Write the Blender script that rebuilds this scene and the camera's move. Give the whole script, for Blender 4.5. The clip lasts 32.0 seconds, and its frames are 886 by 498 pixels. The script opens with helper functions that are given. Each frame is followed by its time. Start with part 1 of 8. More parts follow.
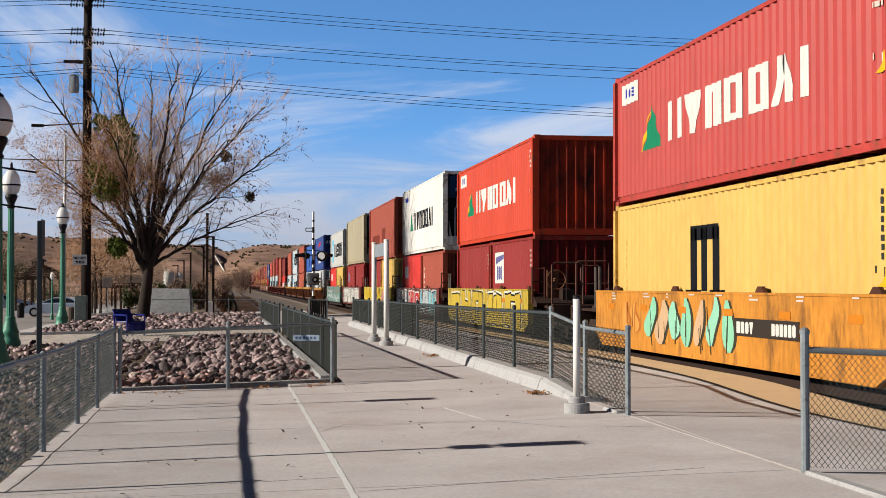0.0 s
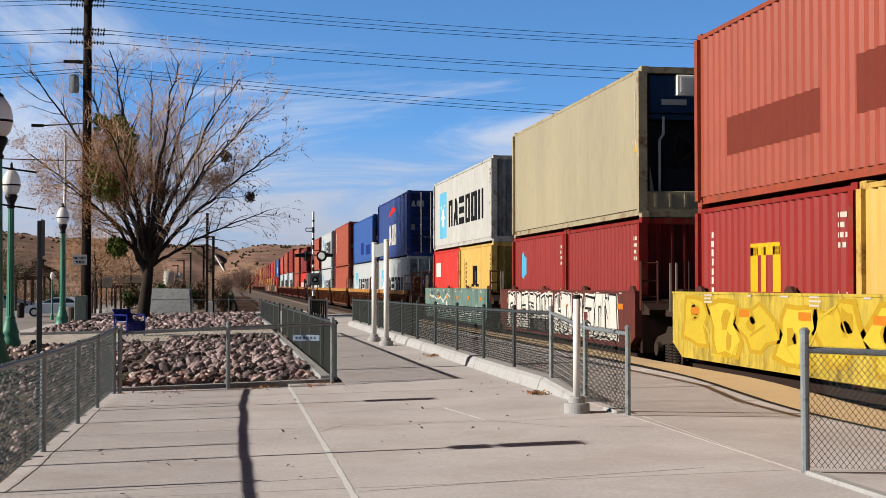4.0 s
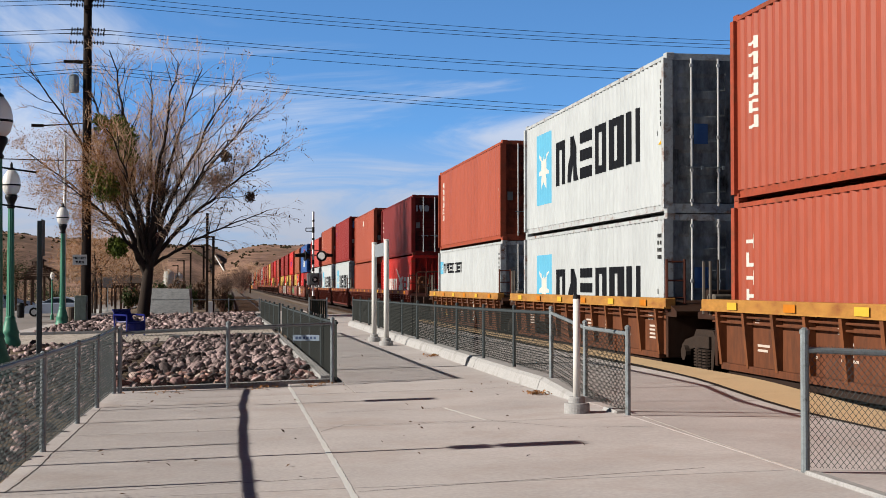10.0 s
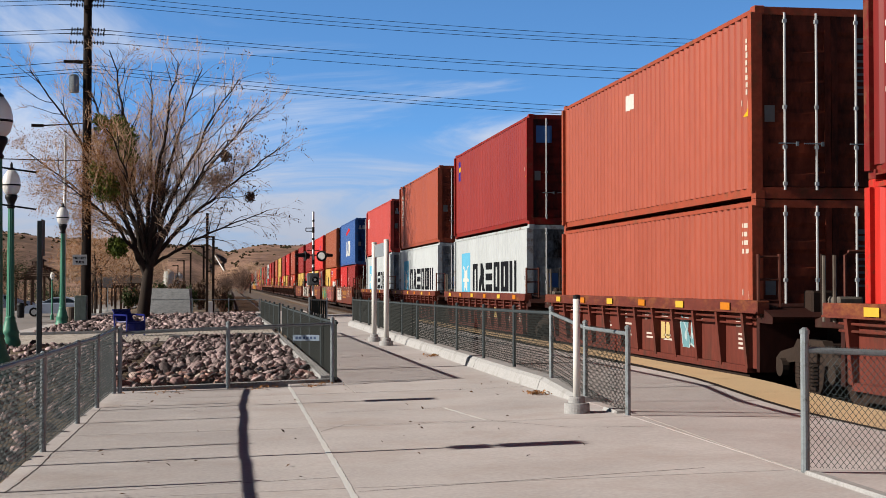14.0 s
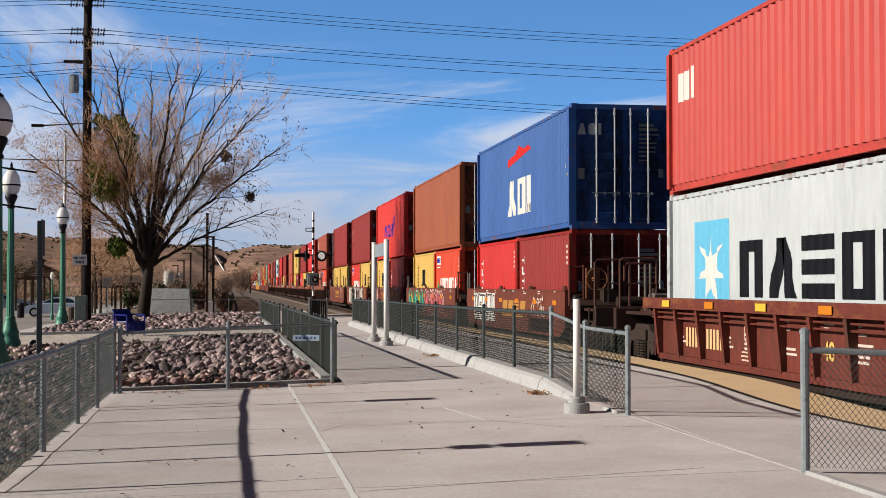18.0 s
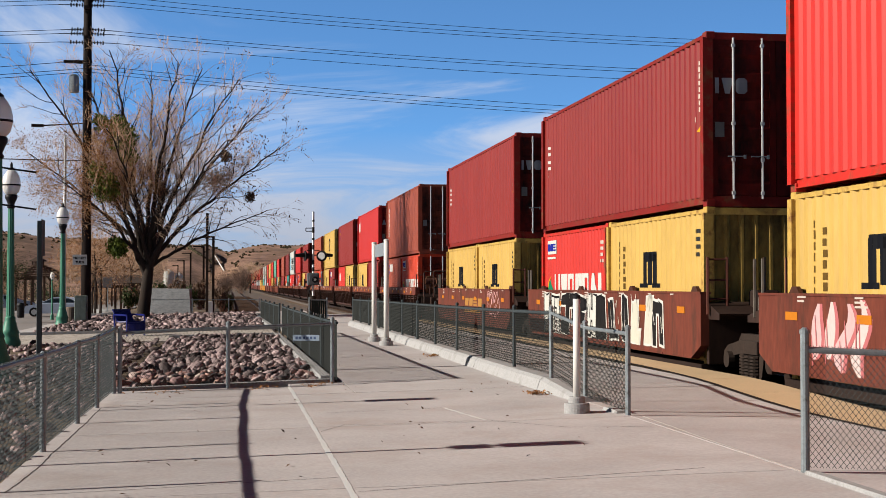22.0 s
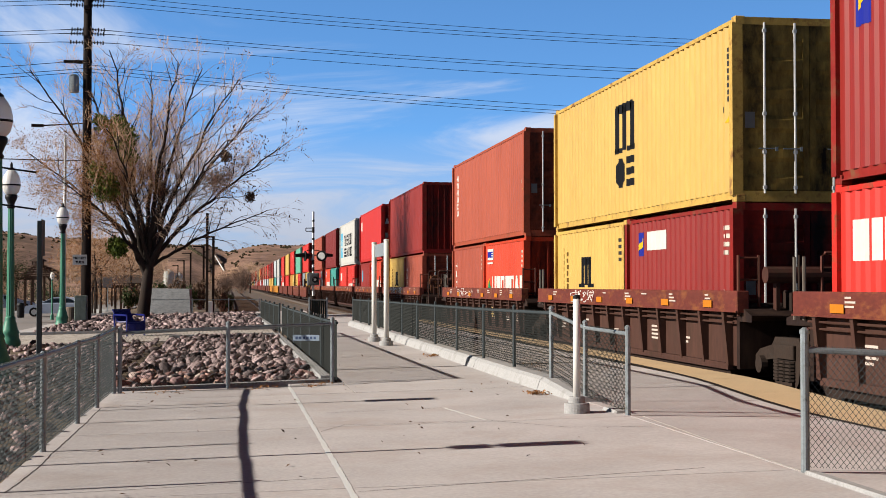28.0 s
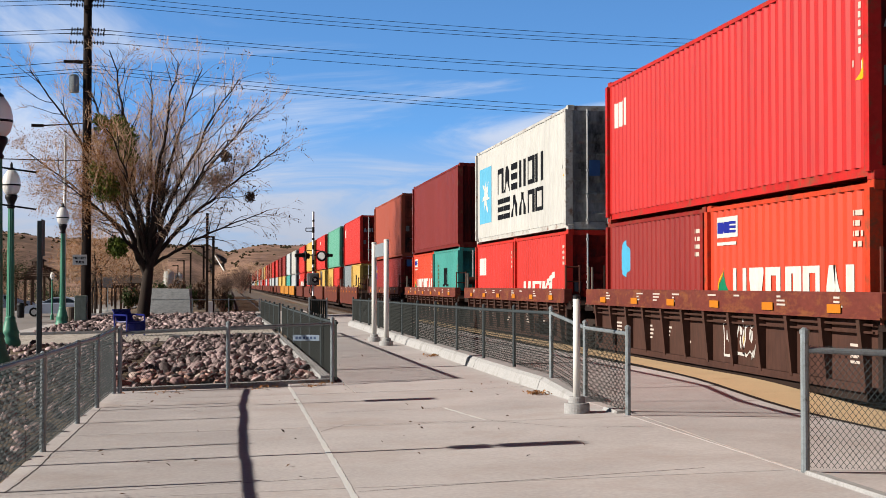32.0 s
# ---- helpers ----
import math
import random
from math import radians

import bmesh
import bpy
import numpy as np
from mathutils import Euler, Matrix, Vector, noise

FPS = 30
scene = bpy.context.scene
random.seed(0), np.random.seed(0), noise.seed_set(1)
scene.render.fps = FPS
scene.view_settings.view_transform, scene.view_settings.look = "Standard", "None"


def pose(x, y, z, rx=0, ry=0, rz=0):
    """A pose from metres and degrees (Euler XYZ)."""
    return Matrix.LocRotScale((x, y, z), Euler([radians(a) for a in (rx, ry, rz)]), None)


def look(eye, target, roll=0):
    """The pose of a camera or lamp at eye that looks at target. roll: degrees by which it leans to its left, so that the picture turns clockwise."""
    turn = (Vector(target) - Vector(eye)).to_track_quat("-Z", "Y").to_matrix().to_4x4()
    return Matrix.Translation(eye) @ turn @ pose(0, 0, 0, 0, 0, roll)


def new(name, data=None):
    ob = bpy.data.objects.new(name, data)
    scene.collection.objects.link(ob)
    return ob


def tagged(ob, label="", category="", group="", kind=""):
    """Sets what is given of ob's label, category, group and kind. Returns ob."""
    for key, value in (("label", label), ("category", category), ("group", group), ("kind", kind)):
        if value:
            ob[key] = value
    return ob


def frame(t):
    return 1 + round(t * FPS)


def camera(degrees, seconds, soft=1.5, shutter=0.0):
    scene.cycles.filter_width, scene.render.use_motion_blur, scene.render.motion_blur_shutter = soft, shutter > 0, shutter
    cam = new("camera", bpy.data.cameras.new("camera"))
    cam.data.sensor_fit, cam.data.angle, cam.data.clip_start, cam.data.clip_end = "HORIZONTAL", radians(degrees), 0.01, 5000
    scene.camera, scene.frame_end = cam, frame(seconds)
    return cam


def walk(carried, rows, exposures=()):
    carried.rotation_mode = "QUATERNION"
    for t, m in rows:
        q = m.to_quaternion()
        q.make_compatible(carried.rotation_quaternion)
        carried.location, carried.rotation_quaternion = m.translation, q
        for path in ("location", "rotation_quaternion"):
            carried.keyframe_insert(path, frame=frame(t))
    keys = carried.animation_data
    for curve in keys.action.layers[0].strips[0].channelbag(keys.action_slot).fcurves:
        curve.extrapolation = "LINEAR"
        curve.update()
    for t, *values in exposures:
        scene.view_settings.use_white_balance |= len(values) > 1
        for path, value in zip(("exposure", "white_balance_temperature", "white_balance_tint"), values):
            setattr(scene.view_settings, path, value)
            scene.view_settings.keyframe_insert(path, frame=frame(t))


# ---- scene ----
cam = camera(34.917, 32.0, soft=0.85)
walk(cam, [(0.0, pose(0, 0, 1.47, 91.4644, 0, -8.6044)), (32.0, pose(0, 0, 1.47, 91.4644, 0, -8.6044))],
     exposures=[(0.0, 0.84), (16.0, 0.82), (21.0, 0.8), (23.0, 0.84), (25.0, 0.93), (28.0, 0.96), (30.0, 0.89), (32.0, 0.93)])

# ---- world, sun, exposure ----
SUN_EL, SHADOW_TURN = radians(24.8), radians(2.6)
sun_way = Vector((-math.cos(SHADOW_TURN) * math.cos(SUN_EL), -math.sin(SHADOW_TURN) * math.cos(SUN_EL), math.sin(SUN_EL)))
world = bpy.data.worlds.new("sky")
scene.world = world
world.use_nodes = True
wn, wl = world.node_tree.nodes, world.node_tree.links
sky = wn.new("ShaderNodeTexSky")
sky.sky_type = "NISHITA"
sky.sun_disc = False
sky.sun_elevation, sky.sun_rotation = SUN_EL, radians(-92.6)
sky.air_density, sky.dust_density, sky.ozone_density = 1.0, 0.2, 2.0
wco = wn.new("ShaderNodeTexCoord")
wsep = wn.new("ShaderNodeSeparateXYZ")
wl.new(wco.outputs["Generated"], wsep.inputs[0])
# deep blue low down, as on a dry clear day: the dome is looked up somewhat higher
lift = wn.new("ShaderNodeVectorMath")
lift.operation = "MULTIPLY_ADD"
lift.inputs[1].default_value, lift.inputs[2].default_value = (1, 1, 2.2), (0, 0, 0.1)
wl.new(wco.outputs["Generated"], lift.inputs[0])
unit_ = wn.new("ShaderNodeVectorMath")
unit_.operation = "NORMALIZE"
wl.new(lift.outputs[0], unit_.inputs[0])
wl.new(unit_.outputs[0], sky.inputs[0])


def wmath(op, a, b):
    n = wn.new("ShaderNodeMath")
    n.operation = op
    for i, s in enumerate((a, b)):
        if isinstance(s, (int, float)):
            n.inputs[i].default_value = s
        else:
            wl.new(s, n.inputs[i])
    return n.outputs[0]


# thin cirrus on a high flat layer
up = wmath("ADD", wmath("MAXIMUM", wsep.outputs[2], 0.0), 0.07)
cx, cy = wmath("DIVIDE", wsep.outputs[0], up), wmath("DIVIDE", wsep.outputs[1], up)
comb = wn.new("ShaderNodeCombineXYZ")
wl.new(wmath("MULTIPLY", cx, 0.62), comb.inputs[0])
wl.new(wmath("ADD", wmath("MULTIPLY", cy, 0.36), wmath("MULTIPLY", cx, 0.14)), comb.inputs[1])
cirrus = wn.new("ShaderNodeTexNoise")
cirrus.inputs["Scale"].default_value = 1.5
cirrus.inputs["Detail"].default_value = 9
cirrus.inputs["Roughness"].default_value = 0.57
cirrus.inputs["Distortion"].default_value = 0.9
wl.new(comb.outputs[0], cirrus.inputs["Vector"])
# a bank of cloud low down that thins towards the right, clear above
bank = wmath("ADD", wsep.outputs[2], wmath("MULTIPLY", wsep.outputs[0], 0.157))
lean = wmath("MULTIPLY", wmath("SUBTRACT", 0.127, bank), 2.6)
cramp = wn.new("ShaderNodeMapRange")
cramp.interpolation_type = "SMOOTHSTEP"
cramp.inputs[1].default_value, cramp.inputs[2].default_value = 0.4, 0.78
cramp.inputs[3].default_value, cramp.inputs[4].default_value = 0.0, 0.8
wl.new(wmath("ADD", wmath("ADD", wmath("MULTIPLY", wmath("SUBTRACT", cirrus.outputs[0], 0.5), 1.8), 0.5), lean), cramp.inputs[0])
low = wn.new("ShaderNodeMapRange")
low.inputs[1].default_value, low.inputs[2].default_value = 0.02, 0.11
low.inputs[3].default_value, low.inputs[4].default_value = 0.85, 0.0
wl.new(wsep.outputs[2], low.inputs[0])
cmix = wn.new("ShaderNodeMix")
cmix.data_type = "RGBA"
wl.new(cramp.outputs[0], cmix.inputs[0])
deep = wn.new("ShaderNodeVectorMath")
deep.operation = "MULTIPLY"
deep.inputs[1].default_value = (0.67, 1.06, 1.36)
wl.new(sky.outputs[0], deep.inputs[0])
wl.new(deep.outputs[0], cmix.inputs[6])
cmix.inputs[7].default_value = (4.0, 4.3, 5.0, 1)
# grey haze along the horizon
hmix = wn.new("ShaderNodeMix")
hmix.data_type = "RGBA"
wl.new(low.outputs[0], hmix.inputs[0])
wl.new(cmix.outputs[2], hmix.inputs[6])
hmix.inputs[7].default_value = (2.6, 2.72, 3.2, 1)
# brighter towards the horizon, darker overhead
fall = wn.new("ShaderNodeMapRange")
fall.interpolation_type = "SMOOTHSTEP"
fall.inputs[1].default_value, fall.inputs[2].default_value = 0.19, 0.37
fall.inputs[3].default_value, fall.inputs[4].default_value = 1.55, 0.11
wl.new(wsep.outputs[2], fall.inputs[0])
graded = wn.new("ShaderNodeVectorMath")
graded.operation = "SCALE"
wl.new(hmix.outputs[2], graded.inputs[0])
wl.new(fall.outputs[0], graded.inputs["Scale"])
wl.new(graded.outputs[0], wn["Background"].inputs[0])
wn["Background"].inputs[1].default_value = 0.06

lamp = bpy.data.lights.new("sun", "SUN")
lamp.energy, lamp.angle, lamp.color = 4.9, radians(0.53), (1.0, 0.93, 0.82)
sun = new("sun", lamp)
sun.matrix_world = look(sun_way * 50, (0, 0, 0))


# ---- materials ----
def lin(r, g, b):
    return tuple((c / 255 / 12.92) if c < 11 else ((c / 255 + 0.055) / 1.055) ** 2.4 for c in (r, g, b)) + (1.0,)


def material(name, colour=None, rough=0.7, metal=0.0, grain=0.25, scale=6.0, fine=60.0, bump=0.3, stretch=(1, 1, 1),
             stain=None, stain_at=(0.6, 0.75), stain_scale=1.5, island=0.0, spec=0.16, gain=1.0):
    """A procedural surface: base colour (None: the object's own), grain at two scales, stains, relief."""
    m = bpy.data.materials.new(name)
    m.use_nodes = True
    n, l = m.node_tree.nodes, m.node_tree.links
    bsdf = n["Principled BSDF"]
    bsdf.inputs["Metallic"].default_value = metal
    bsdf.inputs["Specular IOR Level"].default_value = spec
    co, info = n.new("ShaderNodeTexCoord"), n.new("ShaderNodeObjectInfo")
    shift = n.new("ShaderNodeVectorMath")
    shift.operation = "MULTIPLY_ADD"
    comb = n.new("ShaderNodeCombineXYZ")
    for i in range(3):
        l.new(info.outputs["Random"], comb.inputs[i])
    l.new(comb.outputs[0], shift.inputs[0])
    shift.inputs[1].default_value = (37, 53, 71)
    l.new(co.outputs["Object"], shift.inputs[2])
    mp = n.new("ShaderNodeMapping")
    mp.inputs["Scale"].default_value = stretch
    l.new(shift.outputs[0], mp.inputs[0])

    def tex(s, d=5, r=0.6, v=mp):
        t = n.new("ShaderNodeTexNoise")
        t.inputs["Scale"].default_value, t.inputs["Detail"].default_value, t.inputs["Roughness"].default_value = s, d, r
        l.new(v.outputs[0], t.inputs["Vector"])
        return t

    big, small = tex(scale), tex(fine, 3)
    add = n.new("ShaderNodeMath")
    add.operation = "ADD"
    l.new(big.outputs[0], add.inputs[0])
    l.new(small.outputs[0], add.inputs[1])
    rng = n.new("ShaderNodeMapRange")
    rng.inputs[1].default_value, rng.inputs[2].default_value = 0.6, 1.4
    rng.inputs[3].default_value, rng.inputs[4].default_value = 0.72 * gain * (1 - grain), 0.72 * gain * (1 + grain)
    l.new(add.outputs[0], rng.inputs[0])
    mul = n.new("ShaderNodeVectorMath")
    mul.operation = "SCALE"
    if colour is None:
        l.new(info.outputs["Color"], mul.inputs[0])
    else:
        mul.inputs[0].default_value = colour[:3]
    value = rng.outputs[0]
    if island:
        geo = n.new("ShaderNodeNewGeometry")
        ir = n.new("ShaderNodeMapRange")
        ir.inputs[3].default_value, ir.inputs[4].default_value = 1 - island, 1 + island
        l.new(geo.outputs["Random Per Island"], ir.inputs[0])
        m2 = n.new("ShaderNodeMath")
        m2.operation = "MULTIPLY"
        l.new(value, m2.inputs[0])
        l.new(ir.outputs[0], m2.inputs[1])
        value = m2.outputs[0]
    l.new(value, mul.inputs["Scale"])
    out = mul.outputs[0]
    if stain:
        st = tex(stain_scale, 8, 0.7, shift if stretch == (1, 1, 1) else mp)
        sr = n.new("ShaderNodeMapRange")
        sr.inputs[1].default_value, sr.inputs[2].default_value = stain_at
        l.new(st.outputs[0], sr.inputs[0])
        mx = n.new("ShaderNodeMix")
        mx.data_type = "RGBA"
        l.new(sr.outputs[0], mx.inputs[0])
        l.new(out, mx.inputs[6])
        mx.inputs[7].default_value = tuple(0.84 * v for v in stain[:3]) + (1.0,)
        out = mx.outputs[2]
    l.new(out, bsdf.inputs["Base Color"])
    rr = n.new("ShaderNodeMapRange")
    rr.inputs[3].default_value, rr.inputs[4].default_value = max(0.03, rough - 0.15), min(1, rough + 0.15)
    l.new(big.outputs[0], rr.inputs[0])
    l.new(rr.outputs[0], bsdf.inputs["Roughness"])
    if bump:
        bp = n.new("ShaderNodeBump")
        bp.inputs["Strength"].default_value, bp.inputs["Distance"].default_value = bump, 0.01
        l.new(add.outputs[0], bp.inputs["Height"])
        l.new(bp.outputs[0], bsdf.inputs["Normal"])
    return m


PAINT = material("container_paint", None, 0.5, gain=0.67, grain=0.14, scale=0.7, fine=9, bump=0.06, stretch=(1, 1, 0.28), stain=lin(110, 72, 54), stain_at=(0.68, 0.86), stain_scale=2.6, spec=0.25)
EDGEPAINT = material("scuffed_frame_paint", None, 0.6, gain=0.64, grain=0.25, scale=1.5, fine=14, bump=0.12, stain=lin(104, 66, 46), stain_at=(0.52, 0.68), stain_scale=3.4, spec=0.12)
SILLPAINT = material("worn_sill_paint", None, 0.7, gain=0.66, grain=0.3, scale=1.6, fine=12, bump=0.15, stretch=(1, 0.6, 1.6), stain=lin(120, 72, 40), stain_at=(0.5, 0.7), stain_scale=3.0)
# Ends turned from the sun: the dark stain is grime plus painted-in shade.
ENDPAINT = material("dirt_and_shade_end_paint", None, 0.65, gain=0.62, grain=0.25, scale=1.2, fine=9, bump=0.1, stretch=(1, 1, 0.4), stain=lin(40, 33, 30), stain_at=(0.42, 0.7), stain_scale=1.6, spec=0.06)
DOORPAINT = material("grime_and_shade_door_paint", None, 0.65, gain=0.6, grain=0.3, scale=1.2, fine=9, bump=0.1, stretch=(1, 1, 0.4), stain=lin(30, 26, 25), stain_at=(0.35, 0.66), stain_scale=1.6, spec=0.06)
CARPAINT = material("railcar_paint", None, 0.7, gain=0.68, grain=0.38, scale=1.1, fine=12, bump=0.15, stretch=(1, 1, 0.3), stain=lin(52, 37, 29), stain_at=(0.5, 0.72), stain_scale=2.2)
MARK = material("marking_paint", None, 0.6, gain=0.7, spec=0.05, grain=0.1, scale=2, fine=14, bump=0.0, stain=lin(120, 110, 100), stain_at=(0.7, 0.85), stain_scale=4)
STEEL = material("dark_steel", lin(46, 33, 27), 0.75, 0.1, grain=0.35, scale=4, bump=0.25)
DUSTY = material("dusty_cast_steel", lin(50, 39, 33), 0.85, grain=0.4, scale=4, fine=20, bump=0.3, stain=lin(46, 38, 33), stain_at=(0.5, 0.7), stain_scale=2.5)
ZINC = material("zinc_rod", lin(205, 205, 205), 0.4, 0.3, grain=0.1, scale=8, bump=0.05)
GALV = material("galvanised_steel", lin(138, 146, 150), 0.45, 0.4, grain=0.25, scale=9, bump=0.1, spec=0.5, stain=lin(84, 88, 88), stain_at=(0.55, 0.7), stain_scale=12)
MESHWIRE = material("fence_wire", lin(38, 41, 40), 0.7, 0.2, grain=0.15, scale=9, bump=0.0)
DARKPOST = material("weathered_dark_steel", lin(62, 69, 72), 0.7, 0.2, grain=0.25, scale=9, bump=0.1)
SLAT = material("privacy_slat", lin(40, 45, 44), 0.95, spec=0.05, grain=0.2, scale=5, stretch=(1, 1, 0.3), bump=0.05)
CONCRETE = material("concrete_paving", lin(194, 187, 186), 0.85, grain=0.2, scale=0.8, fine=28, bump=0.15, stain=lin(168, 155, 149), stain_at=(0.5, 0.8), stain_scale=0.9)
KERB = material("kerb_concrete", lin(166, 165, 165), 0.85, grain=0.28, scale=3, fine=50, bump=0.35, stain=lin(104, 100, 97), stain_at=(0.5, 0.75), stain_scale=3)
TACTILE = material("tan_edge_strip", lin(202, 174, 138), 0.75, grain=0.12, scale=2, fine=40, bump=0.15, stain=lin(120, 96, 66), stain_at=(0.66, 0.85), stain_scale=2)
DIRT = material("dry_ground", lin(120, 104, 88), 0.95, grain=0.35, scale=0.25, fine=6, bump=0.5, stain=lin(84, 72, 58), stain_at=(0.5, 0.7), stain_scale=0.08)
BALLAST = material("ballast", lin(105, 95, 88), 0.9, grain=0.5, scale=9, fine=40, bump=1.0)
ASPHALT = material("asphalt", lin(146, 139, 136), 0.9, grain=0.2, scale=0.4, fine=50, bump=0.3)
ROCKS = material("river_cobbles", lin(140, 122, 121), 0.75, grain=0.35, scale=5, fine=40, bump=0.35, island=0.9)
BARK = material("bark", lin(56, 47, 42), 0.9, grain=0.35, scale=5, fine=30, bump=0.8, stretch=(1, 1, 0.25))
TWIG = material("twig", lin(198, 164, 136), 0.85, grain=0.2, scale=3, bump=0.0, island=0.3)
DRYLEAF = material("dry_leaf", lin(164, 116, 72), 0.75, grain=0.2, scale=4, bump=0.0, island=0.4)
MISTLE = material("mistletoe_leaf", lin(98, 112, 42), 0.7, grain=0.2, scale=4, bump=0.0, island=0.6)
DRYBUSH = material("dry_bush_leaf", lin(104, 82, 67), 0.8, grain=0.2, scale=4, bump=0.0, island=0.4)
FARTWIG = material("far_twigs", lin(124, 102, 92), 0.9, grain=0.2, scale=3, bump=0.0, island=0.35)
GREEN = material("green_leaf", lin(62, 74, 40), 0.7, grain=0.2, scale=4, bump=0.0, island=0.45)
POLEWOOD = material("creosote_wood", lin(36, 27, 23), 0.9, grain=0.3, scale=3, fine=30, bump=0.5, stretch=(1, 1, 0.12))
LAMPGREEN = material("green_cast_iron", lin(70, 130, 108), 0.45, grain=0.15, scale=4, bump=0.05, stain=lin(60, 92, 80), stain_at=(0.6, 0.8), stain_scale=3)
BLACK = material("black_enamel", lin(30, 30, 32), 0.5, grain=0.15, bump=0.05)
WHITE = material("white_enamel", lin(226, 224, 219), 0.45, grain=0.08, scale=3, bump=0.03, stain=lin(170, 160, 145), stain_at=(0.66, 0.85), stain_scale=3)
BLUE = material("blue_plastic", lin(32, 40, 120), 0.4, grain=0.12, bump=0.03)
HILL = material("dry_grass_hill", lin(152, 121, 106), 1.0, grain=0.85, scale=0.012, fine=0.12, bump=0.0, stretch=(1, 1, 4), stain=lin(102, 87, 76), stain_at=(0.46, 0.66), stain_scale=0.009, spec=0.05)
SHRUB = material("hill_shrub", lin(70, 64, 48), 0.95, grain=0.3, scale=0.2, fine=1, bump=0.0, island=0.3, spec=0.05)
SOIL = material("dark_soil", lin(48, 40, 36), 0.95, grain=0.4, scale=6, fine=40, bump=0.6)
ROOF = material("shingle_roof", lin(70, 56, 48), 0.9, grain=0.3, scale=3, fine=20, bump=0.4)
CARBODY = material("silver_blue_car_paint", lin(196, 208, 226), 0.3, 0.0, grain=0.04, bump=0.0)
TYRE = material("rubber", lin(28, 28, 28), 0.8, grain=0.2, bump=0.1)
WOOD = material("weathered_wood", lin(86, 66, 54), 0.85, grain=0.3, scale=3, fine=25, bump=0.3, stretch=(1, 1, 0.2))
GRAVEL = material("pale_gravel", lin(188, 178, 169), 0.95, grain=0.5, scale=3, fine=14, bump=0.6, stain=lin(112, 98, 88), stain_at=(0.52, 0.66), stain_scale=5)
TARMAC_WALL = material("rough_grey_slope", lin(128, 130, 133), 0.9, grain=0.55, scale=3.5, fine=16, bump=1.0, stretch=(1, 1, 2.5))
ROCKTINT = material("tinted_cobble", None, 0.72, grain=0.3, scale=5, fine=40, bump=0.35)


def glass(name, colour, rough=0.1, clear=0.85):
    m = bpy.data.materials.new(name)
    m.use_nodes = True
    b = m.node_tree.nodes["Principled BSDF"]
    b.inputs["Base Color"].default_value, b.inputs["Roughness"].default_value = colour, rough
    b.inputs["Transmission Weight"].default_value, b.inputs["IOR"].default_value = clear, 1.45
    return m


GLOBE = glass("frosted_globe", (0.86, 0.84, 0.82, 1), 0.4, 0.4)
PANE = glass("car_window", (0.03, 0.04, 0.05, 1), 0.05)


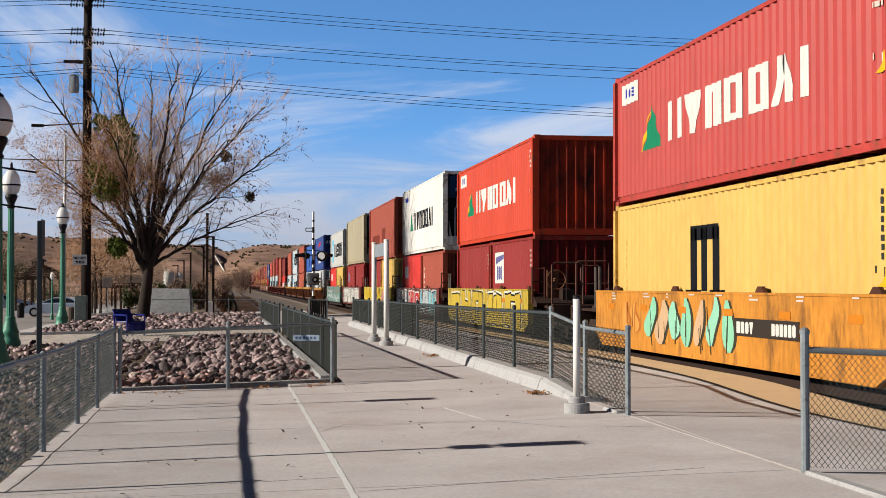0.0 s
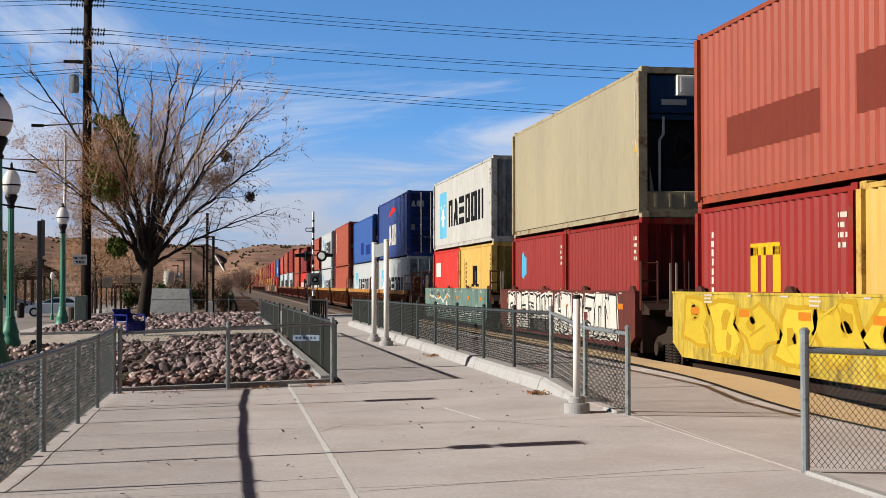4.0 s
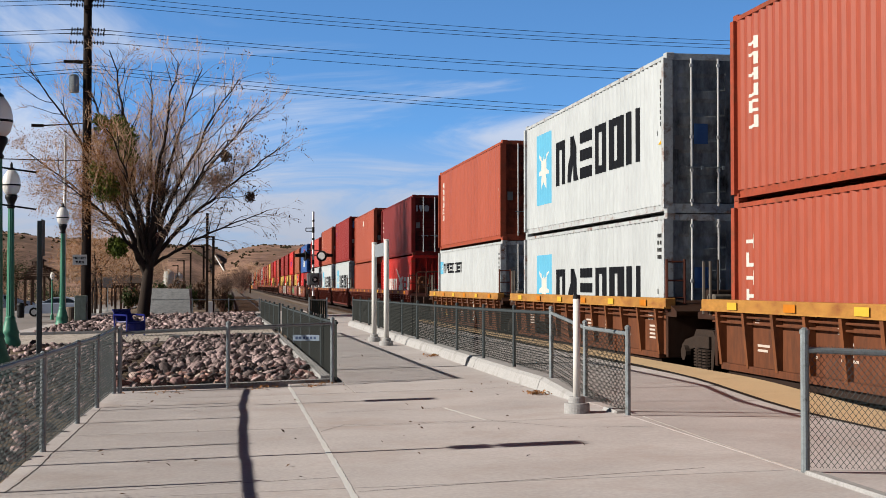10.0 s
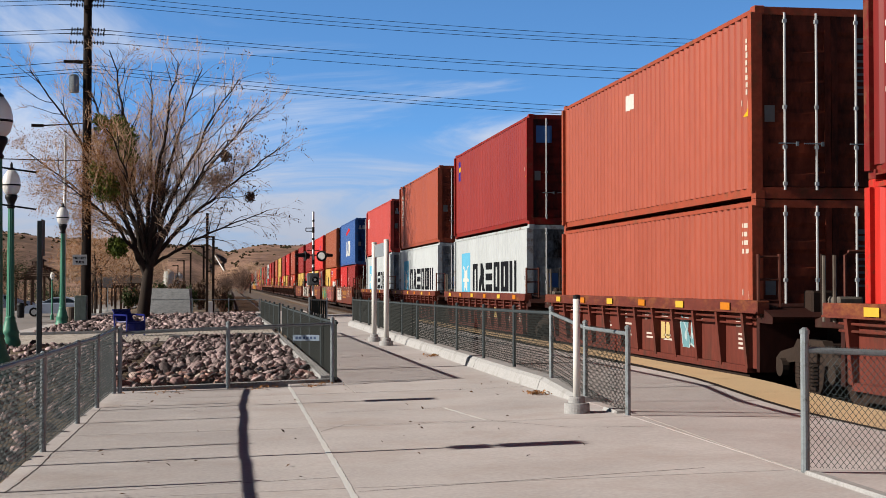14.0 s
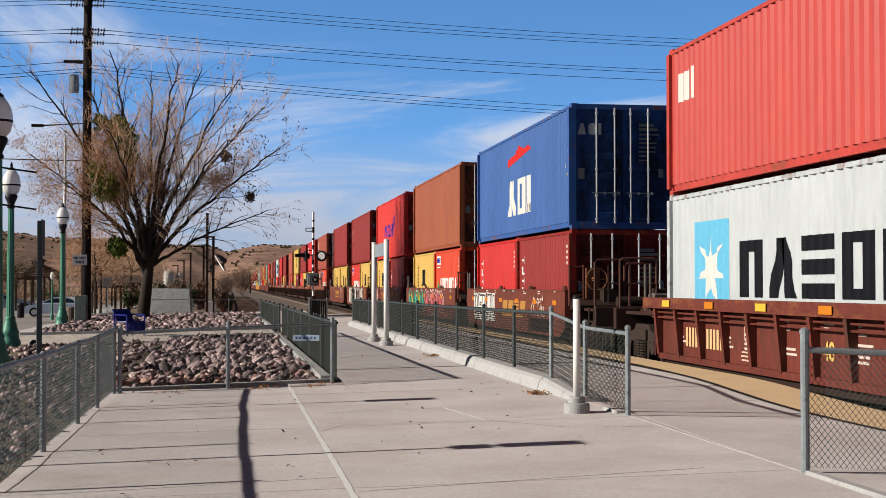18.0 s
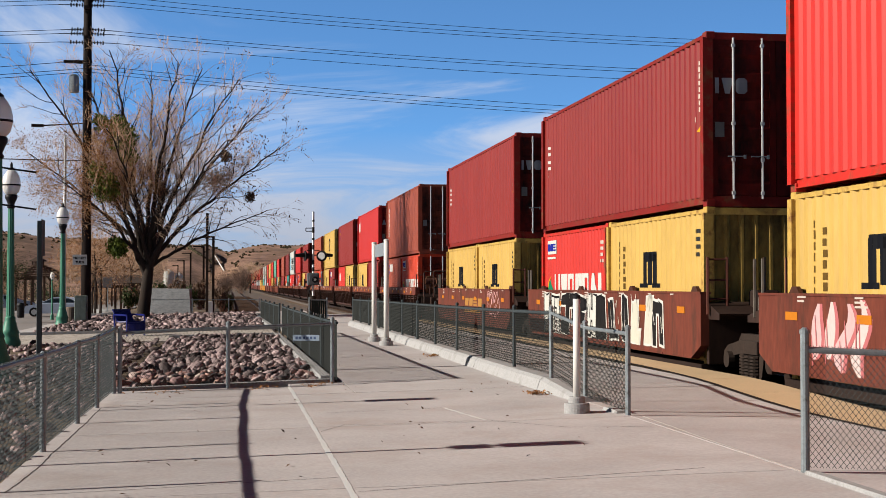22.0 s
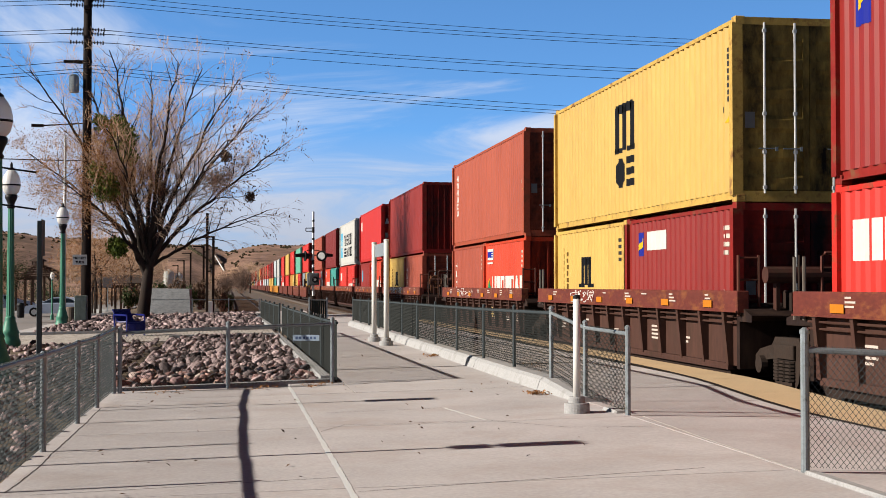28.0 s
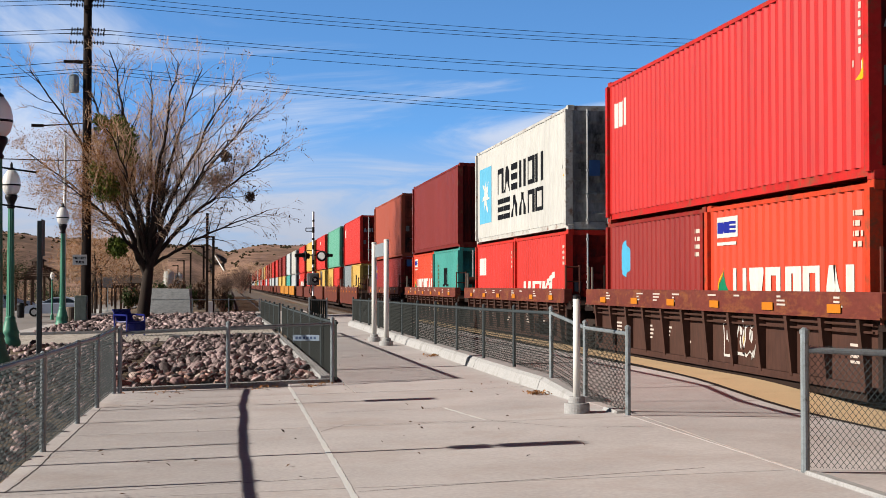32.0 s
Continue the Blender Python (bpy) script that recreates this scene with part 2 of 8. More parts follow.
# ---- mesh helpers ----
class M:
    def __init__(self):
        self.v, self.f = [], []

    def add(self, vs, fs):
        k = len(self.v)
        self.v += [tuple(p) for p in vs]
        self.f += [tuple(i + k for i in q) for q in fs]
        return self

    def box(self, x0, y0, z0, x1, y1, z1, c=0.0):
        """A box; c: chamfer of its upright and top edges."""
        if c:
            def ring(z, i):
                return [(x0 + i, y0 + c, z), (x0 + c, y0 + i, z), (x1 - c, y0 + i, z), (x1 - i, y0 + c, z),
                        (x1 - i, y1 - c, z), (x1 - c, y1 - i, z), (x0 + c, y1 - i, z), (x0 + i, y1 - c, z)]
            vs = ring(z0, 0) + ring(z1 - c, 0) + ring(z1, c * 0.7)
            fs = [tuple(range(7, -1, -1)), tuple(range(16, 24))]
            for k in (0, 8):
                fs += [(k + i, k + (i + 1) % 8, k + 8 + (i + 1) % 8, k + 8 + i) for i in range(8)]
            return self.add(vs, fs)
        vs = [(x, y, z) for z in (z0, z1) for x, y in ((x0, y0), (x1, y0), (x1, y1), (x0, y1))]
        return self.add(vs, [(3, 2, 1, 0), (4, 5, 6, 7), (0, 1, 5, 4), (1, 2, 6, 5), (2, 3, 7, 6), (3, 0, 4, 7)])

    def loft(self, a, b):
        n = len(a)
        return self.add(list(a) + list(b), [tuple(range(n - 1, -1, -1)), tuple(range(n, 2 * n))] +
                        [(i, (i + 1) % n, n + (i + 1) % n, n + i) for i in range(n)])

    def tube(self, p, q, r, n=6, r2=None, caps=True):
        p, q = Vector(p), Vector(q)
        d = (q - p).normalized()
        s = d.orthogonal().normalized()
        t = d.cross(s)
        r2 = r if r2 is None else r2
        a = [p + (s * math.cos(2 * math.pi * i / n) + t * math.sin(2 * math.pi * i / n)) * r for i in range(n)]
        b = [q + (s * math.cos(2 * math.pi * i / n) + t * math.sin(2 * math.pi * i / n)) * r2 for i in range(n)]
        if caps:
            return self.loft(a, b)
        return self.add(a + b, [(i, (i + 1) % n, n + (i + 1) % n, n + i) for i in range(n)])

    def path(self, pts, r, n=6):
        """A bent round bar through points, in one piece."""
        pts = [Vector(p) for p in pts]
        vs = []
        up = Vector((0.31, 0.17, 1)).normalized()
        for i, p in enumerate(pts):
            d = (pts[min(i + 1, len(pts) - 1)] - pts[max(i - 1, 0)]).normalized()
            s = d.cross(up).normalized()
            t = s.cross(d)
            vs += [p + (s * math.cos(2 * math.pi * k / n) + t * math.sin(2 * math.pi * k / n)) * r for k in range(n)]
        m = len(pts)
        fs = [tuple(range(n - 1, -1, -1)), tuple(range((m - 1) * n, m * n))]
        fs += [(j * n + k, j * n + (k + 1) % n, (j + 1) * n + (k + 1) % n, (j + 1) * n + k) for j in range(m - 1) for k in range(n)]
        return self.add(vs, fs)

    def lathe(self, rows, n=16, x=0.0, y=0.0):
        vs = [(x + r * math.cos(2 * math.pi * i / n), y + r * math.sin(2 * math.pi * i / n), z) for r, z in rows for i in range(n)]
        fs = [tuple(range(n - 1, -1, -1)), tuple(range(len(vs) - n, len(vs)))]
        for k in range(len(rows) - 1):
            fs += [(k * n + i, k * n + (i + 1) % n, (k + 1) * n + (i + 1) % n, (k + 1) * n + i) for i in range(n)]
        return self.add(vs, fs)

    def disc(self, centre, axis, r, width, n=16):
        c, a = Vector(centre), Vector(axis).normalized() * width / 2
        return self.tube(c - a, c + a, r, n)

    def mesh(self, name, smooth=False):
        me = bpy.data.meshes.new(name)
        me.from_pydata(self.v, [], self.f)
        if smooth:
            me.polygons.foreach_set("use_smooth", [True] * len(me.polygons))
        me.update()
        return me


def part(name, data, mat, parent=None, label="", colour=None, at=None, smooth=False):
    """Links a mesh as one object under a thing or part."""
    if isinstance(data, M):
        data = data.mesh(name, smooth)
    if mat and not data.materials:
        data.materials.append(mat)
    ob = new(name, data)
    ob.parent = parent
    if colour:
        ob.color = colour
    if at is not None:
        ob.matrix_basis = at if isinstance(at, Matrix) else Matrix.Translation(at)
    if label:
        tagged(ob, label)
    return ob


def thing(name, m, label, category, group="", kind=""):
    ob = new(name)
    ob.empty_display_size = 0.3
    ob.matrix_basis = m
    return tagged(ob, label, category, group, kind)


def structure(name, data, mat, label="", category="", smooth=False):
    return tagged(part(name, data, mat, None, label, smooth=smooth), category=category or name.replace("_", " "), kind="structure")


def step(a, b, x):
    t = min(1, max(0, (x - a) / (b - a)))
    return t * t * (3 - 2 * t)


def gz(x, y):
    """Height of the paved ground: a fall away from the platform, and the ramp at its near end."""
    return 0.02 * min(7.4, max(-12, x)) - 0.12 * (1 - step(14.6, 19.6, y)) * min(1, max(0, (x - 4.2) / 2.4))


def sheet(xs, ys, f, thick=0.0):
    """A surface over a grid, with a skirt of the given thickness."""
    o = M()
    nx, ny = len(xs), len(ys)
    vs = [(x, y, f(x, y)) for y in ys for x in xs]
    o.add(vs, [(j * nx + i, j * nx + i + 1, (j + 1) * nx + i + 1, (j + 1) * nx + i) for j in range(ny - 1) for i in range(nx - 1)])
    if thick:
        edge = [i for i in range(nx)] + [j * nx + nx - 1 for j in range(1, ny)] + [(ny - 1) * nx + i for i in range(nx - 2, -1, -1)] + [j * nx for j in range(ny - 2, 0, -1)]
        top = [vs[i] for i in edge]
        low = [(x, y, z - thick) for x, y, z in top]
        n = len(top)
        o.add(low + top, [(i, (i + 1) % n, n + (i + 1) % n, n + i) for i in range(n)])
    return o


def steps(a, b, n):
    return [a + (b - a) * i / n for i in range(n + 1)]

# ---- ground, paving, track ----
def dip(x):
    """The street lies lower than the station."""
    return -0.46 * step(-7.2, -9.6, x)


def ground_z(x, y):
    z = 0.02 * max(-12, min(5, x)) - 0.07 + dip(x)
    return z - 0.5 * step(5.2, 7.0, x)


structure("ground", sheet([-3000, -600, -150, -60, -30, -12, -9.6, -9, -8.4, -7.8, -7.2, -4, 0, 3, 5, 5.6, 6.2, 7.2, 14, 40, 150, 600, 3000],
                          [-400, -60, 0, 20, 60, 120, 250, 500, 1000, 2000, 4000], ground_z), DIRT, "dry brown earth reaching to the hills", "ground")

ROWS = [1.4 + 4.35 * i for i in range(-4, 17)]
paving = thing("pavement", pose(0, 0, 0), "pale concrete slab paving with open joints", "pavement", kind="structure")
cols = [(-1.72, 0.85), (0.85, 4.2), (4.2, 6.62)]
for x0, x1 in cols:
    for j, y0 in enumerate(ROWS[:-1]):
        y1 = ROWS[j + 1]
        if x0 < 0 and y0 > 18:
            continue
        a0, b1 = (max(x0, 1.66) if y0 > 18.5 else x0), y1
        if x0 < 0 and y1 > 20.4:
            b1 = 20.4
        if x0 == 4.2 and y0 > 66:
            continue
        part("slab", sheet(steps(a0 + 0.006, x1 - 0.006, 6), steps(y0 + 0.006, b1 - 0.006, 6), gz, 0.12), CONCRETE, paving)
# the slab that ends at the stone bed
part("slab", sheet(steps(0.856, 1.65, 3), steps(18.806, 20.85, 3), gz, 0.12), CONCRETE, paving)
part("slab", sheet(steps(-1.714, 0.844, 4), steps(18.806, 20.35, 3), gz, 0.12), CONCRETE, paving)
part("gravel_path", sheet(steps(-14, 1.35, 12), steps(40.4, 46.3, 4), gz, 0.12), GRAVEL, paving, "pale gravel path between the stone beds")
part("slab", sheet(steps(-7.3, 4.0, 12), steps(71.4, 77.0, 4), gz, 0.12), CONCRETE, paving)



def tan_in(y):
    """Inner edge of the warning strip: it widens at the ramp."""
    return 6.5 + 0.26 * step(16.0, 23.0, y)


part("slab", sheet(steps(-18, -6.65, 14), steps(46.5, 61.0, 4), lambda x, y: gz(x, y) + dip(x), 0.12), CONCRETE, paving)

edge = thing("platform_edge", pose(0, 0, 0), "tan textured warning strip along the platform edge", "platform edge", kind="structure")
for j in range(-10, 34):
    y0 = 4 + 1.9 * j
    tile = sheet(steps(0.0, 1.0, 4), steps(y0 + 0.003, y0 + 1.897, 4), lambda x, y: 0.0, 0.1)
    tile.v = [(x, y, z + gz(x, y) + 0.006) for x, y, z in ((tan_in(y) + u * (7.36 - tan_in(y)), y, z) for u, y, z in tile.v)]
    part("edge_tile", tile, TACTILE, edge)
joint = sheet([0.0, 1.0], steps(-15, 68.6, 80), lambda x, y: 0.0)
joint.v = [(x, y, gz(x, y) + 0.01) for x, y in ((tan_in(y) - 0.09 + u * 0.085, y) for u, y, z in joint.v)]
part("edge_joint", joint, POLEWOOD, edge, "dark brown expansion joint")
part("edge_wall", sheet([7.1, 7.3], steps(-15, 68.6, 36), lambda x, y: gz(x, y) - 0.05, 0.45), KERB, edge)



def seam(pts, w, seed, wob, lift):
    """A narrow uneven strip along a line on the paving."""
    rq = random.Random(seed)
    o = M()
    vs = []
    line = []
    for (xa, ya), (xb, yb) in zip(pts, pts[1:]):
        n = max(2, int(math.hypot(xb - xa, yb - ya) / 0.09))
        line += [(xa + (xb - xa) * i / n, ya + (yb - ya) * i / n) for i in range(n)]
    line.append(pts[-1])
    dx, dy = pts[-1][0] - pts[0][0], pts[-1][1] - pts[0][1]
    l = math.hypot(dx, dy)
    nx, ny = -dy / l, dx / l
    drift = 0.0
    for x, y in line:
        drift = 0.8 * drift + rq.uniform(-wob, wob)
        a, b = w * rq.uniform(0.35, 0.6), w * rq.uniform(0.35, 0.6)
        for s in (-a, b):
            px, py = x + nx * (s + drift), y + ny * (s + drift)
            vs.append((px, py, gz(px, py) + lift))
    o.add(vs, [(2 * i, 2 * i + 2, 2 * i + 3, 2 * i + 1) for i in range(len(line) - 1)])
    return o


main = [(0.852, 6.0), (0.85, 12.0), (0.85, 18.0), (0.846, 20.2)]
part("joint_filler", seam(main, 0.05, 3, 0.002, 0.0025), WHITE, paving, "pale crumbling joint filler")
part("joint_filler", seam([(4.21, 9.9), (4.22, 11.4), (4.27, 12.9), (4.33, 14.5)], 0.024, 5, 0.003, 0.0025), WHITE, paving)
part("crack", seam([(2.45, 16.15), (2.55, 15.3), (2.65, 14.6)], 0.045, 6, 0.008, 0.0025), WHITE, paving, "pale filled crack")
for i, pts in enumerate(([(0.9, 14.0), (1.18, 14.6), (1.7, 14.55), (2.54, 14.55)], [(1.0, 16.0), (1.6, 16.05), (2.46, 16.15)], [(0.9, 9.9), (2.2, 10.15), (3.6, 10.4)],
                         [(-1.6, 10.6), (-1.56, 11.6), (-1.545, 14.5), (-1.545, 17.7)], [(0.85, 18.75), (2.4, 18.85), (4.0, 18.95)], [(-1.3, 13.0), (0.1, 13.3)], [(2.7, 14.5), (3.3, 13.6), (4.1, 13.4)],
                         [(-1.4, 10.4), (-0.2, 10.55), (0.86, 10.7)], [(1.8, 30.1), (3.9, 30.4)], [(1.8, 26.4), (3.9, 26.7)])):
    part("crack", seam(pts, 0.009, 20 + i, 0.006, 0.002), SOIL, paving)

RAIL = -0.15
bed = M()
prof = [(6.9, -0.62), (7.35, -0.36), (10.6, -0.36), (11.6, -0.6)]
for i in range(3):
    (xa, za), (xb, zb) = prof[i], prof[i + 1]
    bed.add([(xa, -60, za), (xb, -60, zb), (xb, 1300, zb), (xa, 1300, za)], [(0, 1, 2, 3)])
structure("ballast_bed", bed, BALLAST, "grey crushed stone ballast under the track", "ballast")
for s in (-1, 1):
    xc = 8.969 + s * 0.755
    r = M()
    r.box(xc - 0.07, -60, RAIL - 0.17, xc + 0.07, 1300, RAIL - 0.15).box(xc - 0.012, -60, RAIL - 0.15, xc + 0.012, 1300, RAIL - 0.04)
    r.box(xc - 0.036, -60, RAIL - 0.04, xc + 0.036, 1300, RAIL)
    structure("rail", r, STEEL, "worn steel rail", "rail")
ties = thing("track_ties", pose(0, 0, 0), "weathered wooden railway sleepers", "sleepers", kind="structure")
tie_mesh = M().box(-1.3, -0.11, -0.18, 1.3, 0.11, 0.0, 0.01).mesh("sleeper")
tie_rest = M()
for i in range(-32, 640):
    y = 2 + 0.52 * i
    if i < 200:
        part("sleeper", tie_mesh, WOOD, ties, at=(8.969, y, RAIL - 0.17))
    else:
        tie_rest.box(7.669, y - 0.11, RAIL - 0.35, 10.269, y + 0.11, RAIL - 0.17)
tagged(part("sleepers", tie_rest, WOOD, ties), kind="stuff")

# street and kerb line beyond the beds
structure("road", sheet([-60, -40, -20, -12] + steps(-9.6, -7.2, 6) + [-6.8], steps(48, 210, 8), lambda x, y: gz(x, y) - 0.03 + dip(x)), ASPHALT, "grey asphalt street", "road")
structure("far_kerb", M().box(-7.3, 70.9, -0.3, 1.6, 71.3, 0.06, 0.02), KERB, "low concrete kerb", "kerb")

# disused siding on dark gravel beyond the walkway
structure("gravel_yard", sheet(steps(-1.4, 4.8, 5), steps(78.5, 330, 12), lambda x, y: ground_z(x, y) + 0.02), BALLAST, "dark rubble and gravel of an old siding", "gravel")
siding = thing("siding_track", pose(0, 0, 0), "rusty disused siding with half-buried sleepers", "track", kind="structure")
for x in (0.3, 1.75):
    part("rail", M().box(x - 0.035, 80, -0.06, x + 0.035, 330, 0.1), STEEL, siding)
rq = random.Random(12)
for i in range(110):
    part("sleeper", tie_mesh, WOOD, siding, at=Matrix.Translation((1.02 + rq.uniform(-0.1, 0.1), 81 + 0.9 * i + rq.uniform(-0.15, 0.15), 0.02)) @ Matrix.Rotation(rq.gauss(0, 0.03), 4, "Z"))

# stone beds: kerbs
def bed_kerb(x0, y0, x1, y1, top=0.09):
    m = M()
    d = Vector((x1 - x0, y1 - y0, 0)).normalized()
    n = Vector((-d.y, d.x, 0)) * 0.075
    k = max(1, int((Vector((x1, y1, 0)) - Vector((x0, y0, 0))).length / 3))
    for i in range(k):
        a = Vector((x0 + (x1 - x0) * i / k, y0 + (y1 - y0) * i / k, 0)) + d * 0.006
        b = Vector((x0 + (x1 - x0) * (i + 1) / k, y0 + (y1 - y0) * (i + 1) / k, 0)) - d * 0.006
        za, zb = gz(a.x, a.y), gz(b.x, b.y)
        m.loft([a + n + Vector((0, 0, za - 0.2)), a - n + Vector((0, 0, za - 0.2)), a - n + Vector((0, 0, za + top)), a + n + Vector((0, 0, za + top))],
               [b + n + Vector((0, 0, zb - 0.2)), b - n + Vector((0, 0, zb - 0.2)), b - n + Vector((0, 0, zb + top)), b + n + Vector((0, 0, zb + top))])
    return m


bed1 = thing("stone_bed", pose(0, 0, 0), "bed of reddish river cobbles edged with concrete", "stone bed", kind="structure")
part("kerb", bed_kerb(-1.62, 20.45, 1.5, 21.05, 0.045), KERB, bed1)
part("kerb", bed_kerb(1.42, 21.1, 1.32, 40.3), KERB, bed1)
part("kerb", bed_kerb(1.3, 40.35, -1.68, 40.35), KERB, bed1)
bed2 = thing("stone_bed", pose(0, 0, 0), "far bed of river cobbles round the tree", "stone bed", kind="structure")
part("kerb", bed_kerb(-6.6, 46.4, 1.45, 46.4), KERB, bed2)
part("kerb", bed_kerb(1.4, 46.5, 1.15, 71), KERB, bed2)


def cobble(seed):
    rnd = random.Random(seed)
    o = M()
    sx, sy, sz = rnd.uniform(0.85, 1.45), rnd.uniform(0.65, 1.0), rnd.uniform(0.32, 0.56)
    rows, n = 5, 8
    off = Vector((seed * 3.1, seed * 1.7, 0))
    vs = []
    for j in range(rows + 1):
        a = math.pi * (j / rows - 0.5)
        for i in range(n):
            b = 2 * math.pi * i / n
            p = Vector((math.cos(a) * math.cos(b), math.cos(a) * math.sin(b), math.sin(a)))
            p *= 1 + 0.55 * noise.noise(p * 1.6 + off)
            vs.append((p.x * sx * 0.5, p.y * sy * 0.5, p.z * sz * 0.5))
    fs = [(j * n + i, j * n + (i + 1) % n, (j + 1) * n + (i + 1) % n, (j + 1) * n + i) for j in range(rows) for i in range(n)]
    return o.add(vs, fs)


shapes = [cobble(i + 1) for i in range(9)]
cobble_mesh = [s.mesh("cobble", True) for s in shapes]
part("soil", sheet(steps(-1.6, 1.4, 3), steps(20.5, 40.3, 6), lambda x, y: gz(x, y) - 0.03), SOIL, bed1)
part("soil", sheet(steps(-6.6, 1.3, 3), steps(46.5, 71, 6), lambda x, y: gz(x, y) - 0.03), SOIL, bed2)
part("soil", sheet(steps(-7.2, -1.74, 3), steps(6, 38.7, 6), lambda x, y: gz(x, y) - 0.045), DIRT, bed1)
part("gravel_path", sheet(steps(-14, -1.7, 9), steps(38.7, 40.39, 2), gz, 0.12), GRAVEL, paving)
TINTS = [lin(206, 188, 178), lin(58, 53, 54), lin(158, 122, 117), lin(112, 99, 98), lin(182, 148, 134), lin(76, 69, 71), lin(150, 121, 119), lin(186, 166, 158), lin(92, 81, 81), lin(156, 128, 126), lin(138, 104, 98)]
rnd = random.Random(5)


def free(x, y, r, cell={}):
    k = (int(x * 4), int(y * 4))
    for i in (-1, 0, 1):
        for j in (-1, 0, 1):
            for (a, b, c) in cell.get((k[0] + i, k[1] + j), ()):
                if (a - x) ** 2 + (b - y) ** 2 < (0.36 * (c + r)) ** 2:
                    return False
    cell.setdefault(k, []).append((x, y, r))
    return True


singles = 0
rest1, rest2, rest3 = M(), M(), M()


def scatter(x, y, r, z, target):
    s = shapes[rnd.randrange(9)]
    m = Matrix.Translation((x, y, z)) @ Euler((rnd.gauss(0, 0.45), rnd.gauss(0, 0.45), rnd.uniform(0, 6.3))).to_matrix().to_4x4() @ Matrix.Scale(r, 4)
    target.add([m @ Vector(p) for p in s.v], s.f)


# the front bed: two layers, the nearest stones singly
for i in range(21000):
    y = 20.75 + 19.4 * rnd.random() ** 1.25
    edge_x = 1.28 - 0.005 * (y - 21)
    x = rnd.uniform(-1.55, edge_x)
    if y < 20.95 + (x + 1.6) * 0.19:
        continue
    r = rnd.choice((0.09, 0.11, 0.13, 0.15, 0.17, 0.19, 0.23, 0.29)) * rnd.uniform(0.8, 1.1)
    if not free(x, y, r):
        continue
    z = gz(x, y) + rnd.uniform(-0.03, 0.09) + 0.05 * math.sin(x * 2.3 + y) - 0.02
    if y < 24.2 and singles < 300:
        singles += 1
        m = Matrix.Translation((x, y, z)) @ Euler((rnd.gauss(0, 0.45), rnd.gauss(0, 0.45), rnd.uniform(0, 6.3))).to_matrix().to_4x4() @ Matrix.Scale(r, 4)
        part("cobble", cobble_mesh[rnd.randrange(9)], ROCKTINT, bed1, colour=rnd.choice(TINTS), at=m)
    else:
        scatter(x, y, r, z, rest1)
for i in range(9000):
    x, y = rnd.uniform(-6.3, 1.15), 46.6 + 24.2 * rnd.random() ** 1.15
    r = rnd.uniform(0.13, 0.3)
    if free(x, y, r):
        scatter(x, y, r, gz(x, y) + rnd.uniform(0, 0.1), rest2)
for i in range(1900):
    x, y = -1.8 - 5.2 * rnd.random() ** 1.2, rnd.uniform(8, 38.6)
    r = rnd.uniform(0.08, 0.22)
    if free(x, y, r):
        scatter(x, y, r, gz(x, y) + rnd.uniform(-0.05, 0.06), rest3)
tagged(part("cobbles", rest1, ROCKS, bed1, smooth=True), kind="stuff")
tagged(part("cobbles", rest2, ROCKS, bed2, smooth=True), kind="stuff")
tagged(part("loose_stones", rest3, ROCKS, None, "grey and reddish stones on bare earth beside the fence", smooth=True), category="stones", kind="stuff")

def words(text, size, m, mat, parent, colour):
    """Lettering in the built-in font, as a flat mesh."""
    cu = bpy.data.curves.new("text", "FONT")
    cu.body, cu.size, cu.align_x, cu.offset = text, size, "CENTER", 0.008
    tmp = bpy.data.objects.new("text", cu)
    scene.collection.objects.link(tmp)
    bpy.context.view_layer.update()
    me = bpy.data.meshes.new_from_object(tmp.evaluated_get(bpy.context.evaluated_depsgraph_get()))
    bpy.data.objects.remove(tmp)
    bpy.data.curves.remove(cu)
    me.materials.clear()
    return tagged(part("writing", me, mat, parent, colour=colour, at=m), kind="stuff")


# ---- the train ----
SIDE = 7.75          # the containers' near side
LOW = 0.17           # underside of the lower containers
HEIGHT = {"H": 2.896, "S": 2.591, "R": 2.896, "T": 2.591}
LENGTH = {"H": 12.192, "S": 12.192, "R": 12.192, "T": 6.058}


def travel(t):
    return 13.9738 * t + 0.0010889 * (t - 16) ** 2


movers = []


def moving(ob, s, z):
    """Sets a thing on the train: its near end stands s metres down the line at the start."""
    ob.matrix_basis = pose(SIDE, s - travel(0), z)
    movers.append((ob, s, z))


PITCH, OUT, INN = 0.278, 0.012, 0.046


def groove(y, length):
    """Depth of the side corrugation at y along the container."""
    n = int((length - 0.36) / PITCH)
    start = (length - n * PITCH) / 2
    if y <= start or y >= start + n * PITCH:
        return OUT
    u = (y - start) % PITCH
    for a, b, p, q in ((0.036, 0.104, OUT, INN), (0.174, 0.242, INN, OUT)):
        if u < a:
            return p
        if u < b:
            return p + (q - p) * (u - a) / (b - a)
    return OUT


def groove_steps(length):
    n = int((length - 0.36) / PITCH)
    start = (length - n * PITCH) / 2
    return [start + i * PITCH + d for i in range(n) for d in (0.036, 0.104, 0.174, 0.242)]


cache = {}


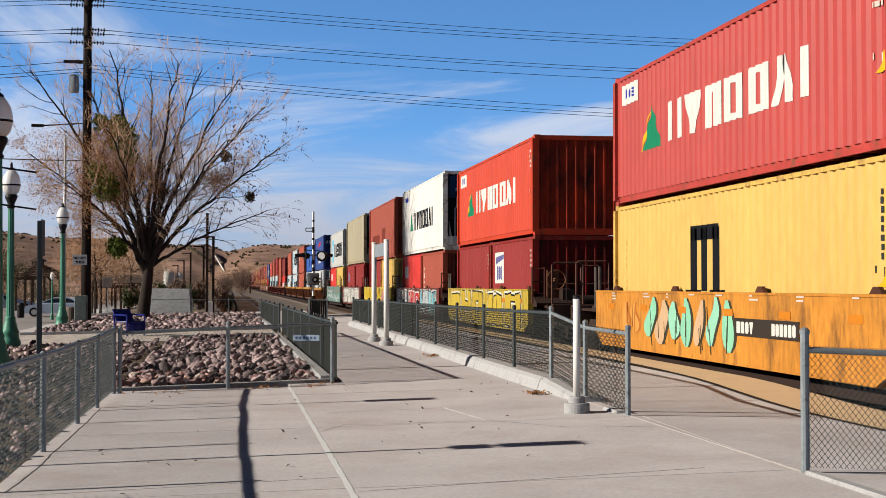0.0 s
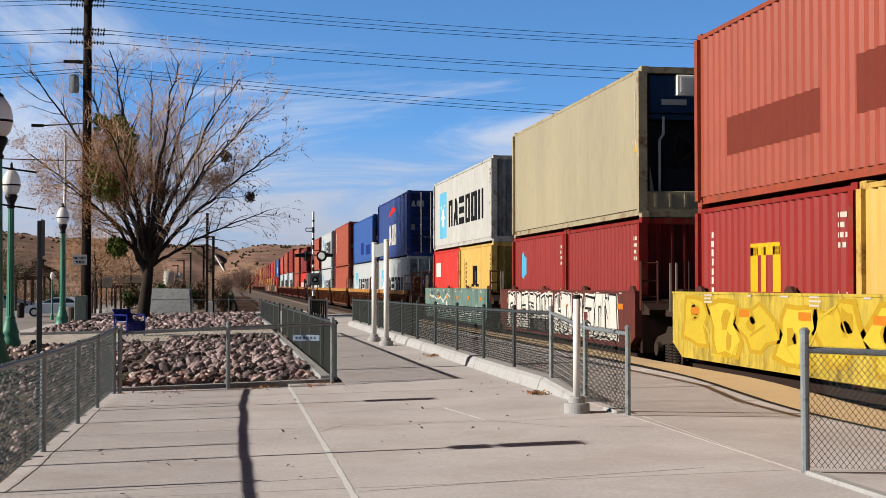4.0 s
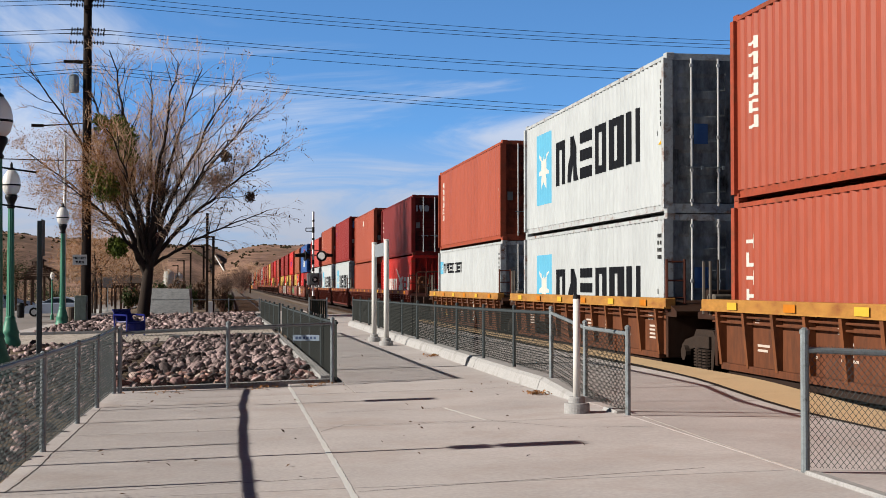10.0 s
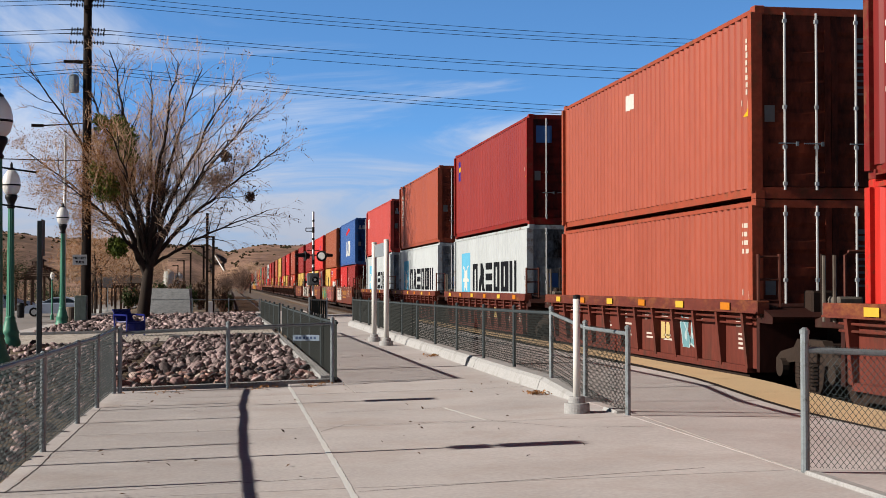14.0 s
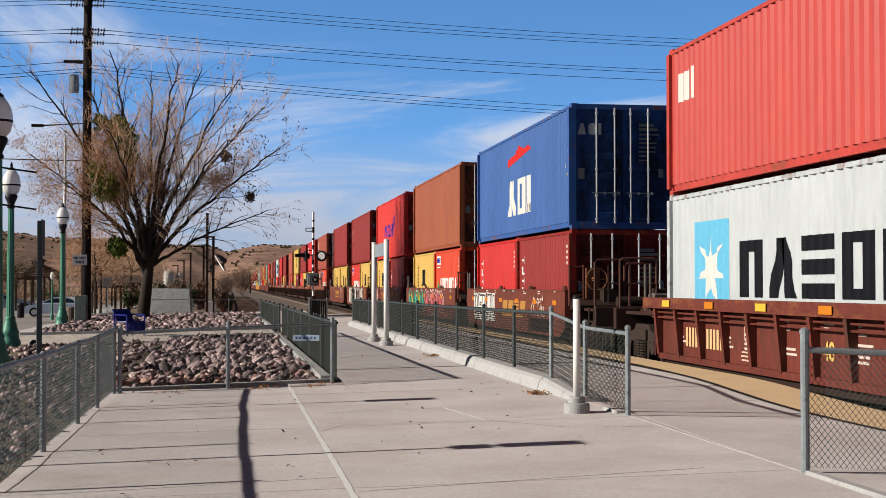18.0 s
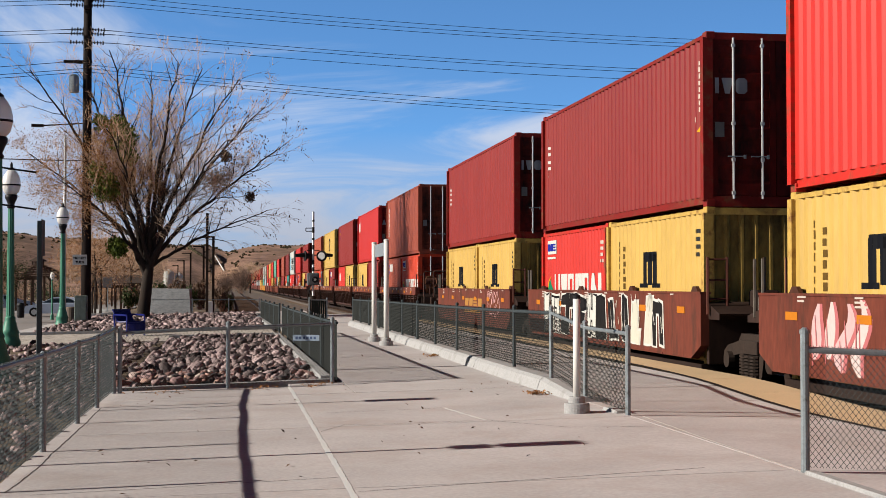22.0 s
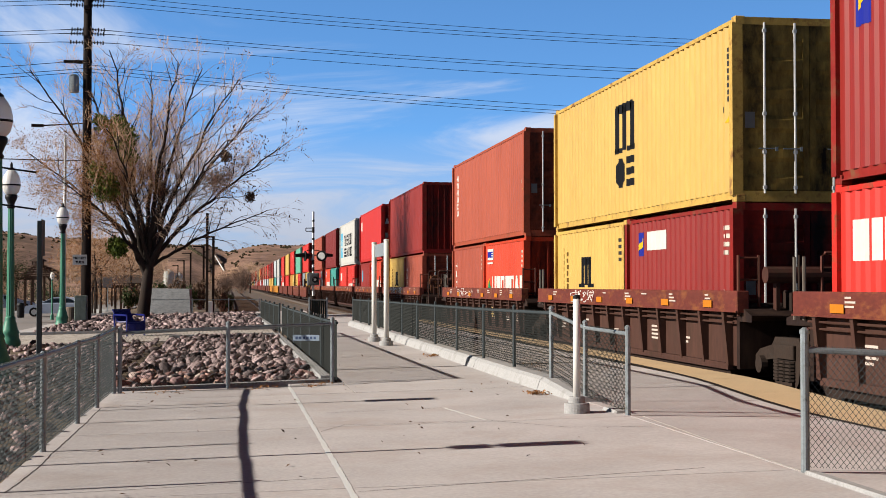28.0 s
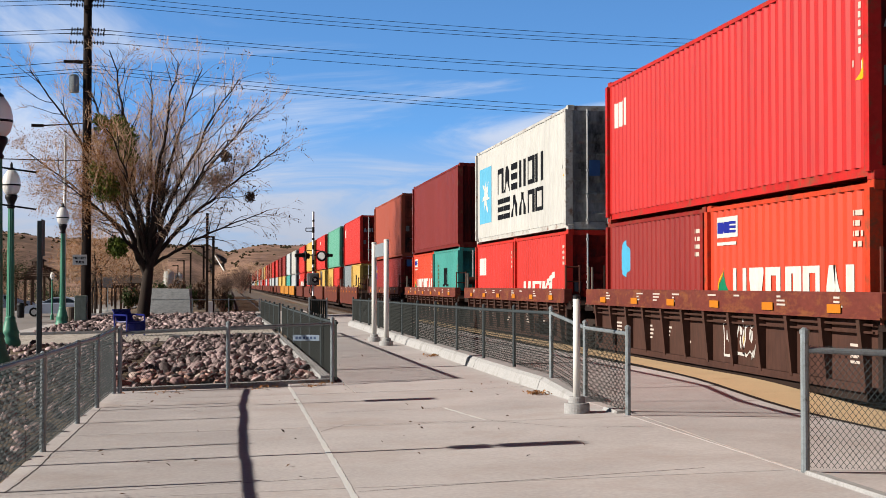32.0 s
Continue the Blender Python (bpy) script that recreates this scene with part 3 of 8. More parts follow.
def container_meshes(kind):
    if kind in cache:
        return cache[kind]
    L, h = LENGTH[kind], HEIGHT[kind]
    smooth_side = kind == "R"
    out = {}
    # side
    side = M()
    ys = [0.14] + ([0.5 + 1.12 * i + d for i in range(11) for d in (0, 0.03, 0.1, 0.13)] if smooth_side else groove_steps(L)) + [L - 0.14]
    ys = sorted(y for y in ys if 0.14 <= y <= L - 0.14)
    pts = []
    for i, y in enumerate(ys):
        if smooth_side:
            x = 0.006 if (i % 4) in (2, 3) and 0 < i < len(ys) - 1 else 0.012
        else:
            x = groove(y, L)
        pts.append((x, y))
    vs = [(x, y, z) for z in (0.17, h - 0.07) for x, y in pts]
    k = len(pts)
    side.add(vs, [(i + 1, i, k + i, k + i + 1) for i in range(k - 1)])
    out["side"] = side.mesh("side_wall")
    other = M()
    other.add([(2.438 - x, y, z) for x, y, z in side.v], [tuple(reversed(f)) for f in side.f])
    out["side2"] = other.mesh("side_wall")
    # frame of posts and rails
    fr = M()
    for x0, x1 in ((0.0, 0.07), (2.368, 2.438)):
        fr.box(x0 + (0.04 if x0 == 0 else 0.008), 0.1, 0.06, x1 - (0.008 if x0 == 0 else 0.04), L - 0.1, 0.18).box(x0 + 0.012, 0.1, 0.045, x1 - 0.012, L - 0.1, 0.062).box(x0 + 0.005, 0.1, h - 0.1, x1 - 0.005, L - 0.1, h - 0.035)
        for y0, y1 in ((0.003, 0.15), (L - 0.15, L - 0.003)):
            fr.box(x0 + (0.0 if x0 else -0.05), y0, 0.1, x1 + (0.05 if x0 == 0 else 0.0), y1, h - 0.1)
    for y0, y1 in ((0.005, 0.1), (L - 0.1, L - 0.005)):
        fr.box(0.1, y0, 0.0, 2.338, y1, 0.17).box(0.1, y0, h - 0.13, 2.338, y1, h - 0.015)
    for i in range(int(L / 0.6)):
        fr.box(0.06, 0.4 + i * 0.6, 0.06, 2.378, 0.46 + i * 0.6, 0.15)
    out["frame"] = fr.mesh("frame")
    # lashing loops under the top rail and forklift shadow lines are left to the rail; roof and floor
    rf = M()
    n = int(L / 0.42)
    prof = []
    for i in range(n):
        a, b = 0.1 + (L - 0.2) * i / n, 0.1 + (L - 0.2) * (i + 1) / n
        c, d = a + (b - a) * 0.35, a + (b - a) * 0.65
        prof += [(a, h - 0.035), (c, h - 0.035), (c + 0.05, h - 0.02), (d, h - 0.02), (d + 0.05, h - 0.035)]
    prof.append((L - 0.1, h - 0.035))
    k = len(prof)
    rf.add([(x, y, z) for x in (0.03, 2.408) for y, z in prof], [(j, j + k, j + k + 1, j + 1) for j in range(k - 1)])
    out["roof"] = rf.mesh("roof")
    out["floor"] = M().box(0.06, 0.06, 0.14, 2.378, L - 0.06, 0.17).mesh("floor")
    cc = M().box(0, 0, 0, 0.162, 0.178, 0.118, 0.012)
    out["casting"] = cc.mesh("corner_casting")
    # corrugated end
    ew = M()
    pts = []
    x = 0.1
    while x < 2.33:
        for d, y in ((0, 0.02), (0.045, 0.02), (0.08, 0.065), (0.215, 0.065)):
            if x + d < 2.338:
                pts.append((x + d, y))
        x += 0.25
    pts.append((2.338, 0.02))
    k = len(pts)
    ew.add([(px, py, z) for z in (0.16, h - 0.12) for px, py in pts], [(i, i + 1, k + i + 1, k + i) for i in range(k - 1)])
    out["end"] = ew.mesh("end_wall")
    ew2 = M()
    ew2.add([(px, L - py, z) for px, py, z in ew.v], [tuple(reversed(f)) for f in ew.f])
    out["end2"] = ew2.mesh("end_wall")
    # door leaf with shallow pressed bands
    for name, xa, xb in (("door_a", 0.11, 1.214), ("door_b", 1.224, 2.328)):
        d = M()
        zs = [0.18]
        ysd = [0.03]
        nb = 5
        for i in range(nb):
            z0 = 0.3 + (h - 0.6) * i / nb
            z1 = 0.3 + (h - 0.6) * (i + 1) / nb
            w = z1 - z0
            zs += [z0 + w * 0.15, z0 + w * 0.3, z0 + w * 0.7, z0 + w * 0.85]
            ysd += [0.03, 0.066, 0.066, 0.03]
        zs.append(h - 0.13)
        ysd.append(0.03)
        d.add([(px, yy, zz) for zz, yy in zip(zs, ysd) for px in (xa + 0.1, xb - 0.1)], [(2 * i, 2 * i + 1, 2 * i + 3, 2 * i + 2) for i in range(len(zs) - 1)])
        d.box(xa, 0.022, 0.18, xa + 0.1, 0.07, h - 0.13).box(xb - 0.1, 0.022, 0.18, xb, 0.07, h - 0.13)
        d.box(xa + 0.1, 0.024, 0.18, xb - 0.1, 0.07, 0.28).box(xa + 0.1, 0.024, h - 0.23, xb - 0.1, 0.07, h - 0.13)
        out[name] = d.mesh("door")
    rod = M().tube((0, 0, 0.13), (0, 0, h - 0.1), 0.019, 6)
    for z in (0.2, 0.75, 1.35, h - 0.25):
        rod.box(-0.028, -0.02, z, 0.028, 0.03, z + 0.05)
    out["rod"] = rod.mesh("lock_rod")
    out["handle"] = M().box(0, -0.016, 0.0, 0.3, 0.0, 0.018).box(0.27, -0.025, -0.03, 0.31, 0.0, 0.035).mesh("door_handle")
    if kind == "R":
        out["machinery"] = M().box(0.1, 0.55, 0.5, 2.338, 0.6, h - 0.13).box(0.5, 0.3, 0.5, 1.15, 0.551, 0.98, 0.03).box(0.12, 0.12, 0.5, 0.2, 0.551, h - 0.14).box(2.25, 0.12, 0.5, 2.32, 0.551, h - 0.14).mesh("cooling_unit")
        hs = M().box(0.2, 0.1, 2.02, 1.36, 0.5, h - 0.16, 0.03).box(0.2, 0.2, 1.9, 2.25, 0.5, 2.0, 0.01)
        out["housing"] = hs.mesh("housing")
        fan = M()
        for i in range(20):
            p, q = 2 * math.pi * i / 20, 2 * math.pi * (i + 1) / 20
            fan.tube((1.25 + 0.5 * math.cos(p), 0.32, 1.36 + 0.5 * math.sin(p)), (1.25 + 0.5 * math.cos(q), 0.32, 1.36 + 0.5 * math.sin(q)), 0.03, 5)
            if i % 4 == 0:
                fan.tube((1.25, 0.36, 1.36), (1.25 + 0.5 * math.cos(p), 0.36, 1.36 + 0.5 * math.sin(p)), 0.05, 4)
        out["fan"] = fan.mesh("fan_ring")
        out["pipe"] = M().path([(0.42, 0.2, 0.5), (0.42, 0.2, 1.5), (0.5, 0.2, 1.62), (0.5, 0.2, 1.95)], 0.03, 6).mesh("pipe")
        out["pipe2"] = M().path([(2.0, 0.18, 0.5), (2.0, 0.18, 1.2), (1.9, 0.18, 1.3), (1.9, 0.18, 1.9)], 0.035, 6).mesh("pipe")
        out["compressor"] = M().tube((1.62, 0.3, 0.52), (1.62, 0.3, 0.95), 0.17, 12).tube((1.62, 0.3, 0.95), (1.62, 0.3, 1.03), 0.17, 12, 0.08).mesh("compressor")
        sl = M().box(0.1, 0.02, 0.15, 2.338, 0.3, 0.5, 0.015)
        for i in range(7):
            sl.box(0.25 + 0.3 * i, 0.0, 0.2, 0.31 + 0.3 * i, 0.02, 0.46)
        out["rsill"] = sl.mesh("sill")
        g = M().box(0.7, -0.02, 2.34, 1.24, 0.4, h - 0.16, 0.02)
        for i in range(6):
            g.box(0.78, -0.045, 2.41 + i * 0.05, 1.02, -0.02, 2.435 + i * 0.05)
        g.box(1.06, -0.04, 2.44, 1.18, -0.02, 2.56)
        out["grille"] = g.mesh("grille")
        out["caption"] = M().box(0.42, 0.05, 2.16, 0.92, 0.062, 2.27).mesh("caption_plate")
        out["brace"] = M().loft([(0.13, 0.16, 0.5), (0.3, 0.16, 0.5), (0.3, 0.2, 0.5), (0.13, 0.2, 0.5)], [(0.13, 0.16, 1.25), (0.17, 0.16, 1.25), (0.17, 0.2, 1.25), (0.13, 0.2, 1.25)]).mesh("brace")
    cache[kind] = out
    return out


def clip(poly, y0, y1):
    for lim, sgn in ((y0, 1), (y1, -1)):
        res = []
        for i, p in enumerate(poly):
            q = poly[(i + 1) % len(poly)]
            a, b = sgn * (p[0] - lim), sgn * (q[0] - lim)
            if a >= 0:
                res.append(p)
            if (a >= 0) != (b >= 0):
                t = a / (a - b)
                res.append((lim, p[1] + (q[1] - p[1]) * t))
        poly = res
        if not poly:
            return []
    return poly


def painted(polys, length, flat=False, lift=0.004):
    """Convex shapes (along from the far end, up) laid on the side so that they follow its corrugation."""
    o = M()
    cuts = [0.0] + ([] if flat else groove_steps(length)) + [length]
    for poly in polys:
        pts = [(length - u, w) for u, w in poly]
        lo, hi = min(p[0] for p in pts), max(p[0] for p in pts)
        for a, b in zip(cuts, cuts[1:]):
            if b <= lo or a >= hi:
                continue
            c = clip(pts, a, b)
            if len(c) < 3:
                continue
            area = sum(c[i][0] * c[(i + 1) % len(c)][1] - c[(i + 1) % len(c)][0] * c[i][1] for i in range(len(c)))
            if area > 0:
                c = c[::-1]
            vs = [((0.008 if flat else groove(min(max(y, a + 1e-5), b - 1e-5), length)) - lift, y, z) for y, z in c]
            o.add(vs, [tuple(range(len(vs)))])
    return o


def blocks(u0, u1, z0, z1, pattern, slant=0.0):
    """A row of plain block shapes: n solid, q hollow frame, g gate, p pointed gate, i narrow, a pointed up, v pointed down, o with clipped corners, / leaning, e barred."""
    width = {"i": 0.35, "_": 0.5}
    total = sum(width.get(c, 1.0) for c in pattern) + 0.22 * (len(pattern) - 1)
    unit = (u1 - u0) / total
    u, out, h = u0, [], z1 - z0
    for c in pattern:
        bold, c = (1.55 if c.isupper() else 1.0), c.lower()
        w = width.get(c, 1.0) * unit
        s = slant * h
        if c in "ni":
            out.append([(u, z0), (u + w, z0), (u + w + s, z1), (u + s, z1)])
        elif c == "a":
            out.append([(u, z0), (u + w, z0), (u + 0.66 * w, z1), (u + 0.34 * w, z1)])
        elif c == "v":
            out.append([(u + 0.3 * w, z0), (u + 0.7 * w, z0), (u + w, z1), (u, z1)])
        elif c == "q":      # a hollow frame
            t = 0.24 * bold * w
            out += [[(u, z0), (u + t, z0), (u + t + s, z1), (u + s, z1)], [(u + w - t, z0), (u + w, z0), (u + w + s, z1), (u + w - t + s, z1)],
                    [(u + t + 0.84 * s, z0 + 0.84 * h), (u + w - t + 0.84 * s, z0 + 0.84 * h), (u + w - t + s, z1), (u + t + s, z1)], [(u + t, z0), (u + w - t, z0), (u + w - t + 0.16 * s, z0 + 0.16 * h), (u + t + 0.16 * s, z0 + 0.16 * h)]]
        elif c == "g":      # an open gate
            t = 0.26 * bold * w
            out += [[(u, z0), (u + t, z0), (u + t, z1), (u, z1)], [(u + w - t, z0), (u + w, z0), (u + w, z1), (u + w - t, z1)], [(u + t, z1 - 0.2 * h), (u + w - t, z1 - 0.2 * h), (u + w - t, z1), (u + t, z1)]]
        elif c == "p":      # a pointed gate
            out += [[(u, z0), (u + 0.24 * bold * w, z0), (u + 0.62 * w, z1), (u + (0.46 - 0.1 * bold) * w, z1)], [(u + (1 - 0.24 * bold) * w, z0), (u + w, z0), (u + 0.66 * w, z1), (u + 0.4 * w, z1)]]
        elif c == "o":
            k = 0.22 * min(w, h)
            out.append([(u + k, z0), (u + w - k, z0), (u + w + s * 0.2, z0 + k), (u + w + s, z1 - k), (u + w - k + s, z1), (u + k + s, z1), (u + s, z1 - k), (u, z0 + k)])
        elif c == "/":
            out.append([(u, z0), (u + 0.5 * w, z0), (u + w, z1), (u + 0.5 * w, z1)])
        elif c == "h":      # two uprights
            out.append([(u, z0), (u + 0.32 * w, z0), (u + 0.32 * w + s, z1), (u + s, z1)])
            out.append([(u + 0.68 * w, z0), (u + w, z0), (u + w + s, z1), (u + 0.68 * w + s, z1)])
        elif c == "e":      # three bars
            for q in (0.0, 0.38, 0.76):
                out.append([(u, z0 + q * h), (u + w, z0 + q * h), (u + w, z0 + (q + 0.24) * h), (u, z0 + (q + 0.24) * h)])
        u += w + 0.22 * unit
    return out


def rect(u0, u1, z0, z1):
    return [(u0, z0), (u1, z0), (u1, z1), (u0, z1)]


def star(u, z, r, n=7):
    res = []
    for i in range(n):
        a = math.pi / 2 + 2 * math.pi * i / n
        p = (u + r * math.cos(a), z + r * math.sin(a))
        q = [(u + 0.34 * r * math.cos(a + s * math.pi / n), z + 0.34 * r * math.sin(a + s * math.pi / n)) for s in (-1, 1)]
        res.append([(u, z), q[0], p, q[1]])
    return res


def stack(u, z0, z1, n, w):
    """Small blocks one above the other, as upright lettering."""
    h = (z1 - z0) / n
    rr = random.Random(int(u * 91 + z0 * 17 + n))
    if w > 0.25:             # bent strokes
        out = []
        for i in range(n):
            a, b, t = z0 + i * h + 0.1 * h, z0 + i * h + 0.88 * h, 0.3 * w
            left = rr.random() < 0.5
            out.append(rect(u, u + t, a, b) if left else rect(u + w - t, u + w, a, b))
            for q in rr.choice(((0.0,), (0.74,), (0.0, 0.74), (0.37,))):
                out.append(rect(u + t if left else u, u + w if left else u + w - t, a + q * (b - a), a + (q + 0.26) * (b - a)))
        return out
    return [rect(u + rr.uniform(0, 0.15) * w, u + w * rr.uniform(0.7, 1.0), z0 + i * h + 0.12 * h, z0 + i * h + h * rr.uniform(0.72, 0.9)) for i in range(n)]


C = {"orange": lin(226, 74, 42), "faded": lin(204, 78, 70), "maroon": lin(156, 42, 36), "wine": lin(138, 40, 37), "brown": lin(178, 84, 62), "rust": lin(184, 88, 63),
     "tan": lin(172, 92, 60), "red": lin(226, 54, 44), "crimson": lin(220, 46, 43), "yellow": lin(232, 190, 100), "white": lin(208, 214, 217), "cream": lin(255, 251, 242),
     "beige": lin(184, 172, 142), "grey": lin(216, 215, 210), "blue": lin(60, 104, 174), "navy": lin(46, 76, 148), "cobalt": lin(50, 98, 178), "mint": lin(112, 188, 162),
     "teal": lin(74, 170, 160), "slate": lin(150, 158, 164), "amber": lin(222, 150, 66)}
WHITE_C, BLACK_C, STARBLUE = lin(232, 230, 224), lin(24, 26, 32), lin(112, 196, 232)
GREEN_C, YEL_C, RED_C, INDIGO = lin(30, 140, 100), lin(240, 190, 40), lin(222, 50, 46), lin(40, 50, 160)
NAMES = {"orange": "orange-red", "faded": "faded red", "maroon": "maroon", "wine": "dark wine-red", "brown": "red-brown", "rust": "rust-brown", "tan": "brown", "red": "bright red",
         "crimson": "crimson", "yellow": "pale yellow", "white": "white", "cream": "off-white", "beige": "dusty beige", "grey": "light grey", "blue": "blue", "navy": "dark blue",
         "cobalt": "weathered blue", "mint": "mint green", "teal": "teal", "slate": "grey", "amber": "amber"}


def decals(logo, L, h):
    """Painted marks of a container: name, shapes, colour."""
    o = []
    top = h
    if logo == "tri_long":       # triangle and seven blocks
        o += [("emblem", [[(1.9, 0.95), (3.0, 0.95), (2.45, 1.75)]], GREEN_C), ("emblem_edge", [[(1.72, 0.95), (1.88, 0.95), (2.4, 1.75)]], YEL_C),
              ("lettering", blocks(3.4, 9.6, 0.98, 1.68, "hvGQQPi"), WHITE_C), ("plate", [rect(0.5, 1.5, h - 0.62, h - 0.22)], WHITE_C), ("plate_mark", blocks(0.65, 1.35, h - 0.5, h - 0.32, "noe"), INDIGO)]
    elif logo == "tri_dark":
        o += [("emblem", [[(2.35, 1.02), (3.2, 1.02), (2.72, 1.8)]], GREEN_C), ("lettering", blocks(3.5, 9.1, 1.02, 1.76, "hvGQQPi"), BLACK_C),
              ("plate_mark", blocks(0.6, 1.7, h - 0.55, h - 0.35, "nnoe"), INDIGO)]
    elif logo == "tri_half":     # the same house's mark on a short container, cut by the car's side
        o += [("emblem", [[(0.42, 1.05), (0.98, 1.05), (0.7, 1.58)]], GREEN_C), ("emblem_edge", [[(0.32, 1.05), (0.42, 1.05), (0.68, 1.58)]], YEL_C),
              ("lettering", blocks(1.15, 5.45, 0.95, 1.56, "hvGQQPi"), WHITE_C),
              ("plate", [rect(0.38, 1.4, 2.05, 2.38)], WHITE_C), ("plate_mark", blocks(0.5, 1.25, 2.12, 2.3, "noe"), INDIGO), ("caption", [rect(0.4, 1.35, 1.93, 1.98)], WHITE_C)]
    elif logo in ("star_high", "star_low", "star_small"):
        if logo == "star_small":
            o += [("emblem", [rect(0.12, 0.85, 1.7, 2.15)], STARBLUE), ("emblem_star", star(0.48, 1.92, 0.2), WHITE_C), ("lettering", blocks(1.0, 5.0, 1.73, 2.08, "gpqeqqieg"), BLACK_C)]
        else:
            a, b = (h - 2.14, h - 0.54) if logo == "star_low" else ((0.42, 2.1) if h < 2.7 else (0.72, 2.5))
            o += [("emblem", [rect(1.3, 2.9, a, b)], STARBLUE), ("emblem_star", star(2.1, (a + b) / 2, 0.68), WHITE_C), ("lettering", blocks(3.4, 10.5, a + 0.36, b - 0.38, "GPeQQh"), BLACK_C)]
    elif logo == "star_two":
        o += [("emblem", [rect(0.5, 2.5, 0.6, 2.3)], STARBLUE), ("emblem_star", star(1.5, 1.45, 0.66), WHITE_C), ("lettering", blocks(3.4, 9.5, 1.35, 2.08, "gpehqh") + blocks(3.4, 9.5, 0.6, 1.2, "eeppgq"), BLACK_C)]
    elif logo == "eagle":
        o += [("emblem", [[(4.6, 2.0), (7.7, 2.28), (7.4, 2.42), (6.8, 2.36), (6.2, 2.5), (5.6, 2.3), (4.75, 2.22)]], RED_C), ("lettering", blocks(4.7, 7.6, 0.62, 1.6, "PQi") + [rect(7.2, 7.7, 0.62, 0.85)], WHITE_C)]
    elif logo == "slant":
        o += [("lettering", blocks(3.5, 7.2, 1.08, 1.66, "hqh", 0.25) + [[(6.6, 1.3), (7.9, 1.6), (8.0, 1.72), (6.7, 1.42)], [(6.7, 1.5), (8.0, 1.8), (8.1, 1.92), (6.8, 1.62)], [(7.0, 1.72), (8.1, 1.98), (8.15, 2.08), (7.2, 1.86)]], INDIGO)]
    elif logo == "two_row":      # tall black mark over two smaller ones
        o += [("lettering", [rect(5.25, 5.55, 1.4, 2.3), rect(5.75, 6.0, 1.4, 2.3), rect(6.25, 6.5, 1.4, 2.3), rect(5.3, 6.45, 2.15, 2.34), rect(5.1, 5.7, 1.36, 1.46), rect(6.1, 6.65, 1.36, 1.46)] + blocks(5.3, 6.6, 0.66, 1.25, "oe"), BLACK_C)]
    elif logo == "m_half":
        o += [("lettering", [rect(2.32, 2.56, 1.3, 1.88), rect(2.7, 2.9, 1.3, 1.88), rect(3.04, 3.28, 1.3, 1.88), rect(2.34, 3.2, 1.74, 1.92), rect(2.2, 2.62, 1.25, 1.33), rect(2.98, 3.4, 1.25, 1.33)] + blocks(2.3, 3.3, 0.95, 1.18, "oo"), BLACK_C),
              ("stencil", stack(0.75, 1.0, 2.2, 8, 0.07) + stack(1.05, 1.05, 2.1, 7, 0.12), lin(110, 84, 40))]
    elif logo == "m_long":
        o += [("lettering", [rect(4.6, 5.0, 1.2, 2.25), rect(5.2, 5.5, 1.2, 2.25), rect(5.75, 6.1, 1.2, 2.25), rect(4.6, 6.05, 2.05, 2.3), rect(4.4, 5.1, 1.12, 1.22), rect(5.6, 6.3, 1.12, 1.22)] + blocks(4.5, 6.2, 0.6, 1.0, "oo"), BLACK_C),
              ("stencil", stack(0.7, 1.0, 2.2, 8, 0.1), lin(110, 84, 40))]
    elif logo == "script":
        o += [("lettering", blocks(0.8, 6.2, 0.95, 1.6, "hPGQQhQ") + blocks(9.2, 11.8, 0.95, 1.65, "eQQ"), WHITE_C),
              ("emblem", [[(5.9, 2.1), (6.3, 2.05), (8.2, 1.45), (7.9, 1.3)], [(6.9, 0.95), (8.8, 0.95), (8.4, 1.4), (7.3, 1.3)], [(7.8, 1.35), (8.8, 1.62), (8.6, 1.7), (7.7, 1.6)]], WHITE_C)]
    elif logo == "corner":       # white block pair near the far top corner
        o += [("emblem", [rect(0.45, 0.75, h - 1.0, h - 0.5), rect(0.82, 1.1, h - 1.0, h - 0.5), rect(1.15, 1.32, h - 1.0, h - 0.45)], WHITE_C)]
    elif logo == "corner_half":
        o += [("emblem", [rect(0.5, 0.9, 1.6, 2.12), rect(0.96, 1.3, 1.6, 2.12), rect(1.38, 1.55, 1.6, 2.12)], WHITE_C)]
    elif logo == "upright":      # stacked white letters at the far end
        o += [("lettering", stack(0.6, h - 1.85, h - 0.42, 6, 0.34), WHITE_C)]
    elif logo == "upright3":
        o += [("lettering", stack(0.4, h - 1.6, h - 0.55, 3, 0.36), WHITE_C)]
    elif logo == "upright_half":
        o += [("lettering", stack(0.5, 1.0, 2.1, 4, 0.3), WHITE_C)]
    elif logo == "flag":
        o += [("emblem", [rect(0.6, 1.0, h - 0.95, h - 0.3)], INDIGO), ("emblem_bar", [[(0.64, h - 0.75), (0.96, h - 0.6), (0.96, h - 0.45), (0.64, h - 0.6)]], YEL_C)]
    elif logo == "flag_half":
        o += [("emblem", [rect(0.75, 1.1, 1.85, 2.3)], INDIGO), ("plate", [rect(1.3, 2.5, 1.95, 2.3)], WHITE_C), ("plate_mark", [[(0.78, 1.95), (1.08, 2.08), (1.08, 2.2), (0.78, 2.07)]], YEL_C)]
    elif logo == "plate_half":
        o += [("plate", [rect(0.55, 1.9, 1.35, 2.25)], WHITE_C), ("plate_mark", blocks(0.85, 1.6, 1.45, 1.85, "hoo") + [[(0.6, 1.9), (1.8, 2.05), (1.8, 2.18), (0.6, 2.1)]], lin(110, 110, 160))]
    elif logo == "shade":        # darker squares where old lettering was covered
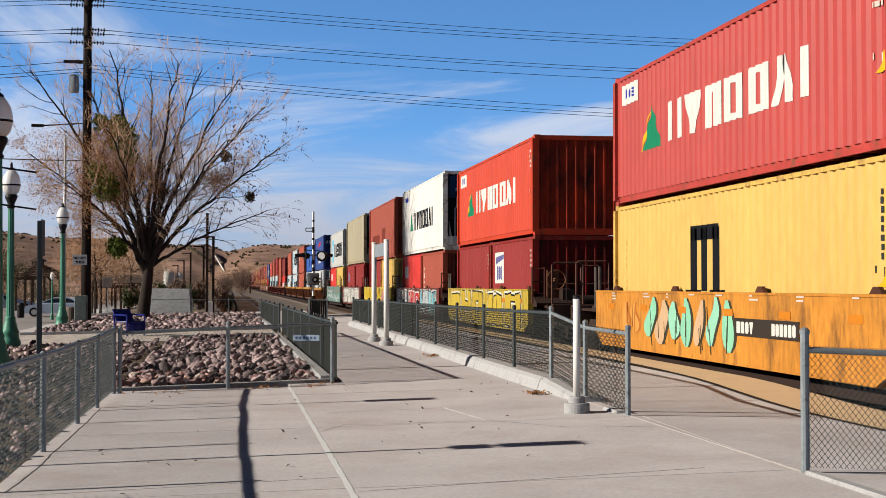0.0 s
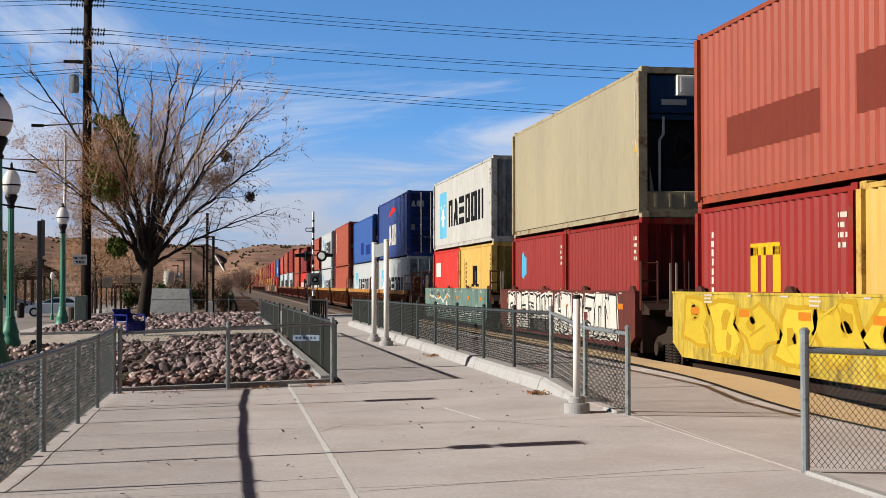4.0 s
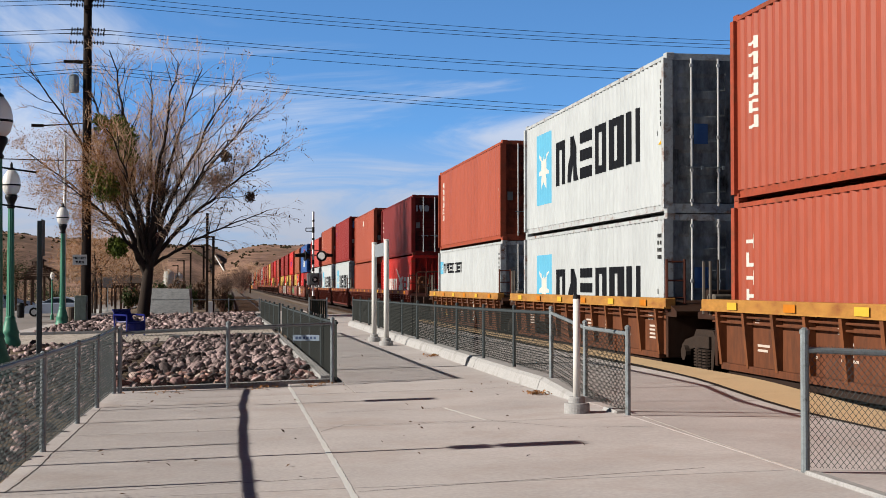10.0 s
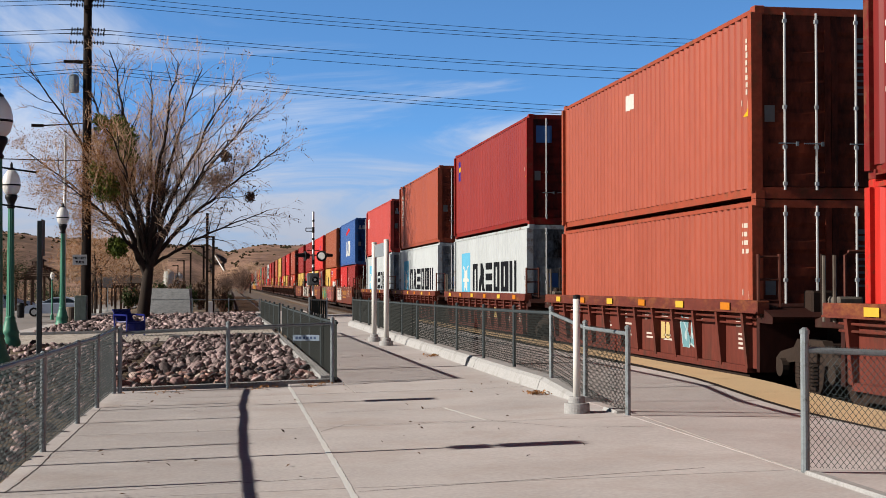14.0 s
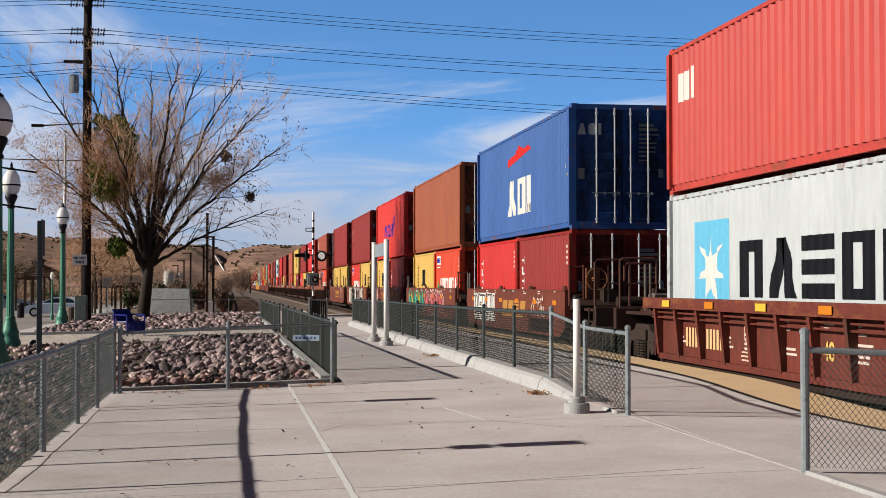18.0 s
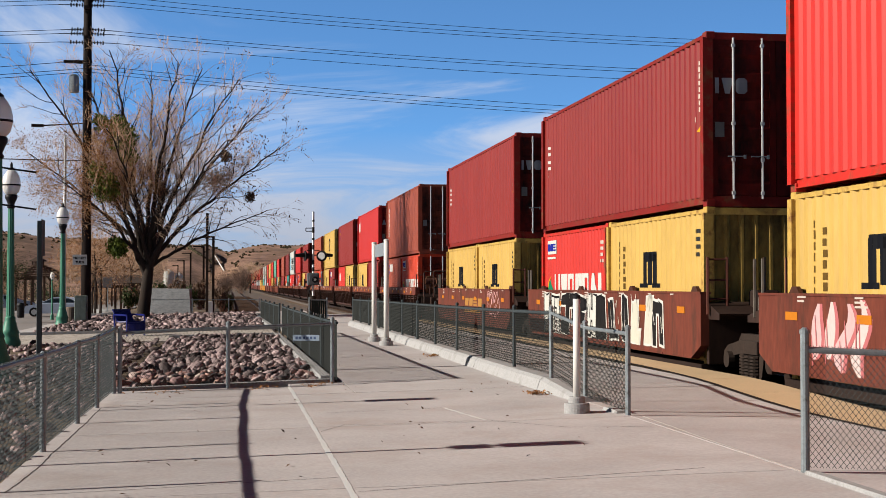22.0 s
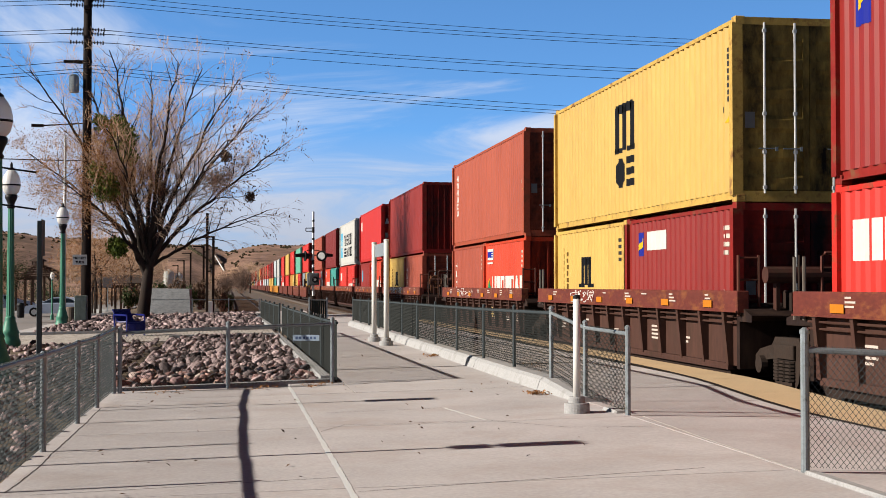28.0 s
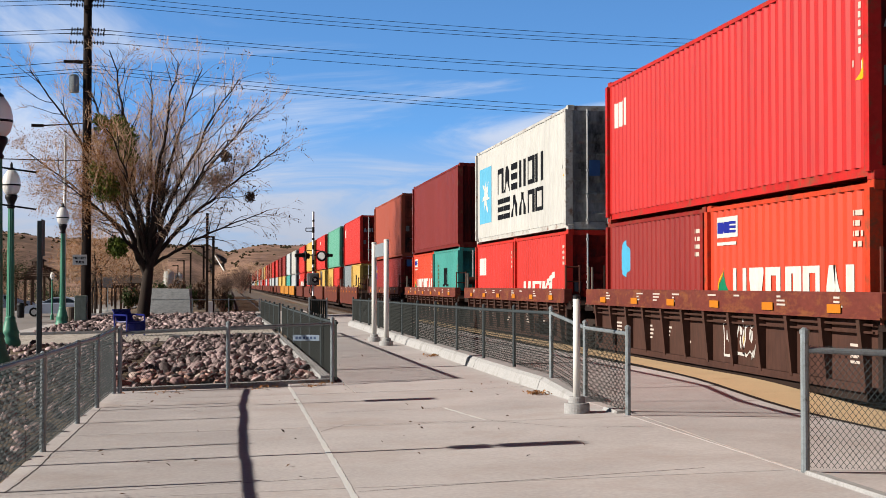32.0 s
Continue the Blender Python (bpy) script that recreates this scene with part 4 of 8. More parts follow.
        o += [("patch", [rect(1.4, 4.9, 0.75, 1.35), rect(6.0, 7.6, 0.85, 1.6)], lin(128, 60, 48))]
    elif logo == "shade_blue":
        o += [("patch", [rect(4.6, 6.6, 0.5, 1.2), rect(7.8, 10.4, 0.45, 1.0)], lin(38, 62, 140))]
    elif logo == "spot":
        o += [("sticker", [rect(5.2, 5.75, h - 0.75, h - 0.45)], WHITE_C)]
    elif logo == "drop_half":
        o += [("emblem", [[(0.9, 1.6), (1.2, 1.45), (1.5, 1.6), (1.5, 2.0), (1.2, 2.2), (0.9, 2.0)]], lin(90, 190, 230))]
    elif logo == "slant_half":
        o += [("lettering", blocks(0.9, 4.2, 0.95, 1.4, "hqh", 0.2) + [[(3.6, 1.2), (4.6, 1.5), (4.6, 1.65), (3.7, 1.4)]], WHITE_C)]
    elif logo == "m_yellow":
        o += [("lettering", [rect(2.3, 2.6, 1.2, 1.86), rect(2.8, 3.0, 1.2, 1.86), rect(3.2, 3.5, 1.2, 1.86), rect(2.3, 3.45, 1.74, 1.92)], YEL_C), ("stencil", stack(0.6, 1.0, 2.2, 8, 0.08), WHITE_C)]
    # registration marks at the near end: bars, and the yellow caution signs
    pale = lin(60, 60, 60) if logo.startswith(("star", "m_", "two", "tri_dark")) and logo not in ("m_yellow",) else lin(226, 214, 200)
    rq = random.Random(int(L * 10 + h * 100) + len(logo) * 3)
    if h > 2.7:
        reg = stack(L - 0.46, h - 1.3, h - 0.4, 8, 0.07)
    else:
        reg = []
        for k in range(4):
            a = L - 0.62
            for q in range(rq.choice((2, 3, 3))):
                w = rq.uniform(0.06, 0.13)
                reg.append(rect(a, a + w, h - 0.42 - 0.13 * k, h - 0.35 - 0.13 * k))
                a += w + 0.03
    reg += [rect(L - 0.6, L - 0.54, h - 1.45, h - 1.36), rect(L - 0.4, L - 0.36, h - 1.5, h - 1.38)]
    o.append(("registration", reg, pale))
    if L > 7:
        o.append(("caution_sign", [[(L - 0.5, h - 1.62), (L - 0.22, h - 1.62), (L - 0.26, h - 1.36)]], YEL_C))
    return o


KEEP = {}


def container(kind, colour, logo, end, s, z, near=True, seed=0):
    L, h = LENGTH[kind], HEIGHT[kind]
    me = container_meshes(kind)
    size = "short" if kind == "T" else "long"
    what = {"R": "refrigerated container with cooling unit"}.get(kind, "corrugated shipping container")
    where = "stacked on top" if z > 2 else "low in a well car"
    rr = random.Random(seed)
    c = tuple(min(1, v * f) for v, f in zip(C[colour][:3], [rr.uniform(0.94, 1.06)] * 3)) + (1.0,)
    ob = thing("shipping_container", pose(0, 0, 0), f"{NAMES[colour]} {size} {what} {where}", "shipping container", "containers on the train")
    moving(ob, s, z)
    part("side_wall", me["side"], PAINT, ob, colour=c)
    part("frame", me["frame"], EDGEPAINT, ob, colour=c)
    part("roof", me["roof"], PAINT, ob, colour=c)
    if end == "D":
        for d, rods in (("door_a", (0.6, 1.03) if logo == "eagle" else (0.47, 0.97)), ("door_b", (1.41, 1.83) if logo == "eagle" else (1.6, 2.1))):
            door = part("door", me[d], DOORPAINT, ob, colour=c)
            for x in (rods if near else ()):
                part("lock_rod", me["rod"], ZINC, door, at=(x, -0.004, 0))
                part("door_handle", me["handle"], GALV, door, at=(x - 0.1 if x in (rods[0],) else x - 0.2, -0.006, 0.82))
    elif end == "R":
        unit = part("cooling_unit", me["machinery"], BLACK, ob, "dark cooling machinery")
        part("housing", me["housing"], MARK, unit, "blue upper housing", colour=lin(44, 74, 112))
        part("fan_ring", me["fan"], STEEL, unit)
        part("pipe", me["pipe"], ZINC, unit)
        part("pipe", me["pipe2"], ZINC, unit)
        part("compressor", me["compressor"], STEEL, unit)
        part("grille", me["grille"], WHITE, unit, "white louvred grille box")
        part("caption_plate", me["caption"], MARK, unit, "pale caption plate", colour=lin(214, 214, 212))
        part("brace", me["brace"], PAINT, unit, colour=c)
        part("sill", me["rsill"], PAINT, unit, "pale lower sill", colour=c)
    else:
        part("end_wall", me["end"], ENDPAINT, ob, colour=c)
    part("end_wall", me["end2"], PAINT, ob, colour=c)
    if near:
        part("side_wall", me["side2"], PAINT, ob, colour=c)
        part("floor", me["floor"], WOOD, ob)
        for x in (0.0, 2.276):
            for y in (0.0, L - 0.178):
                for zz in (0.0, h - 0.118):
                    part("corner_casting", me["casting"], EDGEPAINT, ob, colour=c, at=(x, y, zz))
    for layer, (name, polys, col) in enumerate(decals(logo, L, h)):
        key = (name, logo, kind)
        if key not in KEEP:
            KEEP[key] = painted(polys, L, kind == "R", 0.004 + 0.0025 * layer).mesh(name)
        mk = part(name, KEEP[key], MARK, ob, colour=col)
        if name in ("registration", "stencil", "lettering", "plate_mark", "patch", "emblem", "emblem_star"):
            tagged(mk, kind="stuff")
    if end == "D" and near:
        key = ("door_stencil", kind)
        if key not in KEEP:
            o = M()
            rq = random.Random(17)
            for i in range(9):
                zz = h - 0.52 - 0.1 * i
                w = rq.uniform(0.2, 0.5)
                o.box(1.62, 0.0195, zz, 1.62 + w, 0.0215, zz + (0.07 if i < 2 else 0.035))
            o.box(0.16, 0.0195, 1.15, 0.32, 0.0215, 1.4).box(2.08, 0.0195, 1.2, 2.2, 0.0215, 1.4)
            KEEP[key] = o.mesh("door_stencil")
        tagged(part("door_stencil", KEEP[key], MARK, ob, colour=lin(150, 146, 142)), kind="stuff")
    if end == "D" and near and logo in ("upright3", "corner", "eagle", "flag", "star_high", "star_low", "star_two"):
        key = ("door_mark", logo)
        if key not in KEEP:
            o = M()
            if logo.startswith("star"):
                polys = [rect(0.52, 0.78, 1.25, 1.62)]
            elif logo == "flag":
                polys = [rect(0.2, 0.62, h - 0.75, h - 0.3)]
            else:
                polys = blocks(0.16, 0.72, h - 0.72, h - 0.46, "ivo" if logo == "upright3" else "aoi")
            for poly in polys:
                o.add([(u, 0.019, w) for u, w in poly], [tuple(range(len(poly)))])
            KEEP[key] = o.mesh("door_mark")
        part("door_mark", KEEP[key], MARK, ob, colour=lin(190, 190, 195) if logo in ("upright3", "corner", "eagle") else lin(90, 130, 190))
    return ob


# ---- well cars ----
CAR = {"flush_amber": lin(222, 148, 56), "flush_olive": lin(196, 170, 62), "flush_wine": lin(112, 52, 46), "flush_gold": lin(212, 184, 70), "flush_teal": lin(112, 142, 134),
       "flush_brown": lin(122, 61, 46), "rib_gold": lin(118, 70, 46), "rib_rust": lin(118, 56, 45), "band_brown": lin(86, 57, 48)}
EDGE = {"rib_gold": lin(198, 142, 70), "band_brown": lin(122, 58, 48)}
CARNAME = {"flush_amber": "amber-yellow", "flush_olive": "olive-yellow", "flush_wine": "wine-brown", "flush_gold": "yellow", "flush_teal": "grey-green", "flush_brown": "brown",
           "rib_gold": "rust-brown with a yellow sill", "rib_rust": "red-brown ribbed", "band_brown": "dark brown ribbed"}
carmesh = {}


def car_meshes(style):
    fam = style.split("_")[0] if style != "band_brown" else "band"
    if fam in carmesh:
        return carmesh[fam]
    o = {}
    X0, X1, Y0, Y1 = -0.28, 2.718, -0.5, 12.69
    for key, sx in (("near", X0), ("far", X1)):
        s = 1 if key == "near" else -1
        m = M()
        if fam == "flush":
            prof = [(Y0, 1.33), (Y1, 1.33), (Y1, 0.5), (Y1 - 0.5, 0.27), (Y0 + 0.5, 0.27), (Y0, 0.5)]
            a = [(sx, y, z) for y, z in prof]
            b = [(sx + s * 0.14, y, z) for y, z in prof]
            m.loft(a, b)
            m.box(min(sx - s * 0.012, sx + s * 0.18), Y0, 1.325, max(sx - s * 0.012, sx + s * 0.18), Y1, 1.36)
            m.box(min(sx - s * 0.01, sx), 1.5, 0.27, max(sx - s * 0.01, sx), 10.7, 0.3)
        else:
            top = 1.245 if fam == "rib" else 1.385
            m.add([(sx + s * 0.17, Y0, 0.24), (sx + s * 0.17, Y1, 0.24), (sx + s * 0.17, Y1, 1.08), (sx + s * 0.17, Y0, 1.08)], [(0, 1, 2, 3)])
            m.box(min(sx + s * 0.1, sx + s * 0.32), Y0 + 0.4, 0.17, max(sx + s * 0.1, sx + s * 0.32), Y1 - 0.4, 0.27)
        o[key] = m.mesh("side_panel")
        if fam != "flush":
            top = 1.245 if fam == "rib" else 1.385
            e = M().box(min(sx, sx + s * 0.2), Y0 - 0.25, 1.06, max(sx, sx + s * 0.2), Y1 + 0.25, top, 0.015)
            e.box(min(sx - s * 0.015, sx), Y0 - 0.25, 1.06, max(sx - s * 0.015, sx), Y1 + 0.25, 1.085)
            o["sill_" + key] = e.mesh("top_sill")
    rib = M().loft([(-0.27, -0.05, 1.06), (-0.11, -0.05, 1.06), (-0.11, -0.05, 0.24), (-0.19, -0.05, 0.24)], [(-0.27, 0.05, 1.06), (-0.11, 0.05, 1.06), (-0.11, 0.05, 0.24), (-0.19, 0.05, 0.24)])
    o["rib"] = rib.mesh("rib")
    fl = M().box(-0.1, 0.0, 0.05, 2.54, 12.19, LOW - 0.003)
    fl.box(0.9, -2.2, 0.62, 1.54, 0.0, 0.95, 0.02).box(0.9, 12.19, 0.62, 1.54, 14.4, 0.95, 0.02)
    o["floor"] = fl.mesh("well_floor")
    en = M()
    en.loft([(-0.14, -0.5, 0.2), (2.578, -0.5, 0.2), (2.578, -0.5, 0.92), (2.638, -1.15, 0.92), (2.638, -1.15, 1.02), (-0.2, -1.15, 1.02), (-0.2, -1.15, 0.92), (-0.14, -0.5, 0.92)],
            [(-0.14, -0.38, 0.2), (2.578, -0.38, 0.2), (2.578, -0.38, 0.92), (2.578, -0.38, 0.95), (2.578, -0.38, 1.2), (-0.14, -0.38, 1.2), (-0.14, -0.38, 0.95), (-0.14, -0.38, 0.92)])
    o["ends"] = en.mesh("end_platform")
    o["pipe"] = M().tube((-0.2, -0.4, 0), (-0.2, 12.6, 0), 0.017, 6).mesh("grab_pipe")
    o["reservoir"] = M().tube((0.15, -0.8, 1.62), (1.25, -0.8, 1.62), 0.13, 12).box(0.3, -0.86, 1.0, 0.36, -0.74, 1.52).box(1.0, -0.86, 1.0, 1.06, -0.74, 1.52).mesh("air_reservoir")
    h = M()
    for x in (-0.2, 0.12):
        h.tube((x, -0.62, 1.0), (x, -0.62, 1.92), 0.025, 6)
    for z in (1.25, 1.55, 1.88):
        h.tube((-0.2, -0.62, z), (0.12, -0.62, z), 0.018, 5)
    o["ladder"] = h.mesh("ladder")
    o["hoop"] = M().path([(1.0, -0.9, 1.0), (1.0, -0.9, 1.9), (1.05, -0.9, 1.95), (1.45, -0.9, 1.95), (1.5, -0.9, 1.9), (1.5, -0.9, 1.0)], 0.028, 6).mesh("rail_hoop")
    o["rod"] = M().tube((0, 0, 0), (0, 0, 0.9), 0.018).mesh("upright_rod")
    p = M()
    p.box(0, 0, 0, 0.4, 0.32, 0.38, 0.03)
    o["gear"] = p.mesh("valve_box")
    bw = M()
    for i in range(16):
        a, b = 2 * math.pi * i / 16, 2 * math.pi * (i + 1) / 16
        bw.tube((0.35 + 0.24 * math.cos(a), -0.95, 1.6 + 0.24 * math.sin(a)), (0.35 + 0.24 * math.cos(b), -0.95, 1.6 + 0.24 * math.sin(b)), 0.02, 5)
        if i % 4 == 0:
            bw.tube((0.35, -0.95, 1.6), (0.35 + 0.24 * math.cos(a), -0.95, 1.6 + 0.24 * math.sin(a)), 0.014, 4)
    bw.tube((0.35, -0.95, 1.6), (0.35, -0.6, 1.6), 0.05, 6).box(0.2, -0.62, 1.0, 0.5, -0.5, 1.85)
    o["wheelbrake"] = bw.mesh("brake_wheel")
    dk = M().box(0.0, -2.9, 0.9, 2.44, -1.15, 0.96).box(-0.22, -2.95, 0.6, 2.66, -2.8, 1.02, 0.02)
    dk.box(1.0, -3.4, 0.5, 1.44, -1.15, 0.9, 0.03)
    o["deck"] = dk.mesh("end_deck")
    hr = M()
    hr.path([(0, -2.85, 1.0), (0, -2.85, 1.95), (0.05, -2.85, 2.0), (0.7, -2.85, 2.0), (0.75, -2.85, 1.95), (0.75, -2.85, 1.0)], 0.024, 6).tube((0, -2.85, 1.5), (0.75, -2.85, 1.5), 0.018, 6)
    st = M().path([(-0.22, -2.85, 1.0), (-0.22, -2.85, 0.12), (-0.22, -2.45, 0.12), (-0.22, -2.45, 1.0)], 0.02, 5)
    st.tube((-0.22, -2.85, 0.4), (-0.22, -2.45, 0.4), 0.018, 5).tube((-0.22, -2.85, 0.7), (-0.22, -2.45, 0.7), 0.018, 5)
    o["stirrup"] = st.mesh("stirrup_ladder")
    o["handrail"] = hr.mesh("handrail")
    hose = M()
    prev = Vector((0.9, -2.9, 0.6))
    for k in range(1, 9):
        p = Vector((0.9 + 0.02 * k, -2.9 - 0.09 * k, 0.6 - 0.3 * math.sin(math.pi * k / 8)))
        hose.tube(prev, p, 0.03, 6)
        prev = p
    o["hose"] = hose.mesh("brake_hose")
    o["tank"] = M().tube((0.7, -1.35, 1.1), (1.8, -1.35, 1.1), 0.12, 12).mesh("air_tank")
    o["cabinet"] = M().box(-0.1, 12.85, 1.02, 0.25, 13.2, 1.32, 0.03).tube((-0.18, 13.1, 1.0), (-0.18, 13.1, 1.85), 0.025).tube((-0.18, 12.78, 1.0), (-0.18, 12.78, 1.85), 0.025).mesh("cabinet")
    o["plate"] = M().box(-0.006, 0, 0.02, 0.0, 0.4, 0.13).mesh("reflector")
    o["lug"] = M().loft([(0, -0.2, -0.02), (0, 0.2, -0.02), (0, 0.07, 0.09), (0, -0.07, 0.09)], [(0.06, -0.2, -0.02), (0.06, 0.2, -0.02), (0.06, 0.07, 0.09), (0.06, -0.07, 0.09)]).mesh("guide_lug")
    carmesh[fam] = o
    return o


def bogie_meshes():
    if "bogie" in carmesh:
        return carmesh["bogie"]
    o = {}
    pts = [(-1.18, 0.22), (-1.2, 0.42), (-1.02, 0.52), (-0.55, 0.6), (-0.42, 0.72), (0.42, 0.72), (0.55, 0.6), (1.02, 0.52), (1.2, 0.42), (1.18, 0.22), (0.95, 0.18), (0.86, 0.36), (0.5, 0.4),
           (0.42, 0.1), (0.3, -0.02), (-0.3, -0.02), (-0.42, 0.1), (-0.5, 0.4), (-0.86, 0.36), (-0.95, 0.18)]
    o["frame"] = M().loft([(0, y, z) for y, z in pts], [(0.14, y, z) for y, z in pts]).disc((-0.03, -0.88, 0.3), (1, 0, 0), 0.13, 0.1, 12).disc((-0.03, 0.88, 0.3), (1, 0, 0), 0.13, 0.1, 12)
    o["frame"].box(-0.05, -0.34, 0.42, 0.0, 0.34, 0.62, 0.01).box(-0.05, -0.3, 0.05, 0.0, 0.3, 0.1)
    o["frame"] = o["frame"].mesh("side_frame")
    sp = M()
    for y in (-0.22, 0.0, 0.22):
        for i in range(6):
            sp.disc((-0.05, y, 0.13 + i * 0.05), (0, 0, 1), 0.095, 0.028, 8)
    o["spring"] = sp.mesh("spring")
    w = M().tube((-0.06, 0, 0), (0.075, 0, 0), 0.42, 20).tube((0.075, 0, 0), (0.105, 0, 0), 0.455, 20).disc((-0.07, 0, 0), (1, 0, 0), 0.16, 0.06, 10)
    o["wheel"] = w.mesh("wheel")
    o["bolster"] = M().box(0.3, -0.2, 0.3, 2.1, 0.2, 0.66, 0.03).tube((0.3, -0.88, 0.27), (2.1, -0.88, 0.27), 0.08, 8).tube((0.3, 0.88, 0.27), (2.1, 0.88, 0.27), 0.08, 8).mesh("bolster")
    carmesh["bogie"] = o
    return o


def bogie(parent, y):
    me = bogie_meshes()
    b = part("bogie", me["bolster"], STEEL, parent, "grimy brown wheel truck", at=(0, y, 0))
    part("side_frame", me["frame"], DUSTY, b, at=(0.09, 0, 0))
    part("side_frame", me["frame"], STEEL, b, at=(2.21, 0, 0))
    tagged(part("spring", me["spring"], DUSTY, b, at=(0.12, 0, 0)), kind="stuff")
    for yy in (-0.88, 0.88):
        part("wheel", me["wheel"], STEEL, b, at=(0.464, yy, 0.27))
        part("wheel", me["wheel"], STEEL, b, at=Matrix.Translation((1.974, yy, 0.27)) @ Matrix.Rotation(math.pi, 4, "Z"))


def scrawl(seed, y0, y1, z0, z1, fills, line, n, halo=None):
    """Unreadable sprayed shapes on a car's side: rounded bodies with outlines and loose strokes."""
    rr = random.Random(seed)
    res = {}

    def put(col, pts, depth):
        o = res.setdefault(col, M())
        vs = [(-0.28 - depth, y, z) for y, z in pts]
        o.add(vs, [tuple(range(len(vs)))])

    def blob(cy, cz, w, h, k, sides=11, lean=0.0):
        pts = []
        for i in range(sides):
            a = 2 * math.pi * i / sides
            r = 1 + 0.28 * math.sin(k + 2.3 * i) + 0.15 * math.sin(3 * k + 5.1 * i)
            z = cz + max(-0.5, min(0.5, 0.56 * math.sin(a) * r)) * h
            pts.append((cy + 0.52 * math.cos(a) * r * w + lean * (z - cz), max(z0, min(z1, z))))
        return pts[::-1]

    w = (y1 - y0) / n
    for i in range(n):
        cy, cz = y0 + w * (i + 0.5), (z0 + z1) / 2 + rr.uniform(-0.06, 0.06)
        k, lean = rr.uniform(0, 6), rr.uniform(-0.25, 0.25)
        h = (z1 - z0) * rr.uniform(0.78, 1.0)
        if halo:
            put(halo, blob(cy, cz, w * 1.25, h * 1.12, k, lean=lean), 0.002)
        put(line, blob(cy, cz, w * 1.08, h, k, lean=lean), 0.0035)
        put(fills[i % len(fills)], blob(cy, cz, w * 0.86, h * 0.84, k, lean=lean), 0.005)
        for j in range(2):
            c2, z2 = cy + rr.uniform(-0.22, 0.22) * w, cz + rr.uniform(-0.2, 0.2) * h
            put(line, blob(c2, z2, w * rr.uniform(0.12, 0.3), h * rr.uniform(0.15, 0.42), rr.uniform(0, 6), 7, lean), 0.0065)
        a = Vector((cy - 0.5 * w, cz + rr.uniform(-0.3, 0.3) * h))
        for j in range(3):
            b = a + Vector((rr.uniform(0.15, 0.45) * w, rr.uniform(-0.5, 0.5) * h))
            b.y = max(z0 + 0.02, min(z1 - 0.02, b.y))
            d = (b - a).normalized()
            nrm = Vector((-d.y, d.x)) * 0.02
            put(line if j % 2 else fills[-1], [(p.x, max(z0, min(z1, p.y))) for p in (a + nrm, b + nrm, b - nrm, a - nrm)], 0.008)
            a = b
    return res


def wisps(seed, y0, y1, z0, z1, fills, line, n, halo=None):
    """Tall leaning leaf shapes, each shaded along one edge."""
    rr = random.Random(seed)
    res = {}

    def put(col, pts, depth):
        res.setdefault(col, M()).add([(-0.28 - depth, y, max(z0, min(z1, z))) for y, z in pts], [tuple(range(len(pts)))])

    w = (y1 - y0) / n
    for i in range(n):
        cy, low, high = y0 + w * (i + 0.5), z0 + rr.uniform(0, 0.2) * (z1 - z0), z1 - rr.uniform(0, 0.12) * (z1 - z0)
        lean, wide, bow = rr.uniform(-0.5, 0.15), w * rr.uniform(0.7, 1.1), rr.uniform(-0.14, 0.14)
        for col, grow, shift, depth in ((line, 1.15, -0.07, 0.002 + 0.0004 * i), (fills[i % len(fills)], 0.95, 0.0, 0.0035 + 0.0004 * i)):
            left, right = [], []
            for k in range(9):
                f = k / 8
                z = low + (high - low) * f
                half = 0.5 * wide * grow * (math.sin(math.pi * (0.06 + 0.9 * f ** 0.75)) * 0.85 + 0.1)
                c = cy + shift + lean * (f - 0.5) * (high - low) + bow * math.sin(2 * math.pi * f)
                left.append((c - half, z))
                right.append((c + half, z))
            put(col, left + right[::-1], depth)
        for k in range(2):
            c, z = cy + rr.uniform(-0.3, 0.3) * w, rr.uniform(z0, z0 + 0.4 * (z1 - z0))
            put(line, [(c, z), (c + 0.035, z), (c + 0.02 - 0.25 * lean, z + 0.4), (c - 0.25 * lean, z + 0.4)][::-1], 0.009)
    return res


def jagged(seed, y0, y1, z0, z1, fills, line, n, halo=None):
    """A jagged sprayed line along the panel with small smears hung from it."""
    rr = random.Random(seed)
    res = {}

    def put(col, pts, depth):
        res.setdefault(col, M()).add([(-0.28 - depth, y, max(z0, min(z1, z))) for y, z in pts], [tuple(range(len(pts)))])

    a = (y0, z0 + 0.5 * (z1 - z0))
    for i in range(n * 3):
        b = (y0 + (y1 - y0) * (i + 1) / (n * 3), rr.uniform(z0 + 0.1 * (z1 - z0), z0 + 0.75 * (z1 - z0)))
        t = rr.uniform(0.02, 0.045)
        put(line, [(a[0], a[1] - t), (b[0], b[1] - t), (b[0], b[1] + t), (a[0], a[1] + t)][::-1], 0.004 + 0.0001 * (i % 3))
        if rr.random() < 0.6:
            w, h = rr.uniform(0.12, 0.4), rr.uniform(0.08, 0.22)
            cz = b[1] + rr.choice((-1, 1)) * rr.uniform(0.05, 0.25)
            put(rr.choice(fills + [line]), [(b[0] - w, cz), (b[0] - 0.4 * w, cz - h), (b[0] + 0.6 * w, cz - 0.8 * h), (b[0] + w, cz + 0.3 * h), (b[0], cz + h)][::-1], 0.002 + 0.0001 * (i % 5))
        if rr.random() < 0.4:
            put(line, [(b[0], b[1] - 0.3), (b[0] + 0.03, b[1] - 0.3), (b[0] + 0.04, b[1]), (b[0], b[1])][::-1], 0.006)
        a = b
    return res


